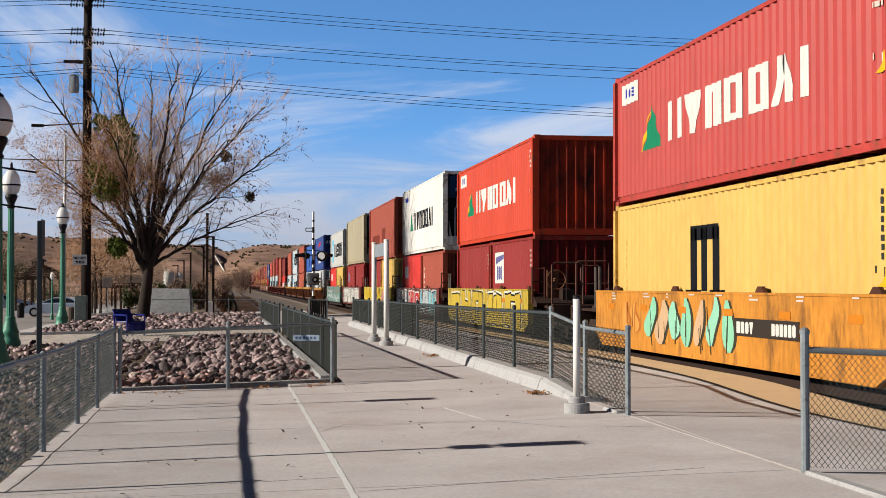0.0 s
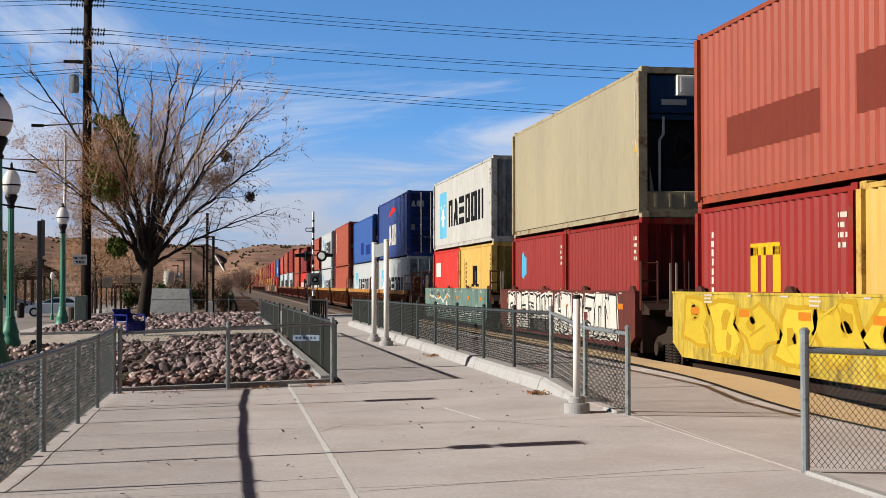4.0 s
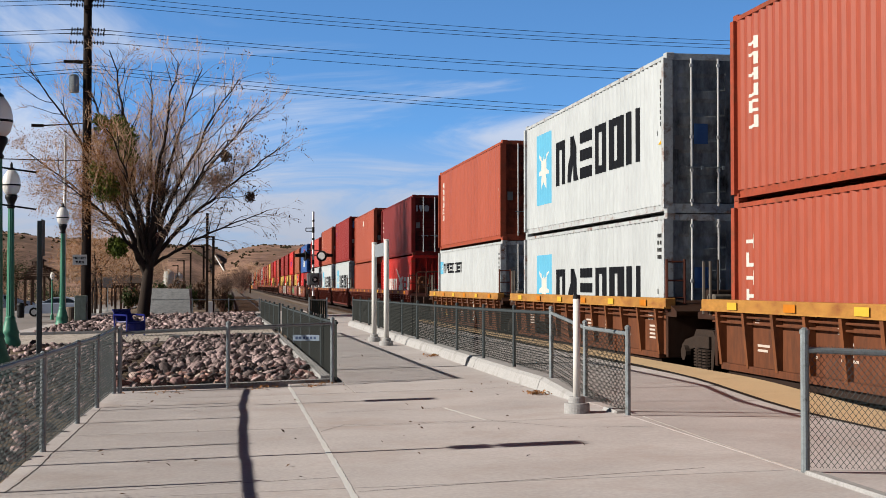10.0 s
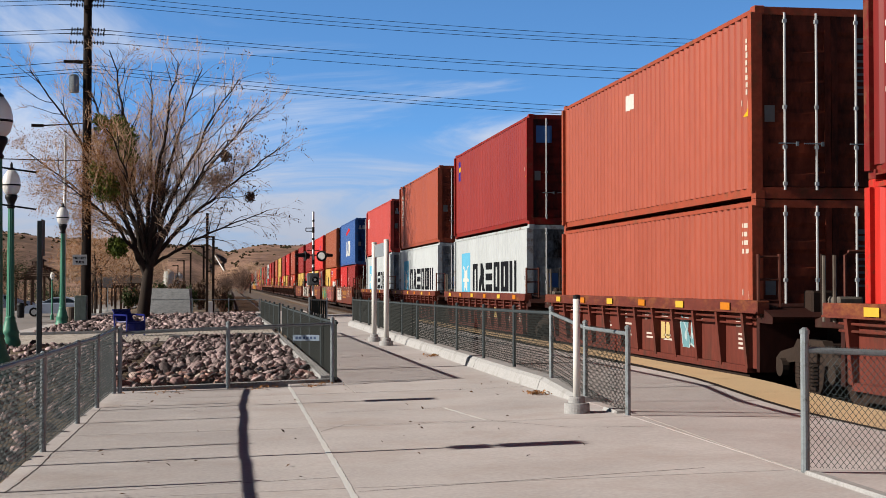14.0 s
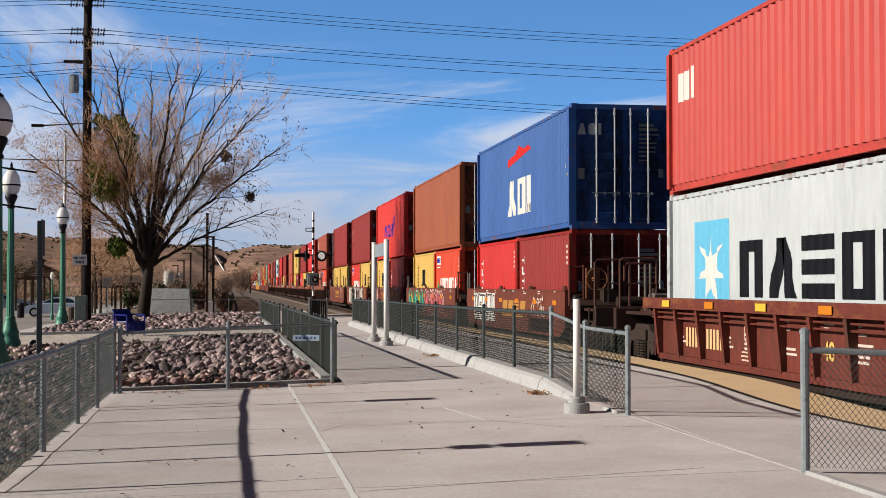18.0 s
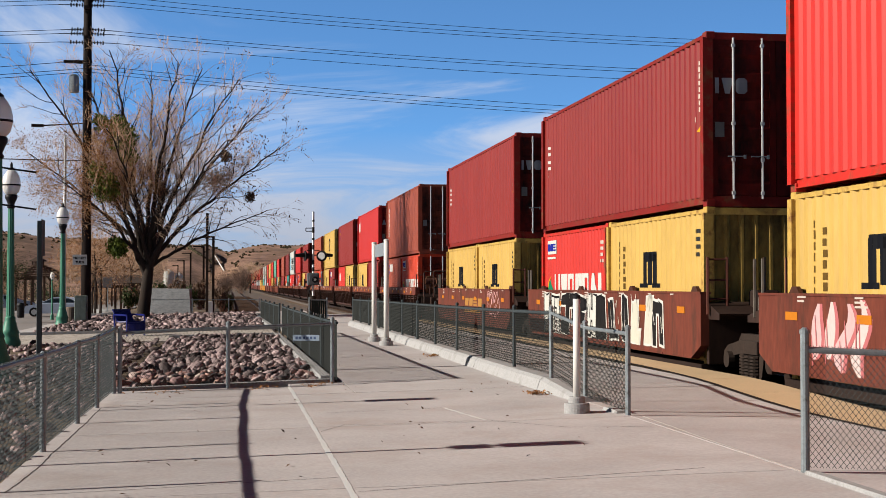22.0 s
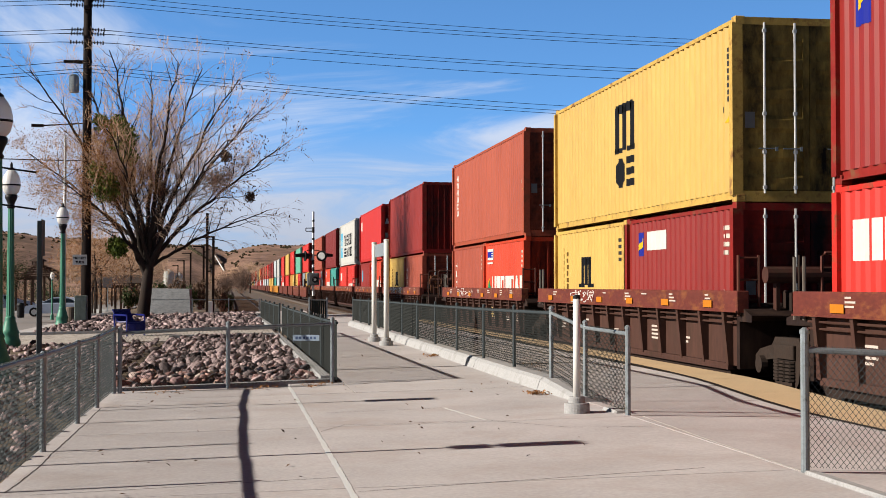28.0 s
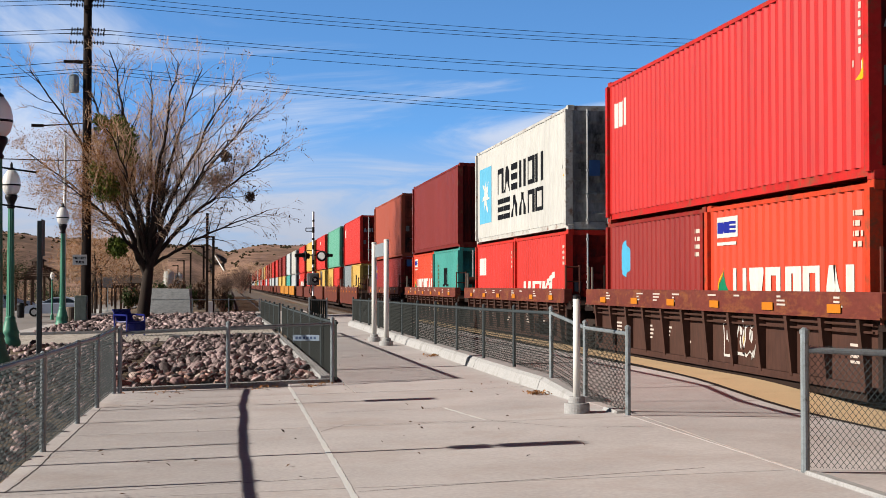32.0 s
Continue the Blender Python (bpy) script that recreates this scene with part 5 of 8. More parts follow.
GLYPH = {"l": (0.0, 0.0, 0.34, 1.0), "r": (0.66, 0.0, 1.0, 1.0), "m": (0.3, 0.4, 0.72, 0.62), "t": (0.0, 0.76, 1.0, 1.0), "b": (0.0, 0.0, 1.0, 0.26), "c": (0.34, 0.0, 0.66, 1.0)}


def bars(seed, y0, y1, z0, z1, fills, line, n, halo=None):
    """Dense sprayed bar shapes, outlined and haloed, that fill a car's side; they spell nothing."""
    rr = random.Random(seed)
    res = {}
    step_ = [0]

    def put(col, pts, depth):
        o = res.setdefault(col, M())
        step_[0] += 1
        x = -0.28 - depth - 0.00004 * step_[0]
        o.add([(x, max(y0 - 0.1, min(y1 + 0.1, y)), max(z0, min(z1, z))) for y, z in pts], [tuple(range(len(pts)))])

    w = (y1 - y0) / n
    layers = ((halo, 0.1, 0.002), (line, 0.05, 0.005), (None, 0.0, 0.008))
    for i in range(n):
        keys = rr.choice(("lrm", "ltb", "lrt", "lcr", "rtbm", "lrb", "cl", "rcb", "lmt"))
        lean, tall = rr.uniform(-0.2, 0.2), rr.uniform(0.86, 1.0)
        ya, fill = y0 + w * i, fills[rr.randrange(len(fills))]
        jig = {k: [rr.uniform(-0.07, 0.07) for q in range(8)] for k in keys}
        for col, grow, depth in layers:
            col = fill if col is None and depth > 0.007 else col
            if col is None:
                continue
            for k in keys:
                a, b, c, d = GLYPH[k]
                j = jig[k]
                q = [(a + j[0], b + j[1]), (a + j[2], d + j[3]), (c + j[4], d + j[5]), (c + j[6], b + j[7])]
                pts = []
                for (u, v), (su, sv) in zip(q, ((-1, -1), (-1, 1), (1, 1), (1, -1))):
                    z = z0 + 0.04 + v * (z1 - z0 - 0.08) * tall + sv * grow
                    pts.append((ya + 0.08 * w + 0.84 * w * u + su * grow + lean * (z - z0), z))
                put(col, pts[::-1], depth)
        for k in range(3):
            cy, cz = ya + rr.random() * w, rr.uniform(z0 + 0.15, z1 - 0.2)
            ln, sl = rr.uniform(0.1, 0.4), rr.uniform(-0.6, 0.6)
            put(line if k % 2 else fills[-1], [(cy, cz), (cy + 0.03, cz), (cy + 0.03 + sl * ln, cz + ln), (cy + sl * ln, cz + ln)][::-1], 0.014)
    return res


TAGS = {  # graffiti on the flush cars: seed, from, to, low, high, fills, outline, shapes, halo
    0: [(11, 4.6, 9.2, 0.36, 1.3, [lin(150, 214, 180), lin(160, 220, 190), lin(214, 178, 140)], lin(70, 66, 52), 7, None), (12, 9.6, 10.8, 0.5, 1.2, [lin(226, 160, 80)], lin(190, 110, 50), 2, None)],
    1: [(21, 0.2, 5.4, 0.32, 1.32, [lin(206, 178, 66), lin(200, 172, 62)], lin(36, 33, 32), 2, lin(232, 228, 210)), (22, 5.9, 11.9, 0.32, 1.32, [lin(204, 176, 64), lin(196, 168, 60)], lin(48, 42, 38), 3, lin(226, 220, 200))],
    2: [(31, 0.2, 4.4, 0.36, 1.3, [lin(150, 206, 214), lin(190, 196, 200), lin(130, 190, 200)], lin(60, 60, 70), 7, lin(228, 226, 218)), (32, 4.8, 8.0, 0.36, 1.3, [lin(186, 40, 52), lin(206, 60, 66)], lin(228, 224, 216), 5, lin(90, 40, 40)),
        (33, 8.2, 12.2, 0.36, 1.3, [lin(226, 222, 210), lin(70, 74, 84), lin(180, 186, 190)], lin(48, 44, 46), 7, lin(232, 228, 216))],
    3: [(41, 4.0, 12.2, 0.36, 1.3, [lin(222, 196, 66), lin(214, 186, 60)], lin(198, 160, 44), 6, None), (42, 1.8, 3.6, 0.5, 1.25, [lin(204, 150, 150)], lin(80, 50, 52), 2, None)],
    4: [(51, 0.6, 11.6, 0.36, 1.3, [lin(226, 224, 216)], lin(40, 38, 40), 12, lin(228, 226, 220))],
    5: [(61, 0.4, 12.0, 0.34, 0.95, [lin(84, 92, 94), lin(150, 176, 168)], lin(228, 230, 226), 9, None), (62, 6.5, 11.4, 0.85, 1.28, [lin(84, 90, 92), lin(214, 216, 210)], lin(210, 214, 210), 3, None)],
    16: [(71, 8.0, 11.3, 0.42, 1.24, [lin(236, 234, 228)], lin(38, 34, 34), 5, lin(238, 236, 230)), (72, 1.6, 3.0, 0.7, 1.24, [lin(124, 68, 48)], lin(226, 206, 196), 3, None)],
    17: [(81, 6.9, 11.9, 0.32, 1.31, [lin(64, 158, 140), lin(84, 176, 150), lin(52, 130, 120), lin(206, 190, 70)], lin(26, 42, 40), 10, None), (82, 2.2, 7.0, 0.32, 1.32, [lin(196, 112, 112), lin(182, 92, 96)], lin(104, 46, 48), 7, lin(228, 196, 188))],
    18: [(91, 9.2, 10.9, 0.34, 1.31, [lin(236, 210, 206), lin(230, 190, 190)], lin(206, 120, 122), 4, None)],
    19: [(101, 5.2, 10.8, 0.36, 1.3, [lin(228, 226, 218), lin(40, 38, 38)], lin(30, 28, 28), 7, lin(230, 228, 220)), (102, 1.4, 5.0, 0.36, 1.3, [lin(40, 38, 38), lin(226, 222, 206)], lin(232, 230, 224), 5, None)],
    26: [(132, 1.8, 5.0, 0.3, 1.02, [lin(126, 168, 196), lin(112, 92, 62)], lin(64, 52, 44), 4, None), (122, 5.0, 9.6, 1.09, 1.37, [lin(116, 78, 56)], lin(206, 226, 238), 5, None)],
    25: [(123, 7.0, 9.4, 1.1, 1.36, [lin(130, 60, 49)], lin(226, 222, 218), 4, None)],
    24: [(124, 7.6, 9.6, 1.1, 1.36, [lin(130, 60, 49)], lin(232, 228, 224), 4, None)],
    10: [(125, 9.0, 10.0, 0.4, 0.95, [lin(150, 92, 52)], lin(214, 206, 120), 2, None), (126, 3.3, 4.6, 0.34, 1.0, [lin(118, 70, 46)], lin(226, 224, 218), 2, None)],
    12: [(127, 2.2, 3.2, 0.42, 1.0, [lin(120, 166, 176)], lin(186, 206, 210), 2, None)],
    14: [(128, 8.4, 9.6, 0.36, 1.0, [lin(118, 56, 45)], lin(222, 216, 210), 2, None), (129, 5.6, 6.9, 0.36, 1.0, [lin(118, 56, 45)], lin(222, 216, 210), 2, None)],
    27: [(131, 3.6, 5.0, 0.36, 1.0, [lin(86, 57, 48)], lin(216, 212, 208), 3, None)],
    20: [(111, 1.0, 2.8, 0.55, 1.3, [lin(124, 68, 48)], lin(226, 178, 178), 4, None)],
}
BADGE = {16, 18, 20}
BARRED = {21, 22, 31, 32, 33, 51, 71, 101, 102}
WISPY, JAGGED = {11, 12, 81, 91, 132}, {61, 62}


def well_car(u, style, s, last, near):
    fam = "band" if style == "band_brown" else style.split("_")[0]
    me = car_meshes(style)
    col = CAR[style]
    sill = EDGE.get(style, col)
    ob = thing("well_car", pose(0, 0, 0), f"{CARNAME[style]} double-stack well car on steel wheel trucks", "rail car", "cars of the train")
    moving(ob, s, 0.0)
    part("side_panel", me["near"], CARPAINT, ob, colour=col)
    part("side_panel", me["far"], CARPAINT, ob, colour=col)
    part("well_floor", me["floor"], STEEL, ob)
    # end platforms: painted darker for grime and for the shade between cars
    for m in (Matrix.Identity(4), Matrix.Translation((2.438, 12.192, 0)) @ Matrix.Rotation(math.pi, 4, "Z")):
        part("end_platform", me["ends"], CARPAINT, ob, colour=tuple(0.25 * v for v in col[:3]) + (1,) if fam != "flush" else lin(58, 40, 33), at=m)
    if fam != "flush":
        part("top_sill", me["sill_near"], SILLPAINT, ob, colour=sill)
        part("top_sill", me["sill_far"], SILLPAINT, ob, colour=sill)
    if not near:
        bogie(ob, -1.75)
        return ob
    if fam != "flush":
        for i in range(12):
            part("rib", me["rib"], CARPAINT, ob, colour=lin(134, 80, 48) if style == "rib_gold" else col, at=(0, -0.1 + 1.126 * i, 0))
        for z in (0.99, 0.9):
            part("grab_pipe", me["pipe"], CARPAINT, ob, colour=col, at=(0, 0, z))
        if fam == "band" and u % 3 != 1:
            part("air_reservoir", me["reservoir"], CARPAINT, ob, colour=lin(84, 50, 42))
    part("ladder", me["ladder"], CARPAINT, ob, colour=lin(112, 62, 50))
    part("rail_hoop", me["hoop"], CARPAINT, ob, colour=lin(112, 62, 50))
    for x, y in ((1.7, -0.95), (0.5, -0.88)):
        part("valve_box", me["gear"], STEEL, ob, at=(x, y, 1.01))
    for x, y in ((0.6, -1.0), (2.05, -1.05), (2.4, -0.7)):
        part("upright_rod", me["rod"], STEEL, ob, at=(x, y, 1.01))
    part("cabinet", me["cabinet"], CARPAINT, ob, colour=lin(120, 112, 104))
    bogie(ob, -2.0 if last == "first" else -1.75)
    if last:
        turned = Matrix.Identity(4) if last == "first" else Matrix.Translation((2.438, 12.192, 0)) @ Matrix.Rotation(math.pi, 4, "Z")
        part("end_deck", me["deck"], CARPAINT, ob, colour=lin(64, 42, 34), at=turned)
        part("stirrup_ladder", me["stirrup"], STEEL, ob, at=turned)
        for dx in (-0.2, 1.8):
            part("handrail", me["handrail"], CARPAINT, ob, colour=lin(104, 66, 54), at=turned @ Matrix.Translation((dx, 0, 0)))
        part("brake_hose", me["hose"], TYRE, ob, at=turned)
        part("air_tank", me["tank"], STEEL, ob, at=turned)
    if last == "last":
        bogie(ob, 12.19 + 2.0)
        part("coupler", M().box(1.1, 15.2, 0.55, 1.35, 16.6, 0.78, 0.03), STEEL, ob)
    if last == "first":
        part("brake_wheel", me["wheelbrake"], CARPAINT, ob, colour=lin(140, 88, 58))
    if u == 0:
        part("number_board", M().box(-0.292, 2.2, 0.72, -0.281, 4.6, 0.98), MARK, ob, "dark board with pale unreadable blocks", colour=lin(64, 56, 50))
        o = M()
        for poly in blocks(0.08, 0.75, 0.76, 0.93, "nnov") + blocks(1.45, 2.3, 0.76, 0.93, "nonono"):
            o.add([(-0.294, 4.6 - a, b) for a, b in poly], [tuple(range(len(poly)))])
        tagged(part("board_mark", o, MARK, ob, colour=lin(226, 222, 214)), kind="stuff")
    for y in (0.35, 4.1, 8.1, 11.85) if fam == "flush" else ():
        part("guide_lug", me["lug"], CARPAINT, ob, colour=lin(92, 54, 40), at=(-0.1, y, 1.36))
    # reflectors and stencils
    zr = {"flush": 0.98, "rib": 1.075, "band": 1.1}[fam]
    dx = {"flush": -0.282, "rib": -0.297, "band": -0.297}[fam]
    for i in range(6):
        part("reflector", me["plate"], MARK, ob, colour=lin(216, 132, 40) if i % 2 == 0 or fam != "rib" else lin(236, 190, 70), at=(dx, 0.3 + 2.2 * i, zr))
    key = ("stencil", fam, u % 4)
    if key not in KEEP:
        rr = random.Random(u * 7 + 1)
        o = M()
        zt = 1.3 if fam != "rib" else 0.95
        for cx in (0.8, 2.3, 4.2, 5.5, 6.9, 8.2, 9.3, 11.3):
            y = cx + rr.uniform(-0.3, 0.3)
            for k in range(rr.choice((1, 2, 3))):
                z = zt - 0.055 * k
                x = -0.284 if fam == "flush" else (-0.286 if fam == "band" else -0.114)
                o.box(x - 0.002, y - rr.uniform(0.12, 0.4), z, x, y, z + 0.026)
            if fam != "flush" and rr.random() < 0.7:
                for k in range(rr.choice((2, 4))):
                    o.box(-0.116, y - 0.5 + rr.uniform(-0.1, 0.1), 0.5 + 0.07 * k, -0.112, y - 0.1, 0.535 + 0.07 * k)
        KEEP[key] = o.mesh("stencil")
    tagged(part("stencil", KEEP[key], MARK, ob, colour=lin(220, 205, 195)), kind="stuff")
    if u in TAGS:
        for tag in TAGS[u]:
            for colour, m in {**dict.fromkeys(BARRED, bars), **dict.fromkeys(WISPY, wisps), **dict.fromkeys(JAGGED, jagged)}.get(tag[0], scrawl)(*tag).items():
                tagged(part("graffiti", m, MARK, ob, "sprayed graffiti shapes", colour=colour, at=(0.166, 0, 0) if fam != "flush" and tag[4] < 1.06 else None), kind="stuff")
    if u in BADGE:
        o = M()
        for poly in blocks(12.19 - 6.8, 12.19 - 3.8, 0.82, 1.06, "noen", 0.3) + [[(5.3, 0.62), (8.0, 0.62), (8.3, 0.7), (5.3, 0.72)]]:
            o.add([(-0.284, 12.19 - a, b) for a, b in poly], [tuple(range(len(poly)))])
        part("badge", o, MARK, ob, colour=lin(190, 138, 72))
    if u in (14, 15):
        for y in ((10.6, 3.4) if u == 14 else (5.2, 3.4)):
            words({14: "40", 15: "48"}[u], 0.34, pose(-0.118, y, 0.5, 90, 0, -90), MARK, ob, lin(222, 190, 110))
        if u == 15:
            o = M()
            for y0, n in ((10.95, 4), (9.92, 5)):
                for k in range(n):
                    o.box(-0.118, y0 - 0.16 * k - 0.1, 0.44, -0.113, y0 - 0.16 * k, 0.76)
            tagged(part("number_bars", o, MARK, ob, "cream bars of the car's number", colour=lin(226, 192, 140)), kind="stuff")
            ring = M()
            for k in range(18):
                a0, a1 = 2 * math.pi * k / 18, 2 * math.pi * (k + 1) / 18
                ring.add([(-0.117, 8.08 + r * 0.85 * math.cos(a), 0.76 + r * math.sin(a)) for r, a in ((0.15, a0), (0.15, a1), (0.18, a1), (0.18, a0))], [(0, 1, 2, 3)])
            for k in range(3):
                ring.box(-0.118, 8.01, 0.68 + 0.06 * k, -0.113, 8.15, 0.705 + 0.06 * k)
                ring.box(-0.118, 7.83 - 0.03 * k, 0.33 + 0.06 * k, -0.113, 8.33 + 0.03 * (k % 2), 0.355 + 0.06 * k)
            tagged(part("emblem", ring, MARK, ob, "pale ring mark over lines of writing", colour=lin(220, 190, 170)), kind="stuff")
    elif fam == "rib" and style == "rib_rust" or (fam == "band" and u % 2):
        for k in range(2):
            o = M()
            for poly in blocks(0.0, 0.5, 0.0, 0.3, "no"):
                o.add([(-0.116, -a, b) for a, b in poly], [tuple(range(len(poly)))])
            part("stencil", o, MARK, ob, colour=lin(216, 190, 130), at=(0, 10.5 - 6.2 * k, 0.52))
    return ob


# near end, upper (kind colour mark end), lower: one long or two short (far one first), car style
UNITS = [
    (15.85, "S faded tri_long W", ["H yellow m_long W"], "flush_amber"),
    (35.75, "S orange tri_long W", ["T maroon plain D", "T maroon plate_half W"], "flush_olive"),
    (51.15, "R cream tri_dark R", ["T red corner_half D", "T brown upright_half W"], "flush_wine"),
    (66.55, "H brown shade W", ["T maroon m_yellow D", "T yellow m_half D"], "flush_gold"),
    (82.0, "R beige plain R", ["T maroon drop_half D", "T maroon plain W"], "flush_wine"),
    (97.3, "S grey star_high W", ["T red corner_half D", "T yellow m_half W"], "flush_teal"),
    (117.7, "H navy eagle D", ["S white star_low D"], "rib_gold"),
    (132.75, "S cobalt shade_blue D", ["S white star_low D"], "rib_gold"),
    (148.55, "H rust upright D", ["S rust upright_half D"], "rib_gold"),
    (164.15, "H white star_high D", ["S white star_low D"], "rib_gold"),
    (179.6, "H rust upright D", ["S white star_small D"], "rib_gold"),
    (199.75, "S wine upright3 D", ["S red script W"], "rib_rust"),
    (215.7, "H rust spot D", ["S rust plain D"], "rib_rust"),
    (231.8, "H maroon flag D", ["H white star_low D"], "rib_rust"),
    (247.8, "H rust upright D", ["H white star_low D"], "rib_rust"),
    (263.55, "S faded corner D", ["H white star_low W"], "rib_rust"),
    (283.05, "H blue eagle D", ["T crimson upright_half D", "T maroon upright_half D"], "flush_brown"),
    (298.65, "H tan plain D", ["T yellow m_half W", "T orange tri_half D"], "flush_brown"),
    (314.0, "H red slant D", ["T yellow m_half W", "T maroon upright_half D"], "flush_brown"),
    (329.7, "H maroon upright3 D", ["T red tri_half D", "T yellow m_half W"], "flush_brown"),
    (345.3, "H maroon upright3 D", ["T yellow m_half D", "T yellow m_half W"], "flush_brown"),
    (365.2, "H brown upright D", ["T brown flag_half D", "T orange tri_half D"], "band_brown"),
    (381.05, "H crimson corner D", ["T yellow m_half D", "T maroon plain W"], "band_brown"),
    (396.5, "H maroon flag D", ["T red corner_half D", "T yellow m_half D"], "band_brown"),
    (412.3, "H yellow two_row D", ["T yellow m_half D", "T maroon flag_half D"], "band_brown"),
    (428.0, "H rust upright D", ["T brown upright_half D", "T orange tri_half W"], "band_brown"),
    (447.9, "H maroon plain W", ["T yellow m_half D", "T brown upright_half D"], "band_brown"),
    (463.6, "H crimson corner D", ["T maroon drop_half D", "T orange tri_half D"], "band_brown"),
    (479.3, "H grey star_two D", ["T red corner_half D", "T red slant_half D"], "band_brown"),
    (494.9, "H wine plain W", ["T orange tri_half D", "T teal m_half D"], "band_brown"),
    (511.0, "H brown plain D", ["S maroon flag D"], "band_brown"),
    (531.5, "H red corner D", ["T slate plain D", "T yellow m_half D"], "flush_brown"),
    (547.5, "H mint plain D", ["T yellow m_half D", "T red plain D"], "flush_brown"),
    (563.0, "H red spot D", ["T amber plain D", "T yellow plain D"], "flush_brown"),
    (579.0, "H yellow plain D", ["S red plain D"], "flush_brown"),
    (595.0, "H red plain D", ["S red tri_long D"], "flush_brown"),
]
for i in range(30):
    g, k = divmod(i, 5)
    top = ("grey", "white", "maroon", "wine", "red", "red", "rust", "maroon", "orange", "yellow", "beige", "brown", "orange", "rust", "white", "red", "brown", "rust", "maroon", "orange")[i % 20]
    bot = ("white", "red", "white", "teal", "white", "white", "yellow", "red", "white", "yellow")[(i * 3 + i // 10) % 10]
    UNITS.append((615.0 + 83.0 * g + 15.75 * k, f"H {top} plain D", [f"S {bot} plain D"], "flush_amber" if g == 0 and k < 3 else "flush_brown"))
BREAK = {0: "last", 1: "first", 5: "last", 6: "first", 10: "last", 11: "first", 15: "last", 16: "first", 20: "last", 21: "first", 25: "last", 26: "first", 30: "last", 31: "first", 35: "last"}
for u, (s, upper, lower, style) in enumerate(UNITS):
    near = u < 33
    well_car(u, style, s, BREAK.get(u, ""), near)
    hl = HEIGHT[lower[0].split()[0]]
    for j, spec in enumerate(lower):
        kind, colour, logo, end = spec.split()
        container(kind, colour, logo, end, s + (6.134 if len(lower) == 2 and j == 0 else 0.0), LOW, near, u * 5 + j)
    kind, colour, logo, end = upper.split()
    container(kind, colour, logo, end, s, LOW + hl + 0.004, near, u * 5 + 3)

# ---- fences ----
def chain_link(a, b, z0a, z1a, z0b, z1b, pitch=0.055, r=0.0018):
    """Two crossing families of wires between two posts."""
    o = M()
    a, b = Vector((a[0], a[1], 0)), Vector((b[0], b[1], 0))
    L = (b - a).length
    d = (b - a) / L

    def at(s, t):
        z = (z0a + (z1a - z0a) * t) * (1 - s / L) + (z0b + (z1b - z0b) * t) * s / L
        return Vector((a.x + d.x * s, a.y + d.y * s, z))

    h = (z1a - z0a + z1b - z0b) / 2
    run = 0.8 * h
    n = int((L + run) / pitch)
    for sg in (1, -1):
        for i in range(n + 1):
            s0 = i * pitch - (run if sg > 0 else 0)
            p, q = [s0, 0.0], [s0 + run, 1.0]
            if sg < 0:
                p, q = [s0, 0.0], [s0 - run, 1.0]
            for lim, keep in ((0.0, 1), (L, -1)):
                for u, v in ((p, q), (q, p)):
                    if keep * (u[0] - lim) < 0 and keep * (v[0] - lim) > 0:
                        f = (lim - u[0]) / (v[0] - u[0])
                        u[0], u[1] = lim, u[1] + (v[1] - u[1]) * f
            if min(p[0], q[0]) < -1e-6 or max(p[0], q[0]) > L + 1e-6 or abs(p[1] - q[1]) < 0.02:
                continue
            o.tube(at(*p), at(*q), r, 3, caps=False)
    return o


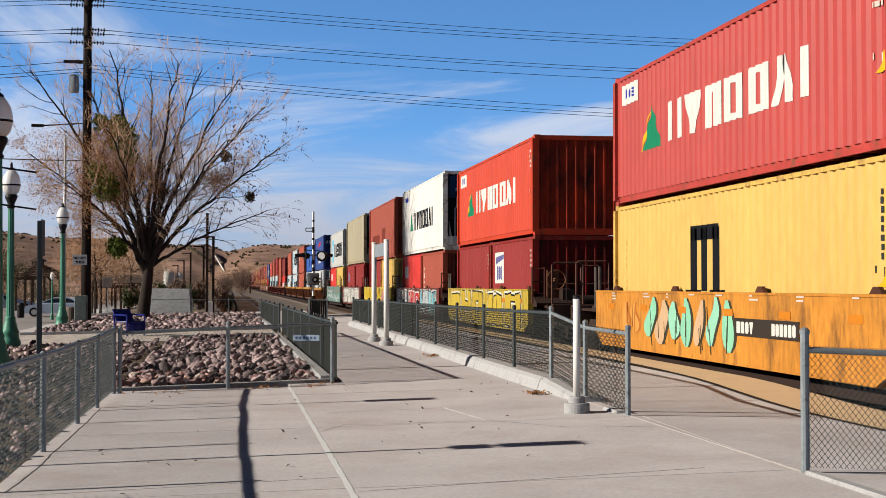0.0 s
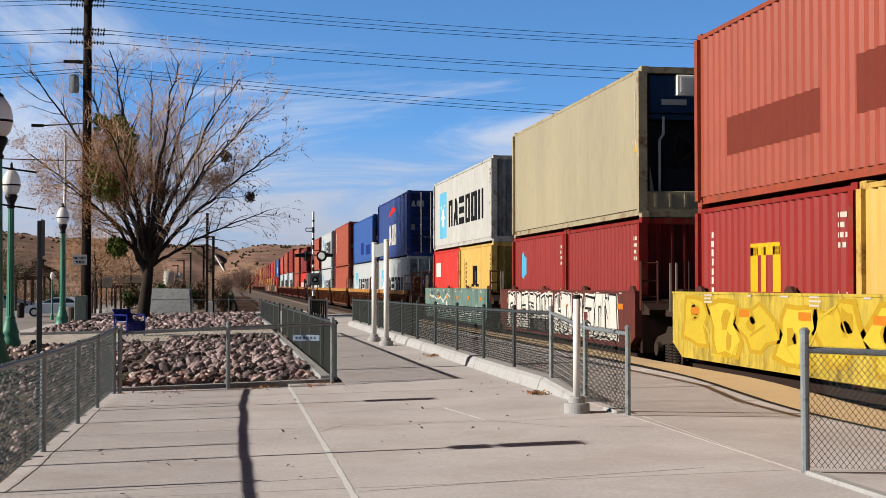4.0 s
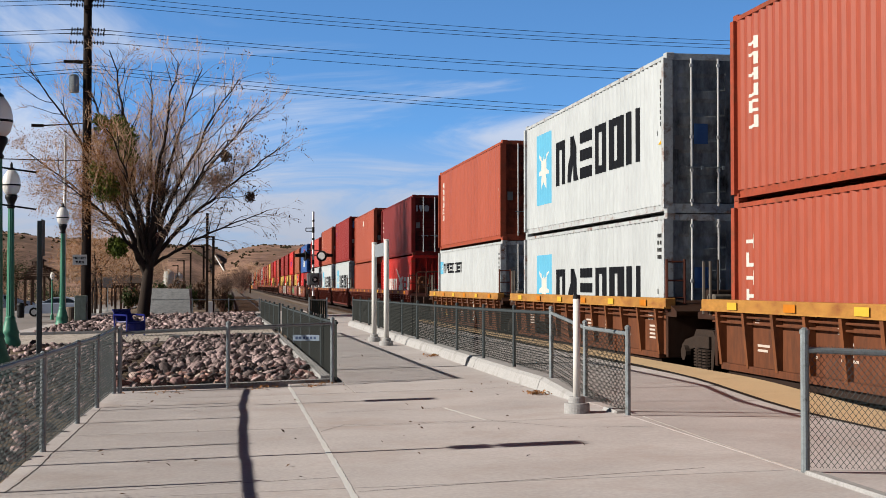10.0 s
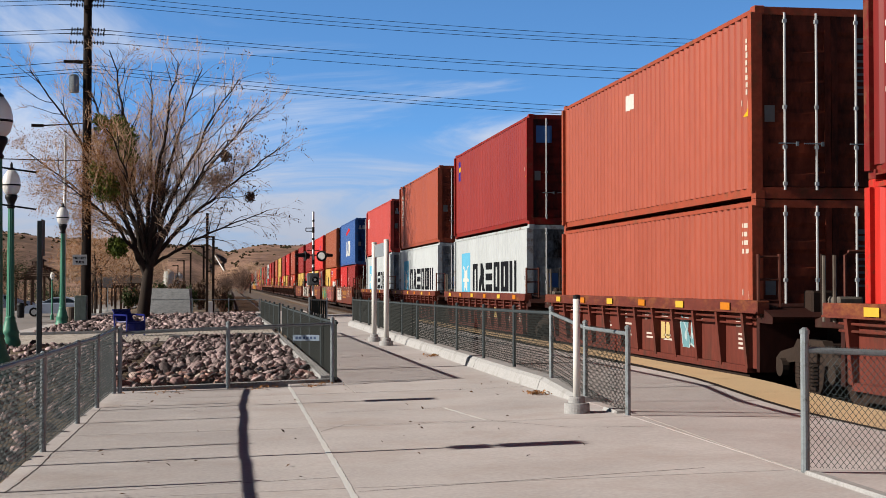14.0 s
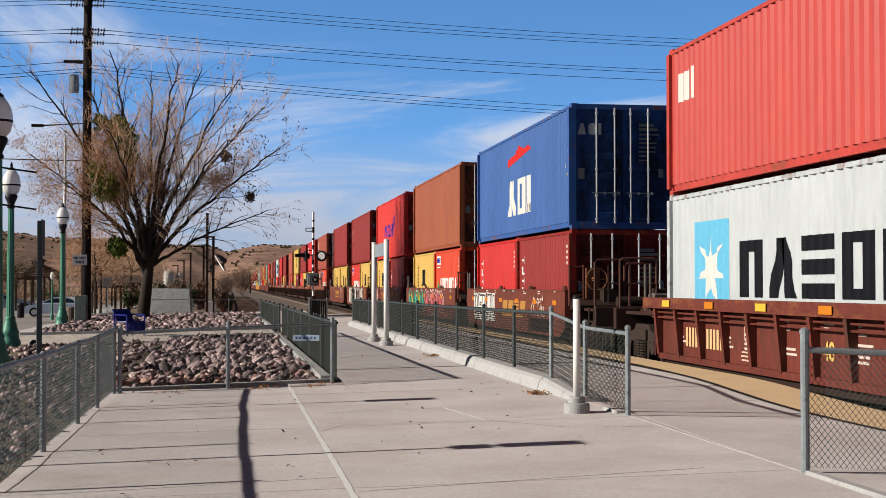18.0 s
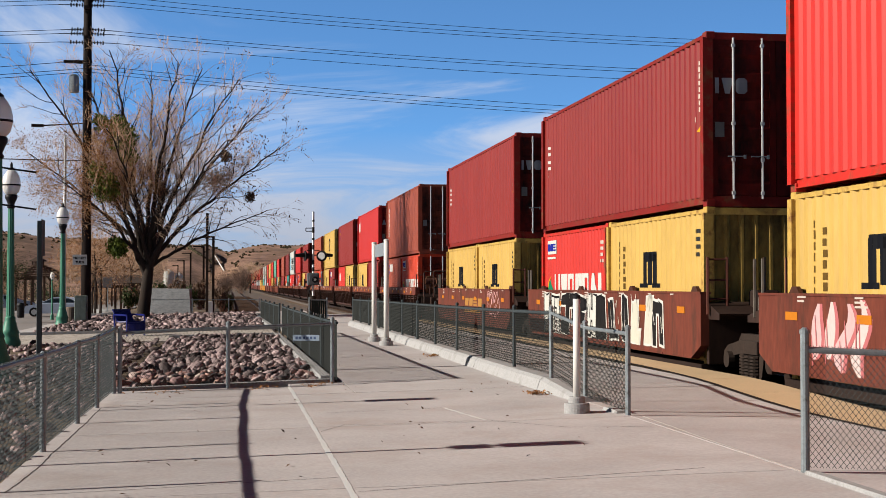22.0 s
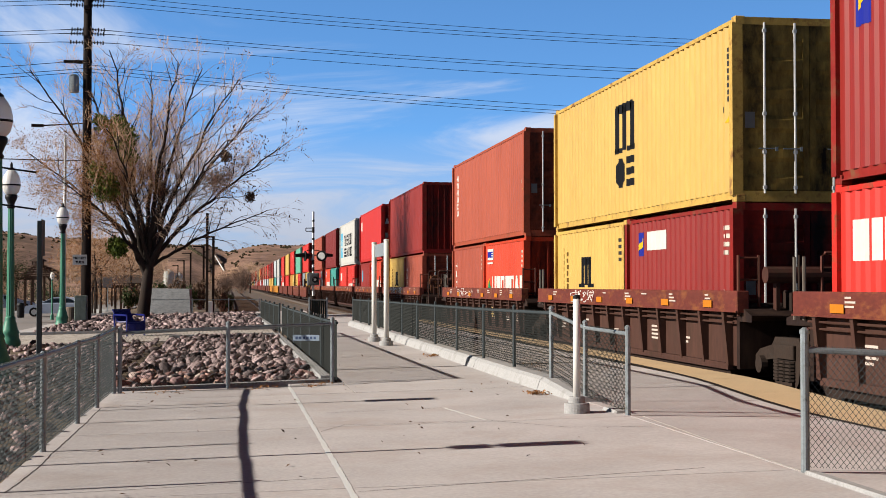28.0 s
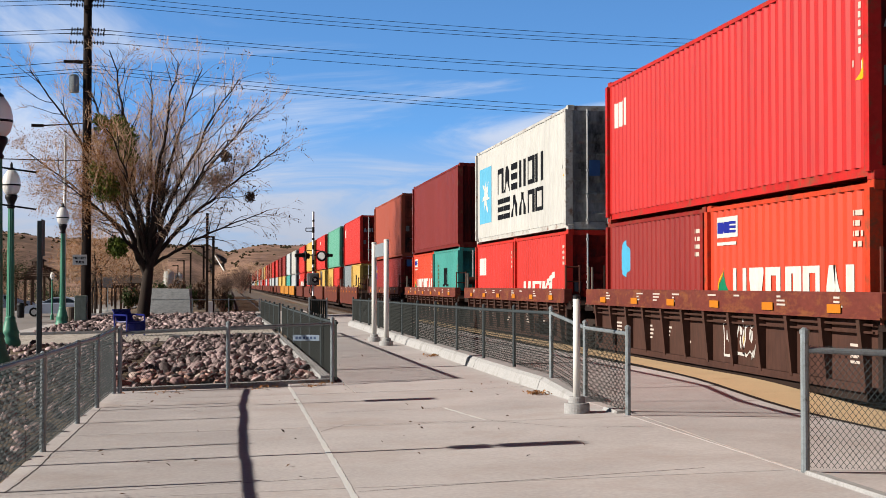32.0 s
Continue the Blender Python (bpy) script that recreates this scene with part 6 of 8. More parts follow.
def fence(name, label, posts, rail_r=0.022, post_r=0.03, mesh=True, slats=False, over=0.05, pitch=0.055, wobble=0.0, wire=0.0018, steel=GALV, weave=MESHWIRE, first=True):
    """Posts as (x, y, foot, top); a top rail, wire mesh between, or upright slats."""
    f = thing(name, pose(0, 0, 0), label, "fence")
    rr = random.Random(len(posts) * 7 + int(posts[0][1]))
    for i, (x, y, z0, z1) in enumerate(posts):
        if i == 0 and not first:
            continue
        pm = M().lathe([(post_r, z0 - 0.05), (post_r, z1), (post_r * 1.18, z1), (post_r * 1.18, z1 + 0.025), (post_r * 0.5, z1 + 0.045)], 10, x, y)
        part("post", pm, steel, f)
    for (xa, ya, z0, z1), (xb, yb, w0, w1) in zip(posts, posts[1:]):
        ra, rb = z1 - over, w1 - over
        k = max(1, int(math.hypot(xb - xa, yb - ya) / 0.45)) if wobble else 1
        rail = M()
        pts = [Vector((xa, ya, ra))]
        for i in range(1, k + 1):
            t = i / k
            off = rr.uniform(-wobble, wobble) if i < k else 0
            p = Vector((xa + (xb - xa) * t + off, ya + (yb - ya) * t, ra + (rb - ra) * t + off))
            pts.append(p)
        rail.path(pts, rail_r, 8)
        part("top_rail", rail, steel, f)
        if mesh:
            part("wire_mesh", chain_link((xa, ya), (xb, yb), z0 + 0.04, ra + 0.035, w0 + 0.04, rb + 0.035, pitch, wire), weave, f)
        if slats:
            o = M()
            d = Vector((xb - xa, yb - ya, 0))
            n = int(d.length / 0.085)
            d.normalize()
            nn = Vector((-d.y, d.x, 0)) * 0.006
            for i in range(n):
                s = (i + 0.5) * 0.085
                t = s / (n * 0.085)
                p = Vector((xa, ya, 0)) + d * s
                za, zb = z0 + 0.05 + (w0 - z0) * t, ra + (rb - ra) * t - rr.uniform(0, 0.012)
                e = d * 0.034
                o.loft([p - e - nn + Vector((0, 0, za)), p + e - nn + Vector((0, 0, za)), p + e + nn + Vector((0, 0, za)), p - e + nn + Vector((0, 0, za))],
                       [p - e - nn + Vector((0, 0, zb)), p + e - nn + Vector((0, 0, zb)), p + e + nn + Vector((0, 0, zb)), p - e + nn + Vector((0, 0, zb))])
            part("slat_panel", o, SLAT, f, "dark green-grey privacy slats")
    return f


def p3(x, y, foot, top):
    return (x, y, foot, top)


fence("chain_link_fence", "low galvanised chain-link fence beside the paving", [(-1.72, 8.2, -0.05, 0.87), (-1.69, 10.6, -0.04, 0.85), (-1.66, 13.13, -0.03, 0.83), (-1.63, 15.74, -0.03, 0.83), (-1.6, 17.7, -0.03, 0.82), (-1.58, 19.98, -0.03, 0.85)], wobble=0.0035, over=0.0, wire=0.0021, weave=DARKPOST)
fence("chain_link_fence", "galvanised chain-link fence in front of the stone bed", [(-1.5, 20.0, -0.03, 0.85), (-0.02, 20.3, 0.0, 0.91), (1.5, 20.84, 0.03, 0.95)])
fence("chain_link_fence", "dark chain-link fence beside the walkway", [(1.57, 20.87, 0.03, 0.96)] + [(1.57 - 0.0012 * (y - 21), y, 0.03, 0.94 - 0.0035 * (y - 21)) for y in (24.3, 27.7, 31.1, 34.5, 38.0)] + [(1.53, 41.4, 0.03, 0.88)], wire=0.0042, steel=DARKPOST, first=False)
fence("chain_link_fence", "dark chain-link fence beyond the gap", [(1.5, 43.2, 0.03, 0.88), (1.45, 47, 0.03, 0.87), (1.42, 51, 0.03, 0.86), (1.37, 55, 0.03, 0.86), (1.3, 59.3, 0.03, 0.85)], wire=0.0042, steel=DARKPOST)
ry = [14.58, 16.4, 18.2, 20.65, 23.2, 26.0, 28.8, 31.6]
rt = [1.0, 1.01, 1.15, 1.13, 1.11, 1.1, 1.09, 1.08]
rf = [0.08, 0.1, 0.25, 0.25, 0.25, 0.25, 0.25, 0.25]
fence("chain_link_fence", "galvanised chain-link fence end on the platform kerb", [(4.2, y, f, t) for y, f, t in list(zip(ry, rf, rt))[:3]], wire=0.0027)
fence("chain_link_fence", "grey chain-link fence on a concrete kerb along the platform", [(4.2, y, f, t) for y, f, t in list(zip(ry, rf, rt))[2:]], wire=0.003, post_r=0.027, steel=DARKPOST, first=False)
fence("chain_link_fence", "dark chain-link fence on the kerb along the platform", [(4.2, y, 0.25, 1.08 - 0.004 * (y - 31.6)) for y in (31.6, 34.4, 37.2, 40.0, 42.8, 45.6, 48.4)], wire=0.0042, steel=DARKPOST)
fence("chain_link_fence", "galvanised chain-link fence at the platform ramp", [(4.22, 9.95, 0.08, 1.11), (6.3, 9.62, 0.0, 1.02)], over=0.12, post_r=0.033, rail_r=0.024, pitch=0.046, wire=0.0027, weave=DARKPOST)
fence("rail_fence", "dark pipe rail fence beyond the stone bed", [(-4.6, 77.6, -0.05, 0.72), (-2.0, 77.6, -0.05, 0.72), (-0.05, 77.6, -0.03, 0.72), (1.6, 77.6, 0, 0.72)], mesh=False)
fence("slatted_fence", "short dark slatted screen at the walkway's end", [(2.9, 52, 0.06, 0.98), (3.55, 52.2, 0.07, 0.96)], slats=True, mesh=False)

plate = thing("sign_plate", pose(1.1, 20.58, 0.7, 0, 0, -20), "small pale blue plate wired to the fence", "sign")
part("panel", M().box(-0.2, -0.004, -0.04, 0.2, 0.004, 0.045), MARK, plate, colour=lin(186, 204, 226))
bars = M()
for i in range(6):
    bars.box(-0.16 + 0.055 * i, -0.007, -0.015, -0.125 + 0.055 * i, -0.004, 0.02)
part("writing", bars, MARK, plate, colour=lin(90, 110, 150))

# kerb under the platform fence, in lengths
kerb = thing("platform_kerb", pose(0, 0, 0), "weathered concrete kerb in lengths with open joints", "kerb", kind="structure")
ks = [16.3, 18.3, 23.25, 27.6, 29.9, 33.8, 38.2, 43.0, 48.6]
for a, b in zip(ks, ks[1:]):
    ta, tb = (0.06 if a < 17 else 0.17), 0.17
    m = M()
    ends = []
    for y, t in ((a + 0.012, ta), (b - 0.012, tb)):
        g = gz(4.1, y)
        ends.append([(4.0, y, g - 0.06), (4.42, y, g - 0.06), (4.42, y, g + t - 0.02), (4.38, y, g + t), (4.12, y, g + t), (4.07, y, g + t - 0.04)])
    m.loft(ends[0], ends[1])
    part("kerb_stone", m, KERB, kerb)
part("kerb_stone", M().loft([(4.1, 14.75, 0.0), (4.34, 14.75, 0.0), (4.3, 14.8, 0.11), (4.14, 14.8, 0.11)], [(4.06, 15.3, 0.0), (4.36, 15.3, 0.0), (4.32, 15.25, 0.12), (4.12, 15.25, 0.12)]), KERB, kerb)

part("kerb_stone", M().box(4.17, 7.2, 0.02, 4.26, 9.85, 0.112, 0.012), KERB, kerb)

# ---- posts and signs on the walkway ----
def footed_post(x, y, h, r, base_r, label, cap):
    t = thing("white_post", pose(x, y, gz(x, y)), label, "post")
    part("footing", M().lathe([(base_r, -0.03), (base_r, 0.095), (base_r * 0.95, 0.108), (base_r * 0.66, 0.11), (base_r * 0.66, 0.165), (base_r * 0.6, 0.178), (r, 0.18)], 28), KERB, t, smooth=False)
    part("tube", M().lathe([(r, 0.16), (r, h)], 20), WHITE, t, smooth=True)
    part("cap", M().lathe([(r * 1.06, h - 0.025), (r * 1.06, h + 0.01), (r * 0.4, h + 0.02)], 16), BLACK if cap else WHITE, t)
    return t


footed_post(3.75, 15.02, 1.27, 0.04, 0.14, "white steel post with a black cap on a round footing", True)
footed_post(3.53, 34.7, 2.44, 0.062, 0.16, "tall white sign post on a round footing", False)
footed_post(3.58, 32.4, 2.44, 0.062, 0.16, "tall white sign post on a round footing", False)
board = thing("sign_board", pose(3.56, 33.5, 2.3), "narrow grey sign board between two white posts", "sign")
part("panel", M().box(-0.02, -1.05, -0.15, 0.02, 1.1, 0.16, 0.01), MARK, board, colour=lin(150, 158, 166))


def signpost(x, y, h, panels, label):
    t = thing("sign_post", pose(x, y, gz(x, y)), label, "sign")
    part("post", M().box(-0.03, -0.03, -0.1, 0.03, 0.03, h, 0.006), DARKPOST, t)
    for z0, z1 in panels:
        part("panel", M().box(0.032, -0.15, z0, 0.04, 0.15, z1), DARKPOST, t, "back of a metal sign")


signpost(-2.235, 17.27, 2.28, [(1.86, 2.29)], "dark steel sign post seen edge-on behind the fence")
signpost(-2.25, 12.1, 2.6, [(2.0, 2.18), (2.21, 2.58)], "dark steel sign post with two panels behind the fence")


def street_lantern(x, y, arms):
    z = gz(x, y)
    t = thing("street_lamp", pose(x, y, z), "green cast-iron street lamp with an acorn globe", "street lamp", "green street lamps")
    part("pedestal", M().lathe([(0.27, -0.1), (0.27, 0.12), (0.24, 0.16), (0.22, 0.3), (0.24, 0.34), (0.2, 0.42), (0.15, 0.62), (0.13, 0.68), (0.14, 0.72), (0.1, 0.78)], 16), LAMPGREEN, t, smooth=True)
    fl = M()
    n = 24
    prof = []
    for zz, r in ((0.76, 0.098), (3.6, 0.07)):
        prof.append([((r + (0.008 if i % 2 else 0)) * math.cos(2 * math.pi * i / n), (r + (0.008 if i % 2 else 0)) * math.sin(2 * math.pi * i / n), zz) for i in range(n)])
    part("shaft", fl.loft(prof[0], prof[1]), LAMPGREEN, t, "fluted green shaft")
    part("collar", M().lathe([(0.07, 3.58), (0.11, 3.62), (0.08, 3.68), (0.12, 3.78), (0.16, 3.86), (0.16, 3.93), (0.12, 3.96)], 16), BLACK, t, smooth=True)
    part("globe", M().lathe([(0.12, 3.94), (0.2, 4.03), (0.235, 4.16), (0.24, 4.27), (0.21, 4.42), (0.14, 4.54), (0.09, 4.6)], 20), GLOBE, t, "frosted acorn globe", smooth=True)
    part("globe_band", M().lathe([(0.243, 4.18), (0.247, 4.2), (0.243, 4.22)], 20), BLACK, t)
    part("finial", M().lathe([(0.1, 4.59), (0.09, 4.63), (0.035, 4.67), (0.04, 4.72), (0.015, 4.8)], 12), BLACK, t, smooth=True)
    for zz in arms:
        part("banner_arm", M().tube((0.06, 0, zz), (0.62, -0.05, zz - 0.08), 0.015, 6), BLACK, t)
    return t


street_lantern(-3.73, 23.6, (2.85, 3.45))
street_lantern(-5.67, 38.14, ())
street_lantern(-6.39, 56.0, ())

# ---- dry leaves blown together on the paving ----
lr = np.random.RandomState(21)
for x, y, w, n in ((3.86, 17.6, 0.22, 120), (3.9, 27.2, 0.3, 110), (1.2, 20.35, 0.5, 60), (-0.9, 19.85, 0.7, 60), (0.4, 20.1, 0.5, 60)):
    o = M()
    for k in range(n):
        px, py = x + lr.normal(0, 0.5) * w * 0.6, y + lr.normal(0, 0.5) * w
        c = Vector((px, py, gz(px, py) + 0.012 + 0.03 * lr.rand()))
        m = Euler((lr.normal(0, 0.5), lr.normal(0, 0.5), lr.uniform(0, 6.3))).to_matrix()
        s = lr.uniform(0.012, 0.03)
        o.add([c + m @ Vector(v) for v in ((-s, 0, 0), (0, -0.5 * s, 0.15 * s), (s, 0, 0), (0, 0.5 * s, 0.15 * s))], [(0, 1, 2, 3)])
    tagged(part("leaf_litter", o, DRYLEAF, None, "dry brown leaves blown together on the paving"), category="leaves", kind="stuff")
stray = M()
for k in range(70):
    px, py = lr.uniform(-1.4, 4.0), lr.uniform(9.5, 20) if k < 55 else lr.uniform(20, 40)
    if py > 20:
        px = lr.uniform(1.9, 3.9)
    c = Vector((px, py, gz(px, py) + 0.012))
    m = Euler((lr.normal(0, 0.4), lr.normal(0, 0.4), lr.uniform(0, 6.3))).to_matrix()
    s = lr.uniform(0.01, 0.032)
    stray.add([c + m @ Vector(v) for v in ((-s, 0, 0), (0, -0.5 * s, 0.2 * s), (s, 0, 0), (0, 0.5 * s, 0.2 * s))], [(0, 1, 2, 3)])
tagged(part("leaf_litter", stray, DRYBUSH, None, "stray dead leaves and specks on the paving"), category="leaves", kind="stuff")

# ---- crossing signal ----
sg = thing("crossing_signal", pose(4.13, 70.8, gz(4.13, 70)) @ Matrix.Scale(1.06, 4), "railway crossing signal mast with two hooded lights", "signal")
part("mast", M().lathe([(0.2, 0.0), (0.2, 0.04), (0.09, 0.06), (0.056, 0.2), (0.056, 4.75), (0.03, 4.8)], 12), ZINC, sg, smooth=True)
part("base_skirt", M().lathe([(0.3, 0.0), (0.28, 0.2), (0.12, 0.75), (0.08, 0.8)], 10), STEEL, sg)
box = part("control_box", M().box(-0.3, -0.2, 1.3, 0.28, 0.2, 1.88, 0.06), CARPAINT, sg, "grey metal control box", colour=lin(118, 122, 126))
part("box_door", M().box(-0.2, -0.225, 1.37, 0.2, -0.2, 1.8, 0.01), CARPAINT, box, colour=lin(138, 142, 146))
part("gear_cover", M().disc((0.08, -0.24, 1.56), (0, 1, 0), 0.15, 0.06, 18), BLACK, box)
part("gear_hub", M().disc((0.08, -0.28, 1.56), (0, 1, 0), 0.06, 0.05, 12), ZINC, box)
part("crank_arm", M().box(0.36, -0.08, 1.25, 0.43, 0.08, 1.95, 0.02).tube((0.25, 0, 1.6), (0.4, 0, 1.6), 0.05, 8), ZINC, sg)
part("crank_arm", M().box(-0.44, -0.08, 1.2, -0.36, 0.08, 1.6, 0.02).tube((-0.4, 0, 1.45), (-0.25, 0, 1.45), 0.05, 8), STEEL, sg)
part("conduit", M().path([(-0.12, -0.1, 1.3), (-0.2, -0.12, 1.0), (-0.06, -0.1, 0.75), (-0.04, -0.08, 0.3)], 0.022, 6), BLACK, sg)
part("crossarm", M().tube((-0.5, 0, 2.72), (0.5, 0, 2.72), 0.028).tube((-0.3, 0, 2.95), (0.3, 0, 2.95), 0.02), STEEL, sg)
head = part("light_head", M().disc((-0.38, 0, 2.68), (1, 0.25, 0), 0.24, 0.05, 20).disc((-0.3, 0, 2.68), (1, 0.25, 0), 0.13, 0.22, 14), BLACK, sg)
part("hood", M().tube((-0.42, 0, 2.72), (-0.86, -0.1, 2.7), 0.11, 10, 0.075), BLACK, head)
head = part("light_head", M().disc((0.4, -0.05, 2.68), (0.45, 1, 0), 0.26, 0.05, 22), BLACK, sg)
part("lens", M().disc((0.39, -0.1, 2.68), (0.45, 1, 0), 0.17, 0.06, 18), ZINC, head, "pale lens on a black disc")
part("hood", M().tube((0.5, 0.02, 2.74), (0.92, 0.1, 2.71), 0.1, 10, 0.07), BLACK, head)
part("bracket", M().tube((-0.35, 0, 4.0), (0, 0, 4.0), 0.02).tube((-0.35, 0, 3.85), (0, 0, 3.85), 0.02).tube((-0.35, 0, 3.85), (-0.35, 0, 4.0), 0.02), STEEL, sg)
for z0, z1 in ((1.95, 2.15), (2.3, 2.5), (2.98, 3.2), (3.42, 3.55), (3.78, 4.05), (4.3, 4.4)):
    part("band", M().lathe([(0.06, z0), (0.06, z1)], 12), BLACK, sg)

# ---- utility pole and wires ----
UP = Vector((-6.14, 62.5, -0.12))
up_ = thing("utility_pole", pose(*UP), "tall dark creosoted timber utility pole with insulators", "utility pole")
part("pole", M().lathe([(0.22, -0.3), (0.21, 2), (0.19, 9), (0.16, 17.0)], 14), POLEWOOD, up_, smooth=True)
levels = [(14.25, 0.25), (13.95, 0.0), (13.7, -0.2), (12.72, 0.2), (12.5, 0.0), (12.08, -0.2)]
for z, dy in levels:
    for s in (-1, 1):
        ins = M()
        ins.tube((s * 0.15, dy, z), (s * 1.2, dy * 1.6, z - 0.03), 0.018, 5)
        for k in range(5):
            x = s * (0.2 + 0.12 * k)
            ins.disc((x, dy * (1 + 0.4 * abs(x)), z - 0.01), (1, 0, 0), 0.09 if k % 2 == 0 else 0.06, 0.05, 8)
        part("insulator", ins, BLACK, up_)
part("crossarm", M().box(-0.1, -0.6, 13.5, 0.1, 0.6, 13.62).box(-0.1, -0.6, 12.2, 0.1, 0.6, 12.32), POLEWOOD, up_)
part("crossarm", M().box(-1.0, -0.08, 11.2, 0.2, 0.08, 11.32), POLEWOOD, up_)
part("transformer", M().lathe([(0.0, 9.9), (0.2, 9.9), (0.22, 10.0), (0.22, 10.6), (0.1, 10.7)], 12, -0.55, -0.1), GALV, up_)
part("lamp_arm", M().tube((0, 0, 8.6), (-1.8, -0.2, 8.45), 0.03).box(-2.3, -0.3, 8.38, -1.8, -0.1, 8.5), STEEL, up_)

sig = thing("sign", pose(-6.35, 61.9, 2.55), "small white traffic sign with black capitals on the pole", "sign")
part("panel", M().box(-0.3, -0.01, -0.22, 0.3, 0.01, 0.22), MARK, sig, colour=lin(214, 218, 220))
words("NO LEFT", 0.135, pose(0, -0.013, 0.03, 90), MARK, sig, BLACK_C)
words("TURN", 0.135, pose(0, -0.013, -0.15, 90), MARK, sig, BLACK_C)
cab = thing("utility_cabinet", pose(-6.15, 60.6, -0.12), "grey-green metal utility cabinet by the pole", "cabinet")
part("body", M().box(-0.25, -0.2, 0.0, 0.25, 0.2, 1.15, 0.02), CARPAINT, cab, colour=lin(132, 146, 138))
part("door", M().box(-0.21, -0.215, 0.1, 0.21, -0.2, 1.05), CARPAINT, cab, colour=lin(138, 152, 144))
lp = thing("light_pole", pose(-7.0, 62.0, -0.14), "slim pale steel pole beside the utility pole", "pole")
part("pole", M().lathe([(0.07, 0), (0.05, 8.0)], 10), ZINC, lp, smooth=True)


def cable(name, a, b, sag, r, label):
    o = M()
    a, b = Vector(a), Vector(b)
    o.path([a.lerp(b, i / 40) - Vector((0, 0, 4 * sag * i / 40 * (1 - i / 40))) for i in range(41)], r, 4)
    return tagged(part(name, o, BLACK, None, label), category="power line")


for z, dy in levels:
    zz = UP.z + z - 0.03
    cable("power_line", (UP.x + 1.2, UP.y + dy * 1.6, zz), (56, 65.4 + dy * 3, zz + 0.25), 1.05, 0.0115, "black overhead power line")
    cable("power_line", (UP.x - 1.2, UP.y + dy * 1.6, zz), (-66, 62 + dy * 3, zz + 0.6), 1.1, 0.0115, "black overhead power line")
for z, dx in ((11.2, -0.9), (10.95, 0.0), (10.8, 0.0)):
    cable("power_line", (UP.x + dx, UP.y - 0.25, UP.z + z), (56, 65.4, UP.z + z - 0.4), 1.3, 0.011, "thin black overhead cable")
    cable("power_line", (UP.x + dx, UP.y - 0.25, UP.z + z), (-66, 60, UP.z + z - 2.5), 1.0, 0.013, "thin black overhead cable")
cable("power_line", (UP.x, UP.y, 6.85), (-40, 50, 9.0), 0.8, 0.02, "slack black service cable")

# ---- the leafless tree ----
def crown_tree(seed, base, centre, radii, count, fork, step_len=0.42, kill=0.62, reach=3.2, twigs=4, tip_r=0.008):
    """Grows limbs towards points spread through the crown; returns the wood, the twigs and the tips."""
    rs = np.random.RandomState(seed)
    att = []
    while len(att) < count:
        p = rs.uniform(-1, 1, 3)
        q = np.dot(p, p)
        if q < 1 and (q > 0.12 or rs.rand() < 0.4):
            lump = noise.noise(Vector(p) * 2.2 + Vector((seed, 0, 0)))
            if q < 0.82 + 0.5 * lump:
                w = centre + p * radii
                if w[2] > fork + 0.9 + 0.1 * np.hypot(w[0], w[1]):
                    att.append(w)
    att = np.array(att)
    nodes, par = [np.array([0.0, 0.0, 0.0])], [-1]
    h = 0.0
    while h < fork:
        h += step_len
        nodes.append(np.array([0.03 * math.sin(h * 2), 0.02 * h, h]))
        par.append(len(nodes) - 2)
    for it in range(70):
        P = np.array(nodes[2:])
        d = att[:, None, :] - P[None, :, :]
        dist = np.sqrt((d * d).sum(2))
        near = dist.argmin(1)
        dm = dist[np.arange(len(att)), near]
        ok = dm < (reach if it > 8 else 9)
        grow = {}
        for i in np.nonzero(ok)[0]:
            v = att[i] - P[near[i]]
            grow.setdefault(near[i], []).append(v / np.linalg.norm(v))
        added = 0
        for k, vs in grow.items():
            v = np.sum(vs, 0)
            l = np.linalg.norm(v)
            if l < 0.05:
                continue
            v = v / l + rs.normal(0, 0.1, 3) + np.array([0, 0, 0.3])
            v /= np.linalg.norm(v)
            nodes.append(P[k] + v * step_len)
            par.append(k + 2)
            added += 1
        P2 = np.array(nodes[-added:]) if added else None
        if P2 is None:
            break
        dd = np.sqrt(((att[:, None, :] - P2[None]) ** 2).sum(2)).min(1)
        att = att[dd > kill]
        if not len(att) or len(nodes) > 9000:
            break
    n = len(nodes)
    kids = [0] * n
    rad = np.zeros(n)
    for i in range(n - 1, 0, -1):
        if kids[i] == 0:
            rad[i] = tip_r ** 2.25
        kids[par[i]] += 1
        rad[par[i]] += rad[i]
    rad = rad ** (1 / 2.25)
    wood, fine = M(), M()
    tips = []
    for i in range(1, n):
        p, q = Vector(nodes[par[i]]), Vector(nodes[i])
        k = 9 if rad[i] > 0.1 else (6 if rad[i] > 0.035 else 4)
        (wood if rad[i] > 0.018 else fine).tube(p, q, rad[par[i]] if par[i] else rad[i] * 1.3, k, rad[i], caps=False)
        if kids[i] == 0 or (rad[i] < 0.03 and rs.rand() < 0.65):
            for j in range(twigs):
                d = (q - p).normalized() * 0.8 + Vector(rs.normal(0, 0.55, 3)) + Vector((0, 0, 0.18))
                a, l = q, rs.uniform(0.25, 0.55)
                for s in range(3):
                    b = a + d.normalized() * l
                    fine.tube(a, b, 0.0048, 3, 0.0034, caps=False)
                    a = b
                    d += Vector(rs.normal(0, 0.4, 3))
                tips.append(a)
    return wood, fine, tips, rad[1]


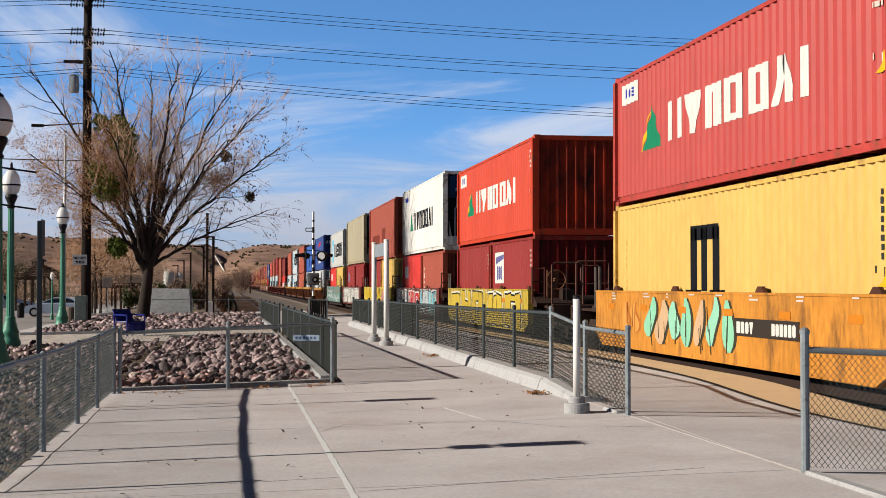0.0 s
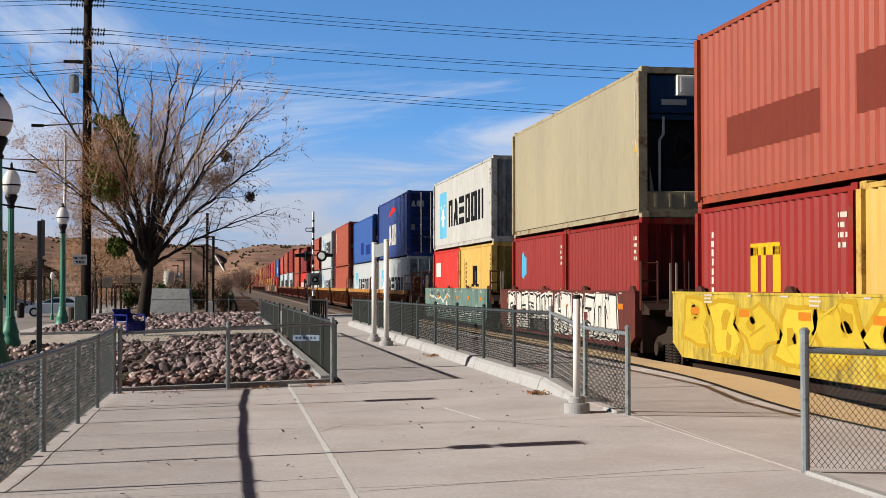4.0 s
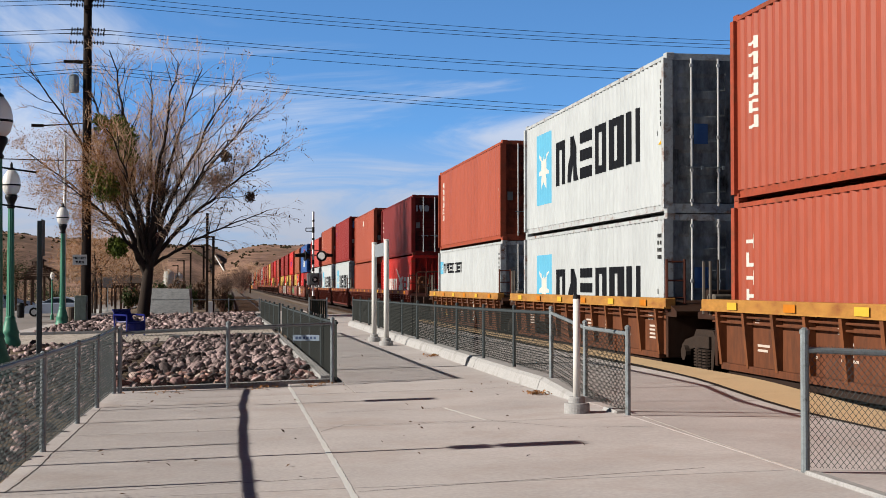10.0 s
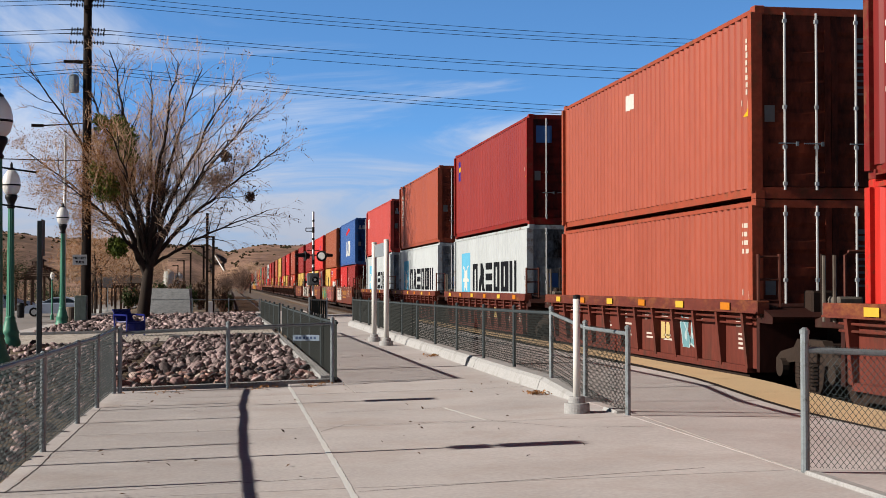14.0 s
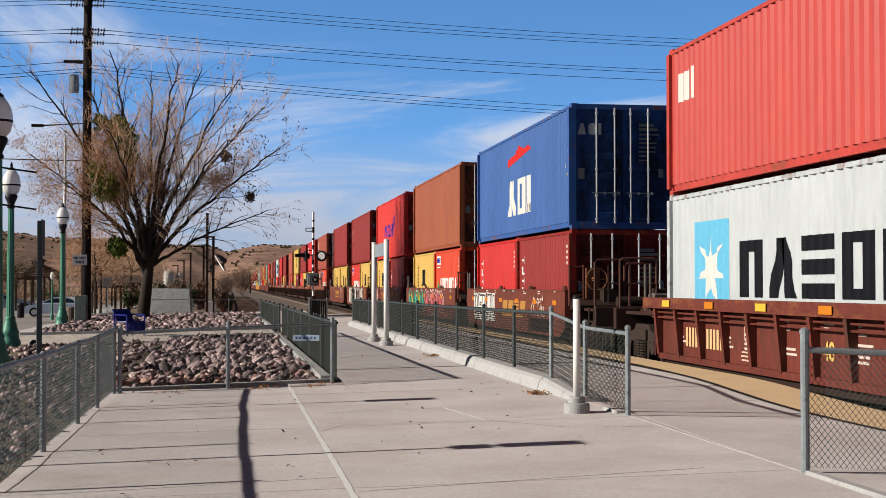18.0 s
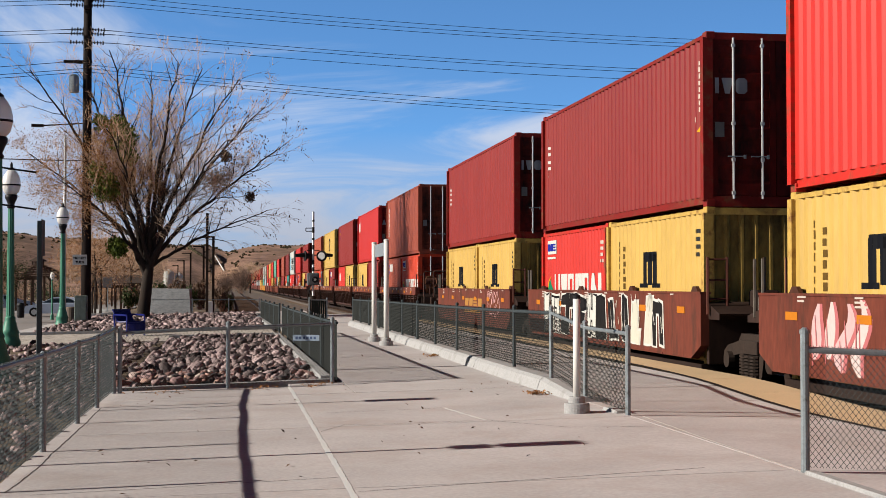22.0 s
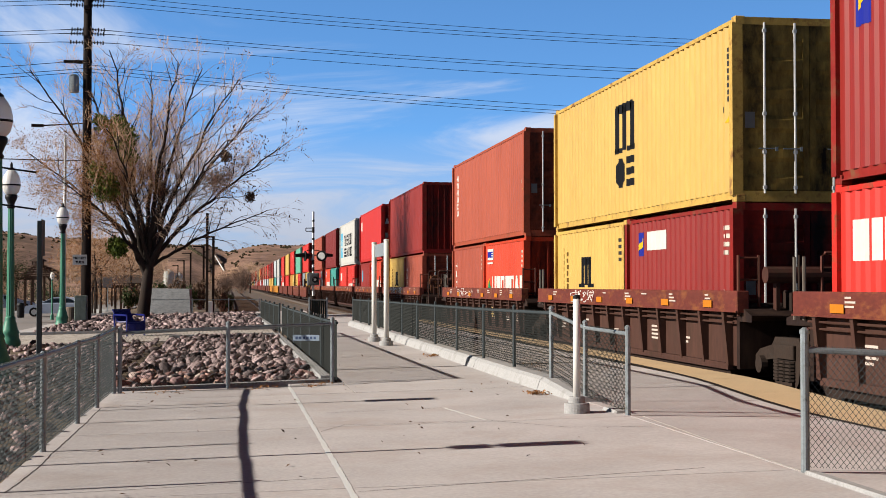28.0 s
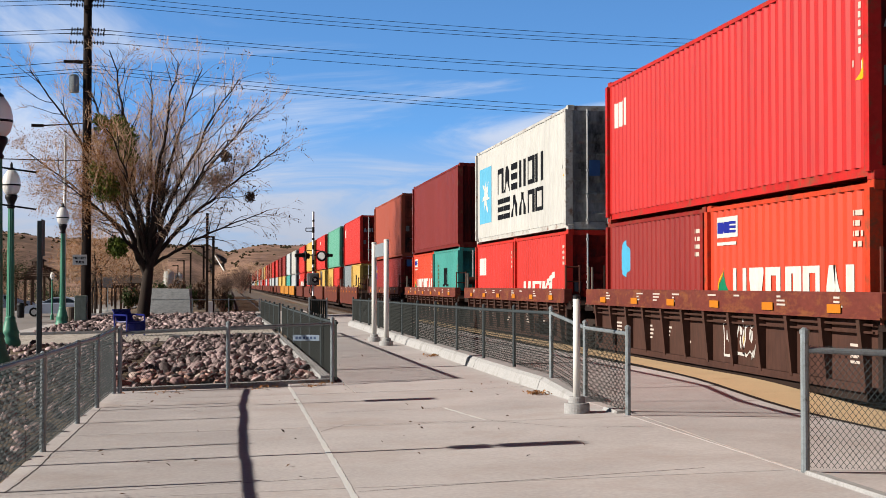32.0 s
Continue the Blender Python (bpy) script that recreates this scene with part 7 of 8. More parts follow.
def leaves(points, size, rs, spread, each):
    o = M()
    for p in points:
        for k in range(each):
            c = Vector(p) + Vector(rs.normal(0, spread, 3))
            m = Euler(rs.uniform(0, 6.3, 3)).to_matrix()
            s = size * rs.uniform(0.6, 1.3)
            o.add([c + m @ Vector(v) for v in ((-s, 0, 0), (0, -0.45 * s, 0.1 * s), (s, 0, 0), (0, 0.45 * s, 0.1 * s))], [(0, 1, 2, 3)])
    return o


tb = Vector((-3.78, 63.2, gz(-3.71, 63)))
tree = thing("tree", pose(*tb), "bare winter tree with dry brown leaves and mistletoe clumps", "tree")
CROWN_ENDS = [(-5.2, 1.6, 7.4), (-4.6, -1.8, 10.6), (-3.0, 2.8, 11.3), (-1.4, -1.4, 11.7), (0.3, 2.2, 11.2), (1.6, -3.0, 11.0), (2.4, 1.0, 11.3), (4.1, -1.6, 10.4),
         (5.4, 1.4, 9.7), (6.0, -0.8, 7.7), (5.4, 0.8, 4.9), (-3.6, -2.6, 6.2), (1.0, 4.4, 8.6), (-1.2, -4.2, 8.0), (3.6, -3.4, 7.6), (-2.6, 3.8, 8.2)]


def limb_tree(seed, fork, ends, trunk_r):
    """A trunk that forks low into long limbs, with three orders of branches; returns the wood, the twigs and the tips."""
    rs = np.random.RandomState(seed)
    wood, fine, tips = M(), M(), []
    foot = Vector((0, 0, -0.1))
    wood.tube(foot, (0.03, 0, 0.35), trunk_r * 1.35, 14, trunk_r * 1.05, caps=False)
    wood.tube((0.03, 0, 0.35), Vector(fork) * 0.6, trunk_r * 1.05, 14, trunk_r * 0.94, caps=False)
    wood.tube(Vector(fork) * 0.6, Vector(fork) * 1.12, trunk_r * 0.94, 14, trunk_r * 0.8, caps=False)

    def branch(a, d, length, r, level):
        n = max(3, int(length / (0.34 if level < 2 else 0.2)))
        rk = r
        for k in range(n):
            hang = (-0.06 if level == 2 else -0.17) if level > 1 and a.z < 6.2 and a.x > 0 else 0.07
            d = (d + Vector(rs.normal(0, 0.13, 3)) + Vector((0, 0, hang))).normalized()
            b = a + d * (length / n)
            rn = r * (1 - 0.7 * (k + 1) / n)
            (wood if rk > 0.013 else fine).tube(a, b, rk, 5 if rk > 0.03 else 3, rn, caps=False)
            for j in range(2 if level == 2 and k % 2 else 1):
                if level < 3 and k > 0 and rs.rand() < 0.93:
                    sprout(b, d, length * rs.uniform(0.32, 0.65) * (1.15 - 0.5 * k / n), rn, level + 1)
            a, rk = b, rn
        if level < 3:
            sprout(a, d, length * 0.35, rk, level + 1)
        else:
            tips.append(a)

    def sprout(p, d, length, r, level):
        v = Vector(rs.normal(0, 1, 3))
        v = (v - d * v.dot(d)).normalized()
        way = (d * 0.95 + v * rs.uniform(0.45, 0.85)).normalized()
        if level == 3:
            length = min(max(length, 0.35), 0.8)
        branch(p, way, length, (0.75 * r, 0.7 * r, min(0.016, 0.8 * r), 0.0084)[level], level)

    for e in ends:
        p0, p2 = Vector(fork) * rs.uniform(0.85, 1.25), Vector(e)
        mid = p0 + Vector(((p2.x - p0.x) * 0.34, (p2.y - p0.y) * 0.34, (p2.z - p0.z) * 0.52))
        span = (p2 - p0).length
        n = int(span / 0.3)
        r0 = 0.0115 * span + 0.016
        a, prev = p0, r0
        drift = Vector((0, 0, 0))
        for k in range(1, n + 1):
            t = k / n
            drift = drift * 0.8 + Vector(rs.normal(0, 0.035, 3))
            b = p0 * (1 - t) ** 2 + mid * (2 * t * (1 - t)) + p2 * t * t + drift
            rn = r0 * (1 - 0.86 * t) + 0.004
            wood.tube(a, b, prev, 8 if prev > 0.06 else 6, rn, caps=False)
            if t > 0.18 and rs.rand() < 0.92:
                sprout(b, (b - a).normalized(), (1.1 + 0.26 * span * (1 - t)) * rs.uniform(0.6, 1.2), min(rn, 0.036), 1)
            a, prev = b, rn
    return wood, fine, tips


wood, fine, tips = limb_tree(4, (0.24, 0.0, 2.2), CROWN_ENDS, 0.27)
rs = np.random.RandomState(9)
part("trunk", wood, BARK, tree, smooth=True)
tagged(part("crown", fine, TWIG, tree), kind="stuff")
dry = [p for p in tips if (p.x < -1.0 and 3.6 < p.z < 8.4 and rs.rand() < 0.62) or (p.x < 0.8 and 3.6 < p.z < 6.8 and rs.rand() < 0.5) or rs.rand() < 0.012]
part("dry_foliage", leaves(dry, 0.034, rs, 0.17, 22), DRYLEAF, tree, "thin dry orange-brown leaves")
seedy = [p for p in tips if p.x > 3.4 and p.z > 3.5 and rs.rand() < 0.1]
part("dry_foliage", leaves(seedy, 0.06, rs, 0.1, 7), DRYBUSH, tree, "dark withered leaf clusters at the branch tips")
for x, y, z, r, mat, nm in ((-0.75, -1.0, 7.9, 0.6, MISTLE, "mistletoe"), (-1.05, -0.8, 8.45, 0.45, MISTLE, "mistletoe"), (-1.75, -0.8, 8.6, 0.32, MISTLE, "mistletoe"), (-0.55, -1.0, 7.1, 0.36, MISTLE, "mistletoe"),
                            (-1.5, -1.5, 5.75, 0.62, MISTLE, "mistletoe"), (-1.9, -1.3, 6.4, 0.4, MISTLE, "mistletoe"), (-1.05, -0.6, 3.2, 0.42, MISTLE, "mistletoe"),
                            (3.25, -1.5, 6.1, 0.72, TWIG, "twig_ball"), (3.6, -1.2, 7.15, 0.26, DRYBUSH, "twig_ball"), (4.65, -1.0, 5.4, 0.22, DRYBUSH, "twig_ball"),
                            (0.95, -1.0, 5.6, 0.24, DRYBUSH, "twig_ball")):
    bush = mat is MISTLE
    pts = [Vector((x, y, z)) + Vector((v[0], v[1], v[2] * (1.15 if bush else 0.85))).normalized() * r * (rs.rand() ** 0.6) * (1 + 0.45 * noise.noise(Vector(v) * 1.3 + Vector((x, z, 0)))) for v in rs.normal(0, 1, (int((680 if bush else 330) * r / 0.5), 3))]
    tagged(part(nm, leaves(pts, 0.075 if bush else 0.055, rs, 0.05, 3), mat, tree), kind="stuff")


def shrub(name, x, y, z, w, h, mat, label, seed, n=260, size=0.07):
    t = thing(name, pose(x, y, z), label, "bush")
    rr = np.random.RandomState(seed)
    st = M()
    pts = []
    for i in range(26):
        a = rr.uniform(0, 6.28)
        q = Vector((math.cos(a) * w * rr.uniform(0.1, 0.5), math.sin(a) * w * rr.uniform(0.1, 0.5), h * rr.uniform(0.5, 1.0)))
        st.tube((q.x * 0.2, q.y * 0.2, 0), q, 0.02, 4, 0.006, caps=False)
        for k in range(n // 26):
            pts.append(q * rr.uniform(0.35, 1.0) + Vector(rr.normal(0, 0.1 * w, 3)))
    part("stem", st, TWIG, t)
    part("foliage", leaves([p for p in pts if p.z > 0], size, rr, 0.04, 3), mat, t)
    return t


shrub("bush", -0.45, 80.5, -0.05, 0.9, 1.5, DRYBUSH, "dark russet bush by the poles", 3, 520)
shrub("bush", -0.2, 82.5, -0.05, 0.8, 1.0, GREEN, "dark green bush by the poles", 4, 400)
for i in range(8):
    shrub("bush", -6.2 + 0.62 * i, 90 + (i % 3), -0.1, 1.2, 1.5 + 0.3 * (i % 2), DRYBUSH if i % 3 else GREEN, "row of russet shrubs beyond the slope", 20 + i, 300, 0.1)


for i in range(18):
    rq = random.Random(300 + i)
    shrub("bush", -52 + 2.75 * i + rq.uniform(-1, 1), 175 + rq.uniform(-18, 30), -0.72, 6.5, rq.uniform(2.0, 3.2), (TWIG, DRYBUSH, TWIG, GREEN)[i % 4], "bare grey-brown thicket along the far street", 60 + i, 1500, 0.075)


def small_tree(x, y, z, h, w, mat, label, seed, leafy, trunk=0.3):
    t = thing("tree", pose(x, y, z), label, "tree")
    wood, fine, tips, _ = crown_tree(seed, None, np.array([0, 0, h * 0.62]), np.array([w, w, h * 0.4]), 260, h * trunk, 0.06 * h, 0.075 * h, 0.5 * h, 6, 0.014)
    part("trunk", wood, BARK, t)
    tagged(part("crown", fine, TWIG, t), kind="stuff")
    rr = np.random.RandomState(seed)
    if leafy:
        part("foliage", leaves(tips, 0.011 * h, rr, 0.045 * h, 4 * leafy), mat, t)
    return t


small_tree(3.5, 250, -0.2, 5.5, 4.0, TWIG, "grey bare tree by the line far off", 31, 0, 0.1)
small_tree(-1.0, 268, -0.2, 4.5, 3.6, TWIG, "grey bare tree by the line far off", 33, 0, 0.1)
shrub("bush", 1.9, 246, -0.2, 4.6, 4.8, FARTWIG, "bare grey-brown thicket by the line far off", 91, 5200, 0.055)
shrub("bush", -0.9, 258, -0.2, 4.0, 3.6, FARTWIG, "bare grey-brown thicket by the line far off", 92, 4200, 0.055)
small_tree(-7.2, 78, -0.25, 4.3, 1.5, DRYLEAF, "small tree with dry russet leaves by the street", 35, 2)
small_tree(-9.8, 104, -0.7, 5.0, 2.4, DRYBUSH, "small bare tree by the street", 36, 0)
for i, (tx, ty, th) in enumerate(((-8.5, 96, 5.2), (-7.6, 112, 5.6), (-9.5, 131, 6.0), (-8.2, 150, 5.6), (-9.8, 170, 6.2), (-11, 195, 6.0))):
    small_tree(tx, ty, -0.22 + dip(tx), th, 0.42 * th, DRYBUSH, "bare brown street tree", 70 + i, 0)
small_tree(-13.5, 84, -0.72, 3.6, 1.6, GREEN, "small green tree by the shelter", 37, 5)

# ---- blue bench ----
bench = thing("bench", pose(-3.0, 43.4, gz(-3, 43), 0, 0, 50), "dark blue slatted metal bench on the path", "bench")
for i in range(15):
    x = -0.34 + 0.68 * i / 14
    sl = M()
    path = [(x, -0.32, 0.06), (x, -0.33, 0.36), (x, -0.26, 0.43), (x, 0.05, 0.42), (x, 0.16, 0.46), (x, 0.3, 0.74), (x, 0.34, 0.78)]
    sl.path(path, 0.021, 5)
    part("slat", sl, BLUE, bench)
part("frame", M().tube((-0.37, -0.3, 0.42), (0.37, -0.3, 0.42), 0.03).tube((-0.37, 0.32, 0.78), (0.37, 0.32, 0.78), 0.03).tube((-0.37, -0.32, 0.1), (0.37, -0.32, 0.1), 0.02), BLUE, bench)
for x in (-0.37, 0.37):
    part("leg", M().tube((x, -0.28, 0), (x, -0.28, 0.62), 0.028).tube((x, -0.28, 0.62), (x, 0.22, 0.64), 0.028).tube((x, 0.18, 0), (x, 0.26, 0.66), 0.028), BLUE, bench)

# ---- far side of the street ----
slope = structure("grey_slope", M().loft([(-4.75, 79.6, -0.15), (-2.15, 79.6, -0.15), (-2.15, 84, -0.15), (-4.75, 84, -0.15)], [(-4.75, 82.3, 1.28), (-2.3, 82.0, 1.22), (-2.2, 84, 1.25), (-4.7, 84, 1.28)]), TARMAC_WALL, "rough grey concrete bank", "bank")


def lamp_mast(x, y, h, arm, label="dark steel platform lamp with a short arm"):
    t = thing("street_lamp", pose(x, y, gz(x, y)), label, "street lamp", "dark platform lamps")
    part("pole", M().box(-0.07, -0.07, -0.1, 0.07, 0.07, h, 0.01), STEEL, t)
    if arm:
        part("lamp_head", M().box(-0.72, -0.1, h - 0.09, 0.05, 0.1, h, 0.015), STEEL, t)


lamp_mast(-0.9, 78.4, 4.18, True)
lamp_mast(-1.78, 98, 4.2, True)
lamp_mast(-3.2, 118, 4.2, True)
lamp_mast(-4.75, 150, 4.2, True)
lamp_mast(-6.7, 187, 4.2, True)
lamp_mast(-1.19, 75.6, 5.3, False, "tall dark steel pole")
bx = thing("meter_box", pose(-1.05, 75.9, 0), "pale metal box at the pole's foot", "box")
part("body", M().box(-0.16, -0.12, -0.05, 0.16, 0.12, 0.6, 0.02), ZINC, bx)
lm = thing("bollard_light", pose(-10.87, 89.9, -0.68), "slim pale-green lamp post by the shelter", "street lamp")
part("post", M().lathe([(0.12, 0), (0.1, 0.3), (0.06, 0.4), (0.05, 2.5)], 10), LAMPGREEN, lm)
part("globe", M().lathe([(0.06, 2.5), (0.14, 2.65), (0.14, 2.8), (0.05, 2.95)], 10), GLOBE, lm)


def shelter(x0, x1, y0, y1, h, label):
    t = thing("pergola", pose(0, 0, -0.7 if x0 < -9 else -0.3), label, "pergola")
    nx = max(2, int((x1 - x0) / 1.7) + 1)
    for i in range(nx):
        for y in (y0, y1):
            x = x0 + (x1 - x0) * i / (nx - 1)
            part("post", M().box(x - 0.09, y - 0.09, 0, x + 0.09, y + 0.09, h - 0.25, 0.01), WOOD, t)
    for y in (y0, y1):
        part("beam", M().box(x0 - 0.4, y - 0.07, h - 0.27, x1 + 0.4, y + 0.07, h - 0.05), WOOD, t)
    for i in range(int((x1 - x0) / 0.4) + 1):
        x = x0 + 0.4 * i
        part("rafter", M().loft([(x - 0.03, y0 - 0.6, h - 0.05), (x + 0.03, y0 - 0.6, h - 0.05), (x + 0.03, y0 - 0.6, h + 0.07), (x - 0.03, y0 - 0.6, h + 0.07)],
                                [(x - 0.03, (y0 + y1) / 2, h + 0.35), (x + 0.03, (y0 + y1) / 2, h + 0.35), (x + 0.03, (y0 + y1) / 2, h + 0.47), (x - 0.03, (y0 + y1) / 2, h + 0.47)]), WOOD, t)
    part("roof", M().loft([(x0 - 0.5, y0 - 0.7, h + 0.08), (x1 + 0.5, y0 - 0.7, h + 0.08), (x1 + 0.5, (y0 + y1) / 2, h + 0.5), (x0 - 0.5, (y0 + y1) / 2, h + 0.5)],
                          [(x0 - 0.5, y0 - 0.7, h + 0.13), (x1 + 0.5, y0 - 0.7, h + 0.13), (x1 + 0.5, (y0 + y1) / 2, h + 0.55), (x0 - 0.5, (y0 + y1) / 2, h + 0.55)]), ROOF, t)
    return t



def gazebo(x, y, z, r, eave, top):
    """An eight-sided open timber roof on posts with a small cupola."""
    t = thing("gazebo", pose(x, y, z), "dark timber gazebo with an open rafter roof and cupola", "gazebo")
    ring = [(math.cos(radians(45 * i + 22)), math.sin(radians(45 * i + 22))) for i in range(8)]
    for c, s_ in ring:
        px, py = 0.86 * r * c, 0.86 * r * s_
        part("post", M().box(px - 0.08, py - 0.08, -0.1, px + 0.08, py + 0.08, eave, 0.01), WOOD, t)
        part("brace", M().tube((px, py, eave - 0.5), (px * 0.72, py * 0.72, eave - 0.02), 0.05, 5), WOOD, t)
    for i in range(8):
        (c0, s0), (c1, s1) = ring[i], ring[(i + 1) % 8]
        part("beam", M().tube((0.86 * r * c0, 0.86 * r * s0, eave - 0.08), (0.86 * r * c1, 0.86 * r * s1, eave - 0.08), 0.09, 4), WOOD, t)
        for k in range(3):
            c, s_ = c0 + (c1 - c0) * k / 3, s0 + (s1 - s0) * k / 3
            part("rafter", M().tube((1.12 * r * c, 1.12 * r * s_, eave - 0.05), (0.2 * r * c, 0.2 * r * s_, top - 0.45), 0.055, 4), WOOD, t)
        for k in range(6):
            f = 1.08 - 0.15 * k
            zz = eave + (top - 0.45 - eave) * (1.12 - f) / 0.92 + 0.05
            part("roof_slat", M().tube((f * r * c0, f * r * s0, zz), (f * r * c1, f * r * s1, zz), 0.045, 4), WOOD, t)
        part("cupola_post", M().box(0.2 * r * c0 - 0.04, 0.2 * r * s0 - 0.04, top - 0.5, 0.2 * r * c0 + 0.04, 0.2 * r * s0 + 0.04, top - 0.12), WOOD, t)
    part("cupola_roof", M().lathe([(0.32 * r, top - 0.14), (0.3 * r, top - 0.08), (0.06, top + 0.25)], 8), ROOF, t)
    part("floor", M().lathe([(r, -0.05), (r, 0.08)], 8), KERB, t)


sb = thing("sign_post", pose(-7.36, 88, -0.3), "square sign turned away on a thin grey street post", "sign")
part("post", M().tube((0, 0.03, 0), (0, 0.03, 2.25), 0.025, 8), GALV, sb)
part("panel", M().box(-0.28, -0.012, 1.62, 0.28, 0.012, 2.24, 0.01), MARK, sb, colour=lin(150, 152, 154))
drum = thing("concrete_planter", pose(-6.64, 61.6, -0.16), "round weathered concrete drum beside the poles", "planter")
part("shell", M().lathe([(0.24, 0), (0.26, 0.1), (0.26, 0.66), (0.23, 0.7), (0.19, 0.68), (0.18, 0.56)], 20), CARPAINT, drum, colour=lin(128, 112, 100))
part("soil", M().lathe([(0.185, 0.5), (0.18, 0.58), (0.02, 0.6)], 16), SOIL, drum)
bin_ = thing("litter_bin", pose(-13.9, 98, -0.73), "dark round litter bin by the street", "bin")
part("body", M().lathe([(0.2, 0), (0.24, 0.1), (0.25, 0.75), (0.27, 0.8), (0.27, 0.86)], 14), BLACK, bin_)
part("lid", M().lathe([(0.26, 0.86), (0.2, 0.98), (0.05, 1.02)], 14), BLACK, bin_)
isle = structure("traffic_island", M().lathe([(1.75, -0.1), (1.75, 0.1), (1.68, 0.16), (0.1, 0.17)], 24), KERB, "raised concrete island in the street", "kerb")
isle.matrix_world = pose(-8.6, 108, -0.5)
gazebo(-15.4, 118, -0.72, 2.3, 2.95, 4.25)
shelter(-24, -17.5, 126, 131, 2.9, "dark timber shelter with open rafters")

shelter(-11.3, -7.2, 118, 124, 2.2, "dark timber shelter beyond the street")
shelter(-11.8, -9.3, 140, 146, 2.6, "dark timber shelter far down the street")
for x, y, w, d, h in ((-44, 165, 14, 9, 3.4),):
    b = thing("house", pose(x, y, -0.75), "low tan building across the street", "house")
    part("wall", M().box(-w / 2, -d / 2, 0, w / 2, d / 2, h), CARPAINT, b, colour=lin(150, 130, 112))
    part("roof", M().loft([(-w / 2 - 0.5, -d / 2 - 0.5, h), (w / 2 + 0.5, -d / 2 - 0.5, h), (w / 2 + 0.5, d / 2 + 0.5, h), (-w / 2 - 0.5, d / 2 + 0.5, h)],
                          [(-w / 2 + 1, -0.2, h + 1.5), (w / 2 - 1, -0.2, h + 1.5), (w / 2 - 1, 0.2, h + 1.5), (-w / 2 + 1, 0.2, h + 1.5)]), ROOF, b)
    for i in range(4):
        wx = -w / 2 + w * (i + 0.5) / 4
        part("window", M().box(wx - 0.6, -d / 2 - 0.03, 0.9, wx + 0.6, -d / 2 + 0.02, 2.1), BLACK, b)


def parked_car(x, y, turn, colour, label):
    t = thing("car", pose(x, y, -0.73, 0, 0, turn), label, "car")
    low = [(-2.25, 0.36), (-2.24, 0.66), (-2.1, 0.86), (-1.6, 0.9), (1.05, 0.88), (1.75, 0.78), (2.2, 0.62), (2.28, 0.34), (2.0, 0.22), (-2.05, 0.22)]
    part("body", M().loft([(px, -0.85, pz) for px, pz in low], [(px, 0.85, pz) for px, pz in low]), CARBODY, t)
    cabin = [(-2.05, 0.87), (-1.3, 1.3), (-0.6, 1.38), (0.1, 1.33), (1.2, 0.86)]
    part("cabin", M().loft([(px, -0.7 if pz > 1 else -0.8, pz) for px, pz in cabin], [(px, 0.7 if pz > 1 else 0.8, pz) for px, pz in cabin]), CARBODY, t)
    for y0 in (-0.785, 0.785):
        for a, b in ((-1.6, -0.5), (-0.42, 0.85)):
            w = M().add([(a, y0, 0.97), (b, y0, 0.97), (min(b, 0.15), y0 * 0.92, 1.27), (max(a, -1.0), y0 * 0.92, 1.27)], [(0, 1, 2, 3)])
            part("window", w, PANE, t)
    for wx in (-1.35, 1.35):
        for wy in (-0.82, 0.82):
            wh = part("wheel", M().disc((wx, wy, 0.32), (0, 1, 0), 0.32, 0.2, 18), TYRE, t)
            part("rim", M().disc((wx, wy * 1.1, 0.32), (0, 1, 0), 0.19, 0.06, 12), ZINC, wh)
    return t


parked_car(-12.1, 102, 180, None, "pale blue-grey parked hatchback across the street")
parked_car(-19.2, 128, 10, None, "silver car parked far down the street")
for x, r, h in ((-12.66, 1.05, 4.6), (-10.5, 0.8, 3.9)):
    t = thing("storage_tank", pose(x, 300, -0.3), "white domed storage tank far off", "tank")
    part("shell", M().lathe([(r, 0), (r, h - 0.25), (0.85 * r, h), (0.4 * r, h + 0.2), (0.1, h + 0.26)], 16), MARK, t, colour=WHITE_C, smooth=True)
    part("hatch", M().lathe([(0.25, h + 0.1), (0.25, h + 0.42), (0.1, h + 0.5)], 10), WHITE, t)

# ---- beyond the train ----
hall = thing("warehouse", pose(0, 0, -0.5), "long low building with a white fascia beyond the track", "building")
part("wall", M().box(33, 92, 0, 75, 104, 2.7), CARPAINT, hall, colour=lin(92, 88, 86))
part("fascia", M().box(32.5, 91.5, 2.72, 75.5, 104.5, 3.55), WHITE, hall, "white roof fascia")
for i in range(10):
    part("window", M().box(34 + 4 * i, 91.95, 0.8, 36.2 + 4 * i, 92.02, 2.0), BLACK, hall)
small_tree(43, 128, -0.5, 5.6, 3.2, GREEN, "dark green tree behind the building", 41, 6)
small_tree(52, 124, -0.5, 6.6, 3.4, GREEN, "dark green tree behind the building", 42, 6)
small_tree(60, 118, -0.5, 6.0, 3.2, GREEN, "dark green tree behind the building", 43, 6)
small_tree(50, 140, -0.5, 6.0, 3.4, TWIG, "bare tree behind the building", 44, 1)
cy = thing("cypress", pose(44.5, 112, -0.5), "slim dark cypress behind the building", "tree")
part("trunk", M().lathe([(0.12, 0), (0.03, 4.9)], 8), BARK, cy)
rs = np.random.RandomState(8)
part("crown", leaves([Vector((rs.normal(0, 0.16) * (1.2 - z / 5.5), rs.normal(0, 0.16) * (1.2 - z / 5.5), z)) for z in rs.uniform(0.3, 5.4, 700)], 0.12, rs, 0.03, 3), GREEN, cy)
lamp_mast(43, 90, 8.3, True, "tall dark street lamp beyond the track")
pl = thing("utility_pole", pose(43.8, 92.5, -0.5), "dark timber pole beyond the track", "utility pole")
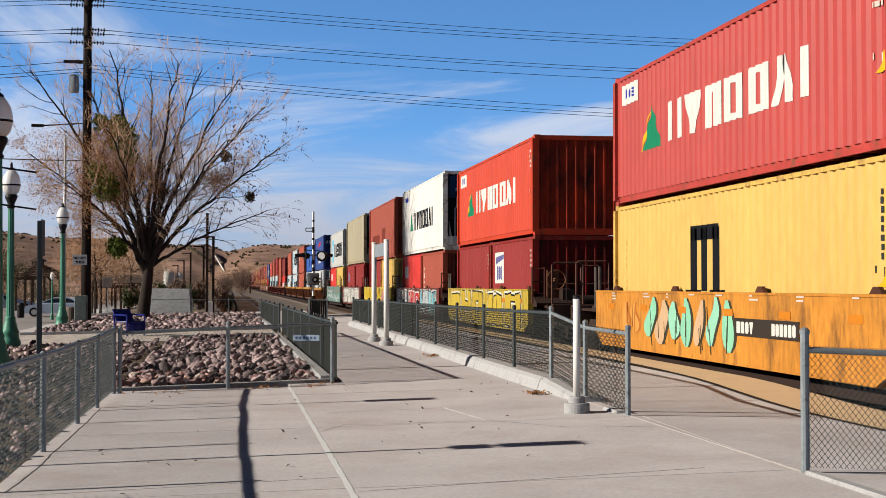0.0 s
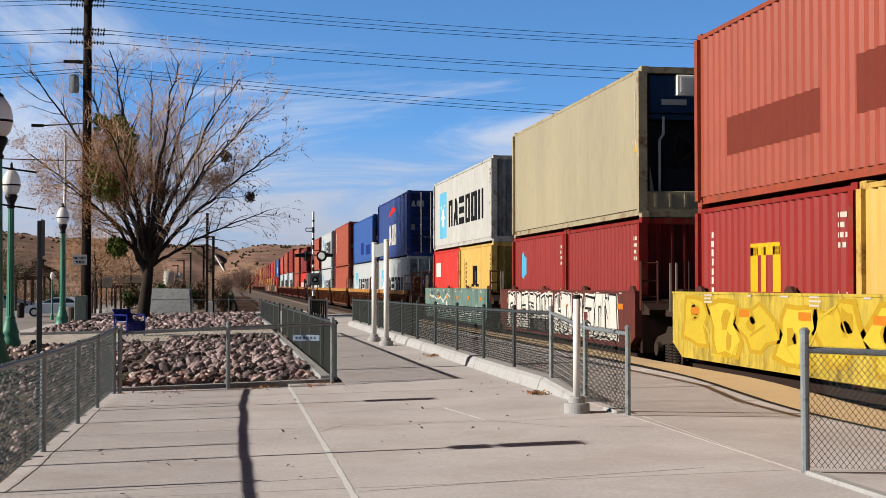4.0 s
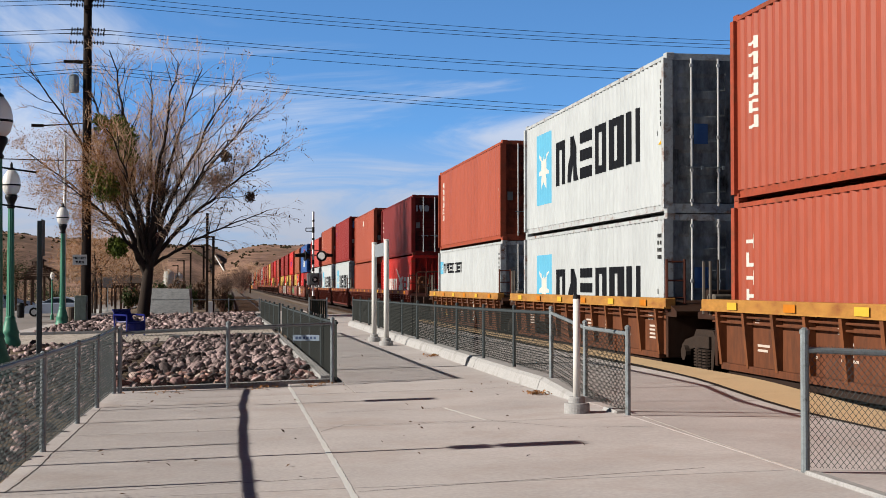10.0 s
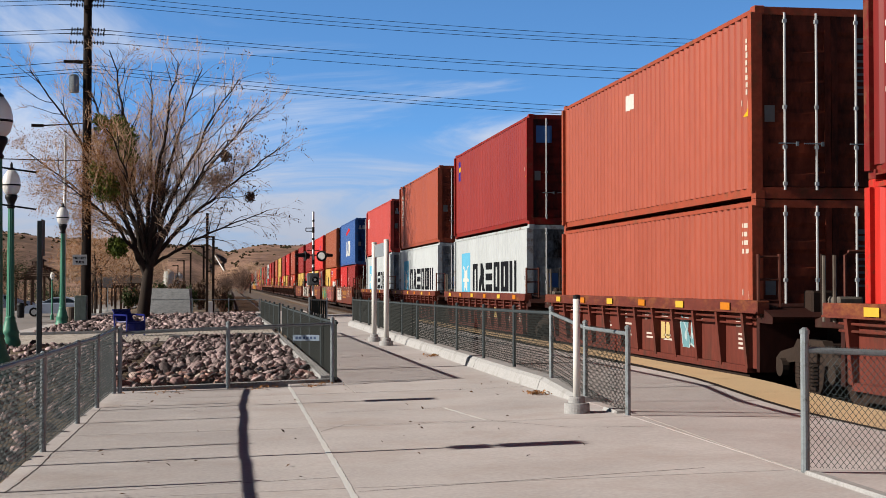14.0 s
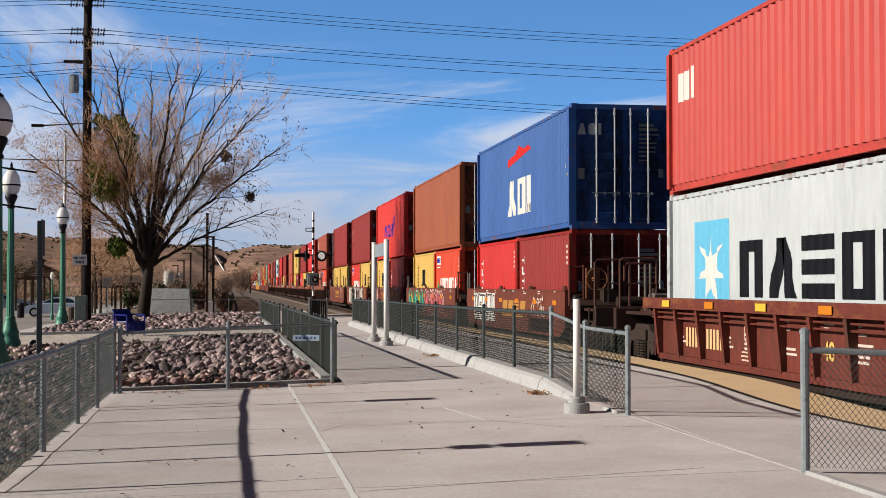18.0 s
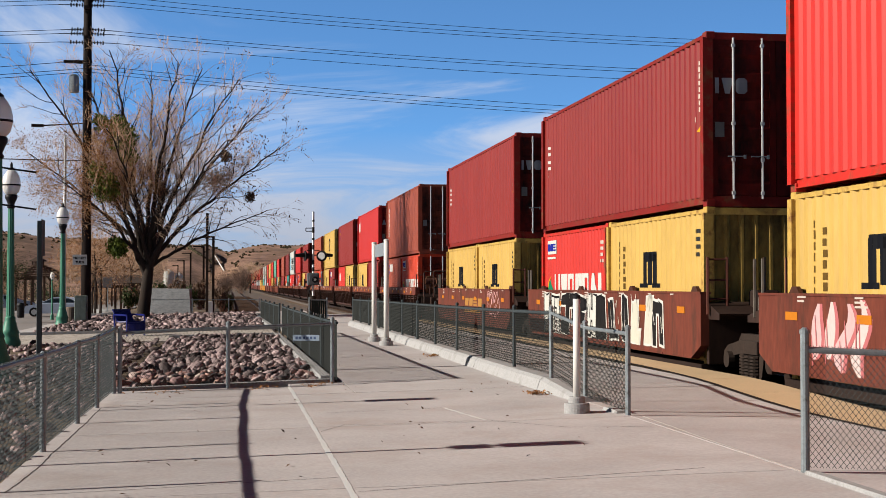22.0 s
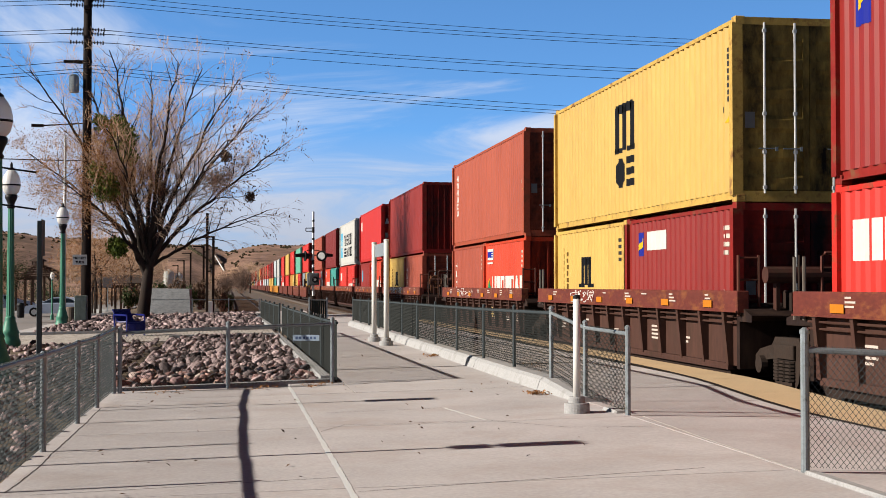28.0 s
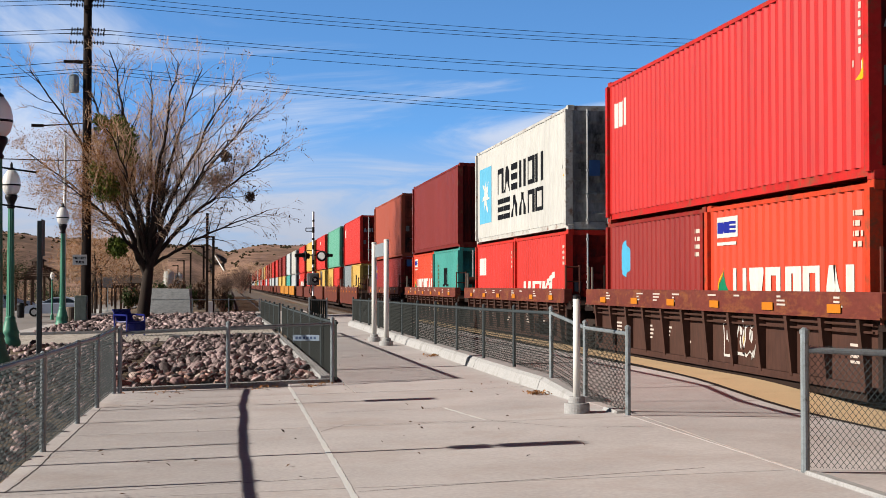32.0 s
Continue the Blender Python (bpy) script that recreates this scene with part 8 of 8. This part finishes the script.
part("pole", M().lathe([(0.14, 0), (0.1, 9.0)], 10), POLEWOOD, pl)
cable("power_line", (43.8, 92.5, 8.2), (90, 99, 8.0), 0.6, 0.015, "thin black overhead cable")
cable("power_line", (43.8, 92.5, 6.6), (90, 99, 6.3), 0.6, 0.015, "thin black overhead cable")

# ---- hills ----
def hill_height(az, r):
    """az: degrees to the right of the line; r: metres out."""
    ridge = 34 + 4 * noise.noise(Vector((az * 0.35, 2.0, 0))) + 1.0 * noise.noise(Vector((az * 1.7, 5.0, 0)))
    ridge += 9 * step(-2, -9, az) - 12 * step(4, 14, az)
    valley = math.exp(-((az + 0.8 - (r - 700) * 0.0016) / 0.55) ** 2)
    r0 = 560 + 90 * noise.noise(Vector((az * 0.5, 9.0, 0))) + 120 * valley
    z = ridge * step(r0, 1180, r) * (1 - 0.14 * valley)
    z += 1.6 * step(600, 800, r) * noise.noise(Vector((az * 1.3, r * 0.012, 3)))
    return z - 0.6 + (r > 1250) * (r - 1250) * 0.004


hm = M()
azs, rads = steps(-70, 75, 220), steps(480, 1900, 40)
vs = [(r * math.sin(radians(a)), r * math.cos(radians(a)), hill_height(a, r) if r > 520 else -1.5) for r in rads for a in azs]
k = len(azs)
hm.add(vs, [(j * k + i, j * k + i + 1, (j + 1) * k + i + 1, (j + 1) * k + i) for j in range(len(rads) - 1) for i in range(k - 1)])
tagged(structure("hills", hm, HILL, "brown dry grass hills with scattered scrub", "hills", smooth=True))
def hill_sheet(az, r):
    """The height of the hill sheet between its corners."""
    u, v = (az + 70) / 145 * 220, (r - 480) / 1420 * 40
    i, j = int(u), int(v)
    u, v = u - i, v - j
    near = hill_height(azs[i], rads[j]) * (1 - u) + hill_height(azs[i + 1], rads[j]) * u
    far = hill_height(azs[i], rads[j + 1]) * (1 - u) + hill_height(azs[i + 1], rads[j + 1]) * u
    return near * (1 - v) + far * v


def on_hill(az, el):
    """The spot on the hills seen at this angle up from the eye."""
    for r in range(560, 1200, 4):
        z = hill_sheet(az, r)
        if z - 1.47 > r * math.tan(radians(el)):
            break
    return Vector((r * math.sin(radians(az)), r * math.cos(radians(az)), z + 0.7))


for (a0, e0, a1, e1, w, mat, lab) in ((-0.7, 1.3, -0.24, 0.52, 0.75, WHITE, "pale concrete spillway down the hillside"), (-1.7, 1.5, -0.6, 0.8, 1.5, SHRUB, "dark gully line down the hillside")):
    o = M()
    pts = [on_hill(a0 + (a1 - a0) * i / 48, e0 + (e1 - e0) * i / 48) for i in range(49)]
    for p, q in zip(pts, pts[1:]):
        o.tube(p, q, w * 0.5, 5)
    structure("hill_channel", o, mat, lab, "channel")

sc = M()
rr = random.Random(77)
for i in range(5200):
    a, r = rr.uniform(-16, 12), rr.uniform(640, 1300)
    if r < 980 and rr.random() < 0.8:
        continue
    if noise.noise(Vector((a * 0.9, r * 0.008, 1))) < 0.05 and rr.random() < 0.85:
        continue
    z = hill_height(a, r)
    s = rr.uniform(0.45, 1.15)
    x, y = r * math.sin(radians(a)), r * math.cos(radians(a))
    for q in range(2):
        ox, oy = rr.uniform(-s, s) * 0.6, rr.uniform(-s, s) * 0.6
        sc.lathe([(0.5 * s, -0.4), (s * rr.uniform(0.7, 1), 0.35 * s), (s * 0.55, 0.85 * s), (0.12, s)], 6, x + ox, y + oy)
        for v in range(len(sc.v) - 24, len(sc.v)):
            p = sc.v[v]
            sc.v[v] = (p[0] + rr.uniform(-0.2, 0.2) * s, p[1], p[2] + z + rr.uniform(-0.15, 0.15) * s)
tagged(part("hill_scrub", sc, SHRUB, None, "grey-green scrub dotted over the dry hills"), category="scrub", kind="stuff")

def motions():
    """The train runs past at nearly fifty kilometres an hour."""
    for ob, s, z in movers:
        walk(ob, [(t, pose(SIDE, s - travel(t), z)) for t in (0.0, 8.0, 16.0, 24.0, 32.0)])


motions()
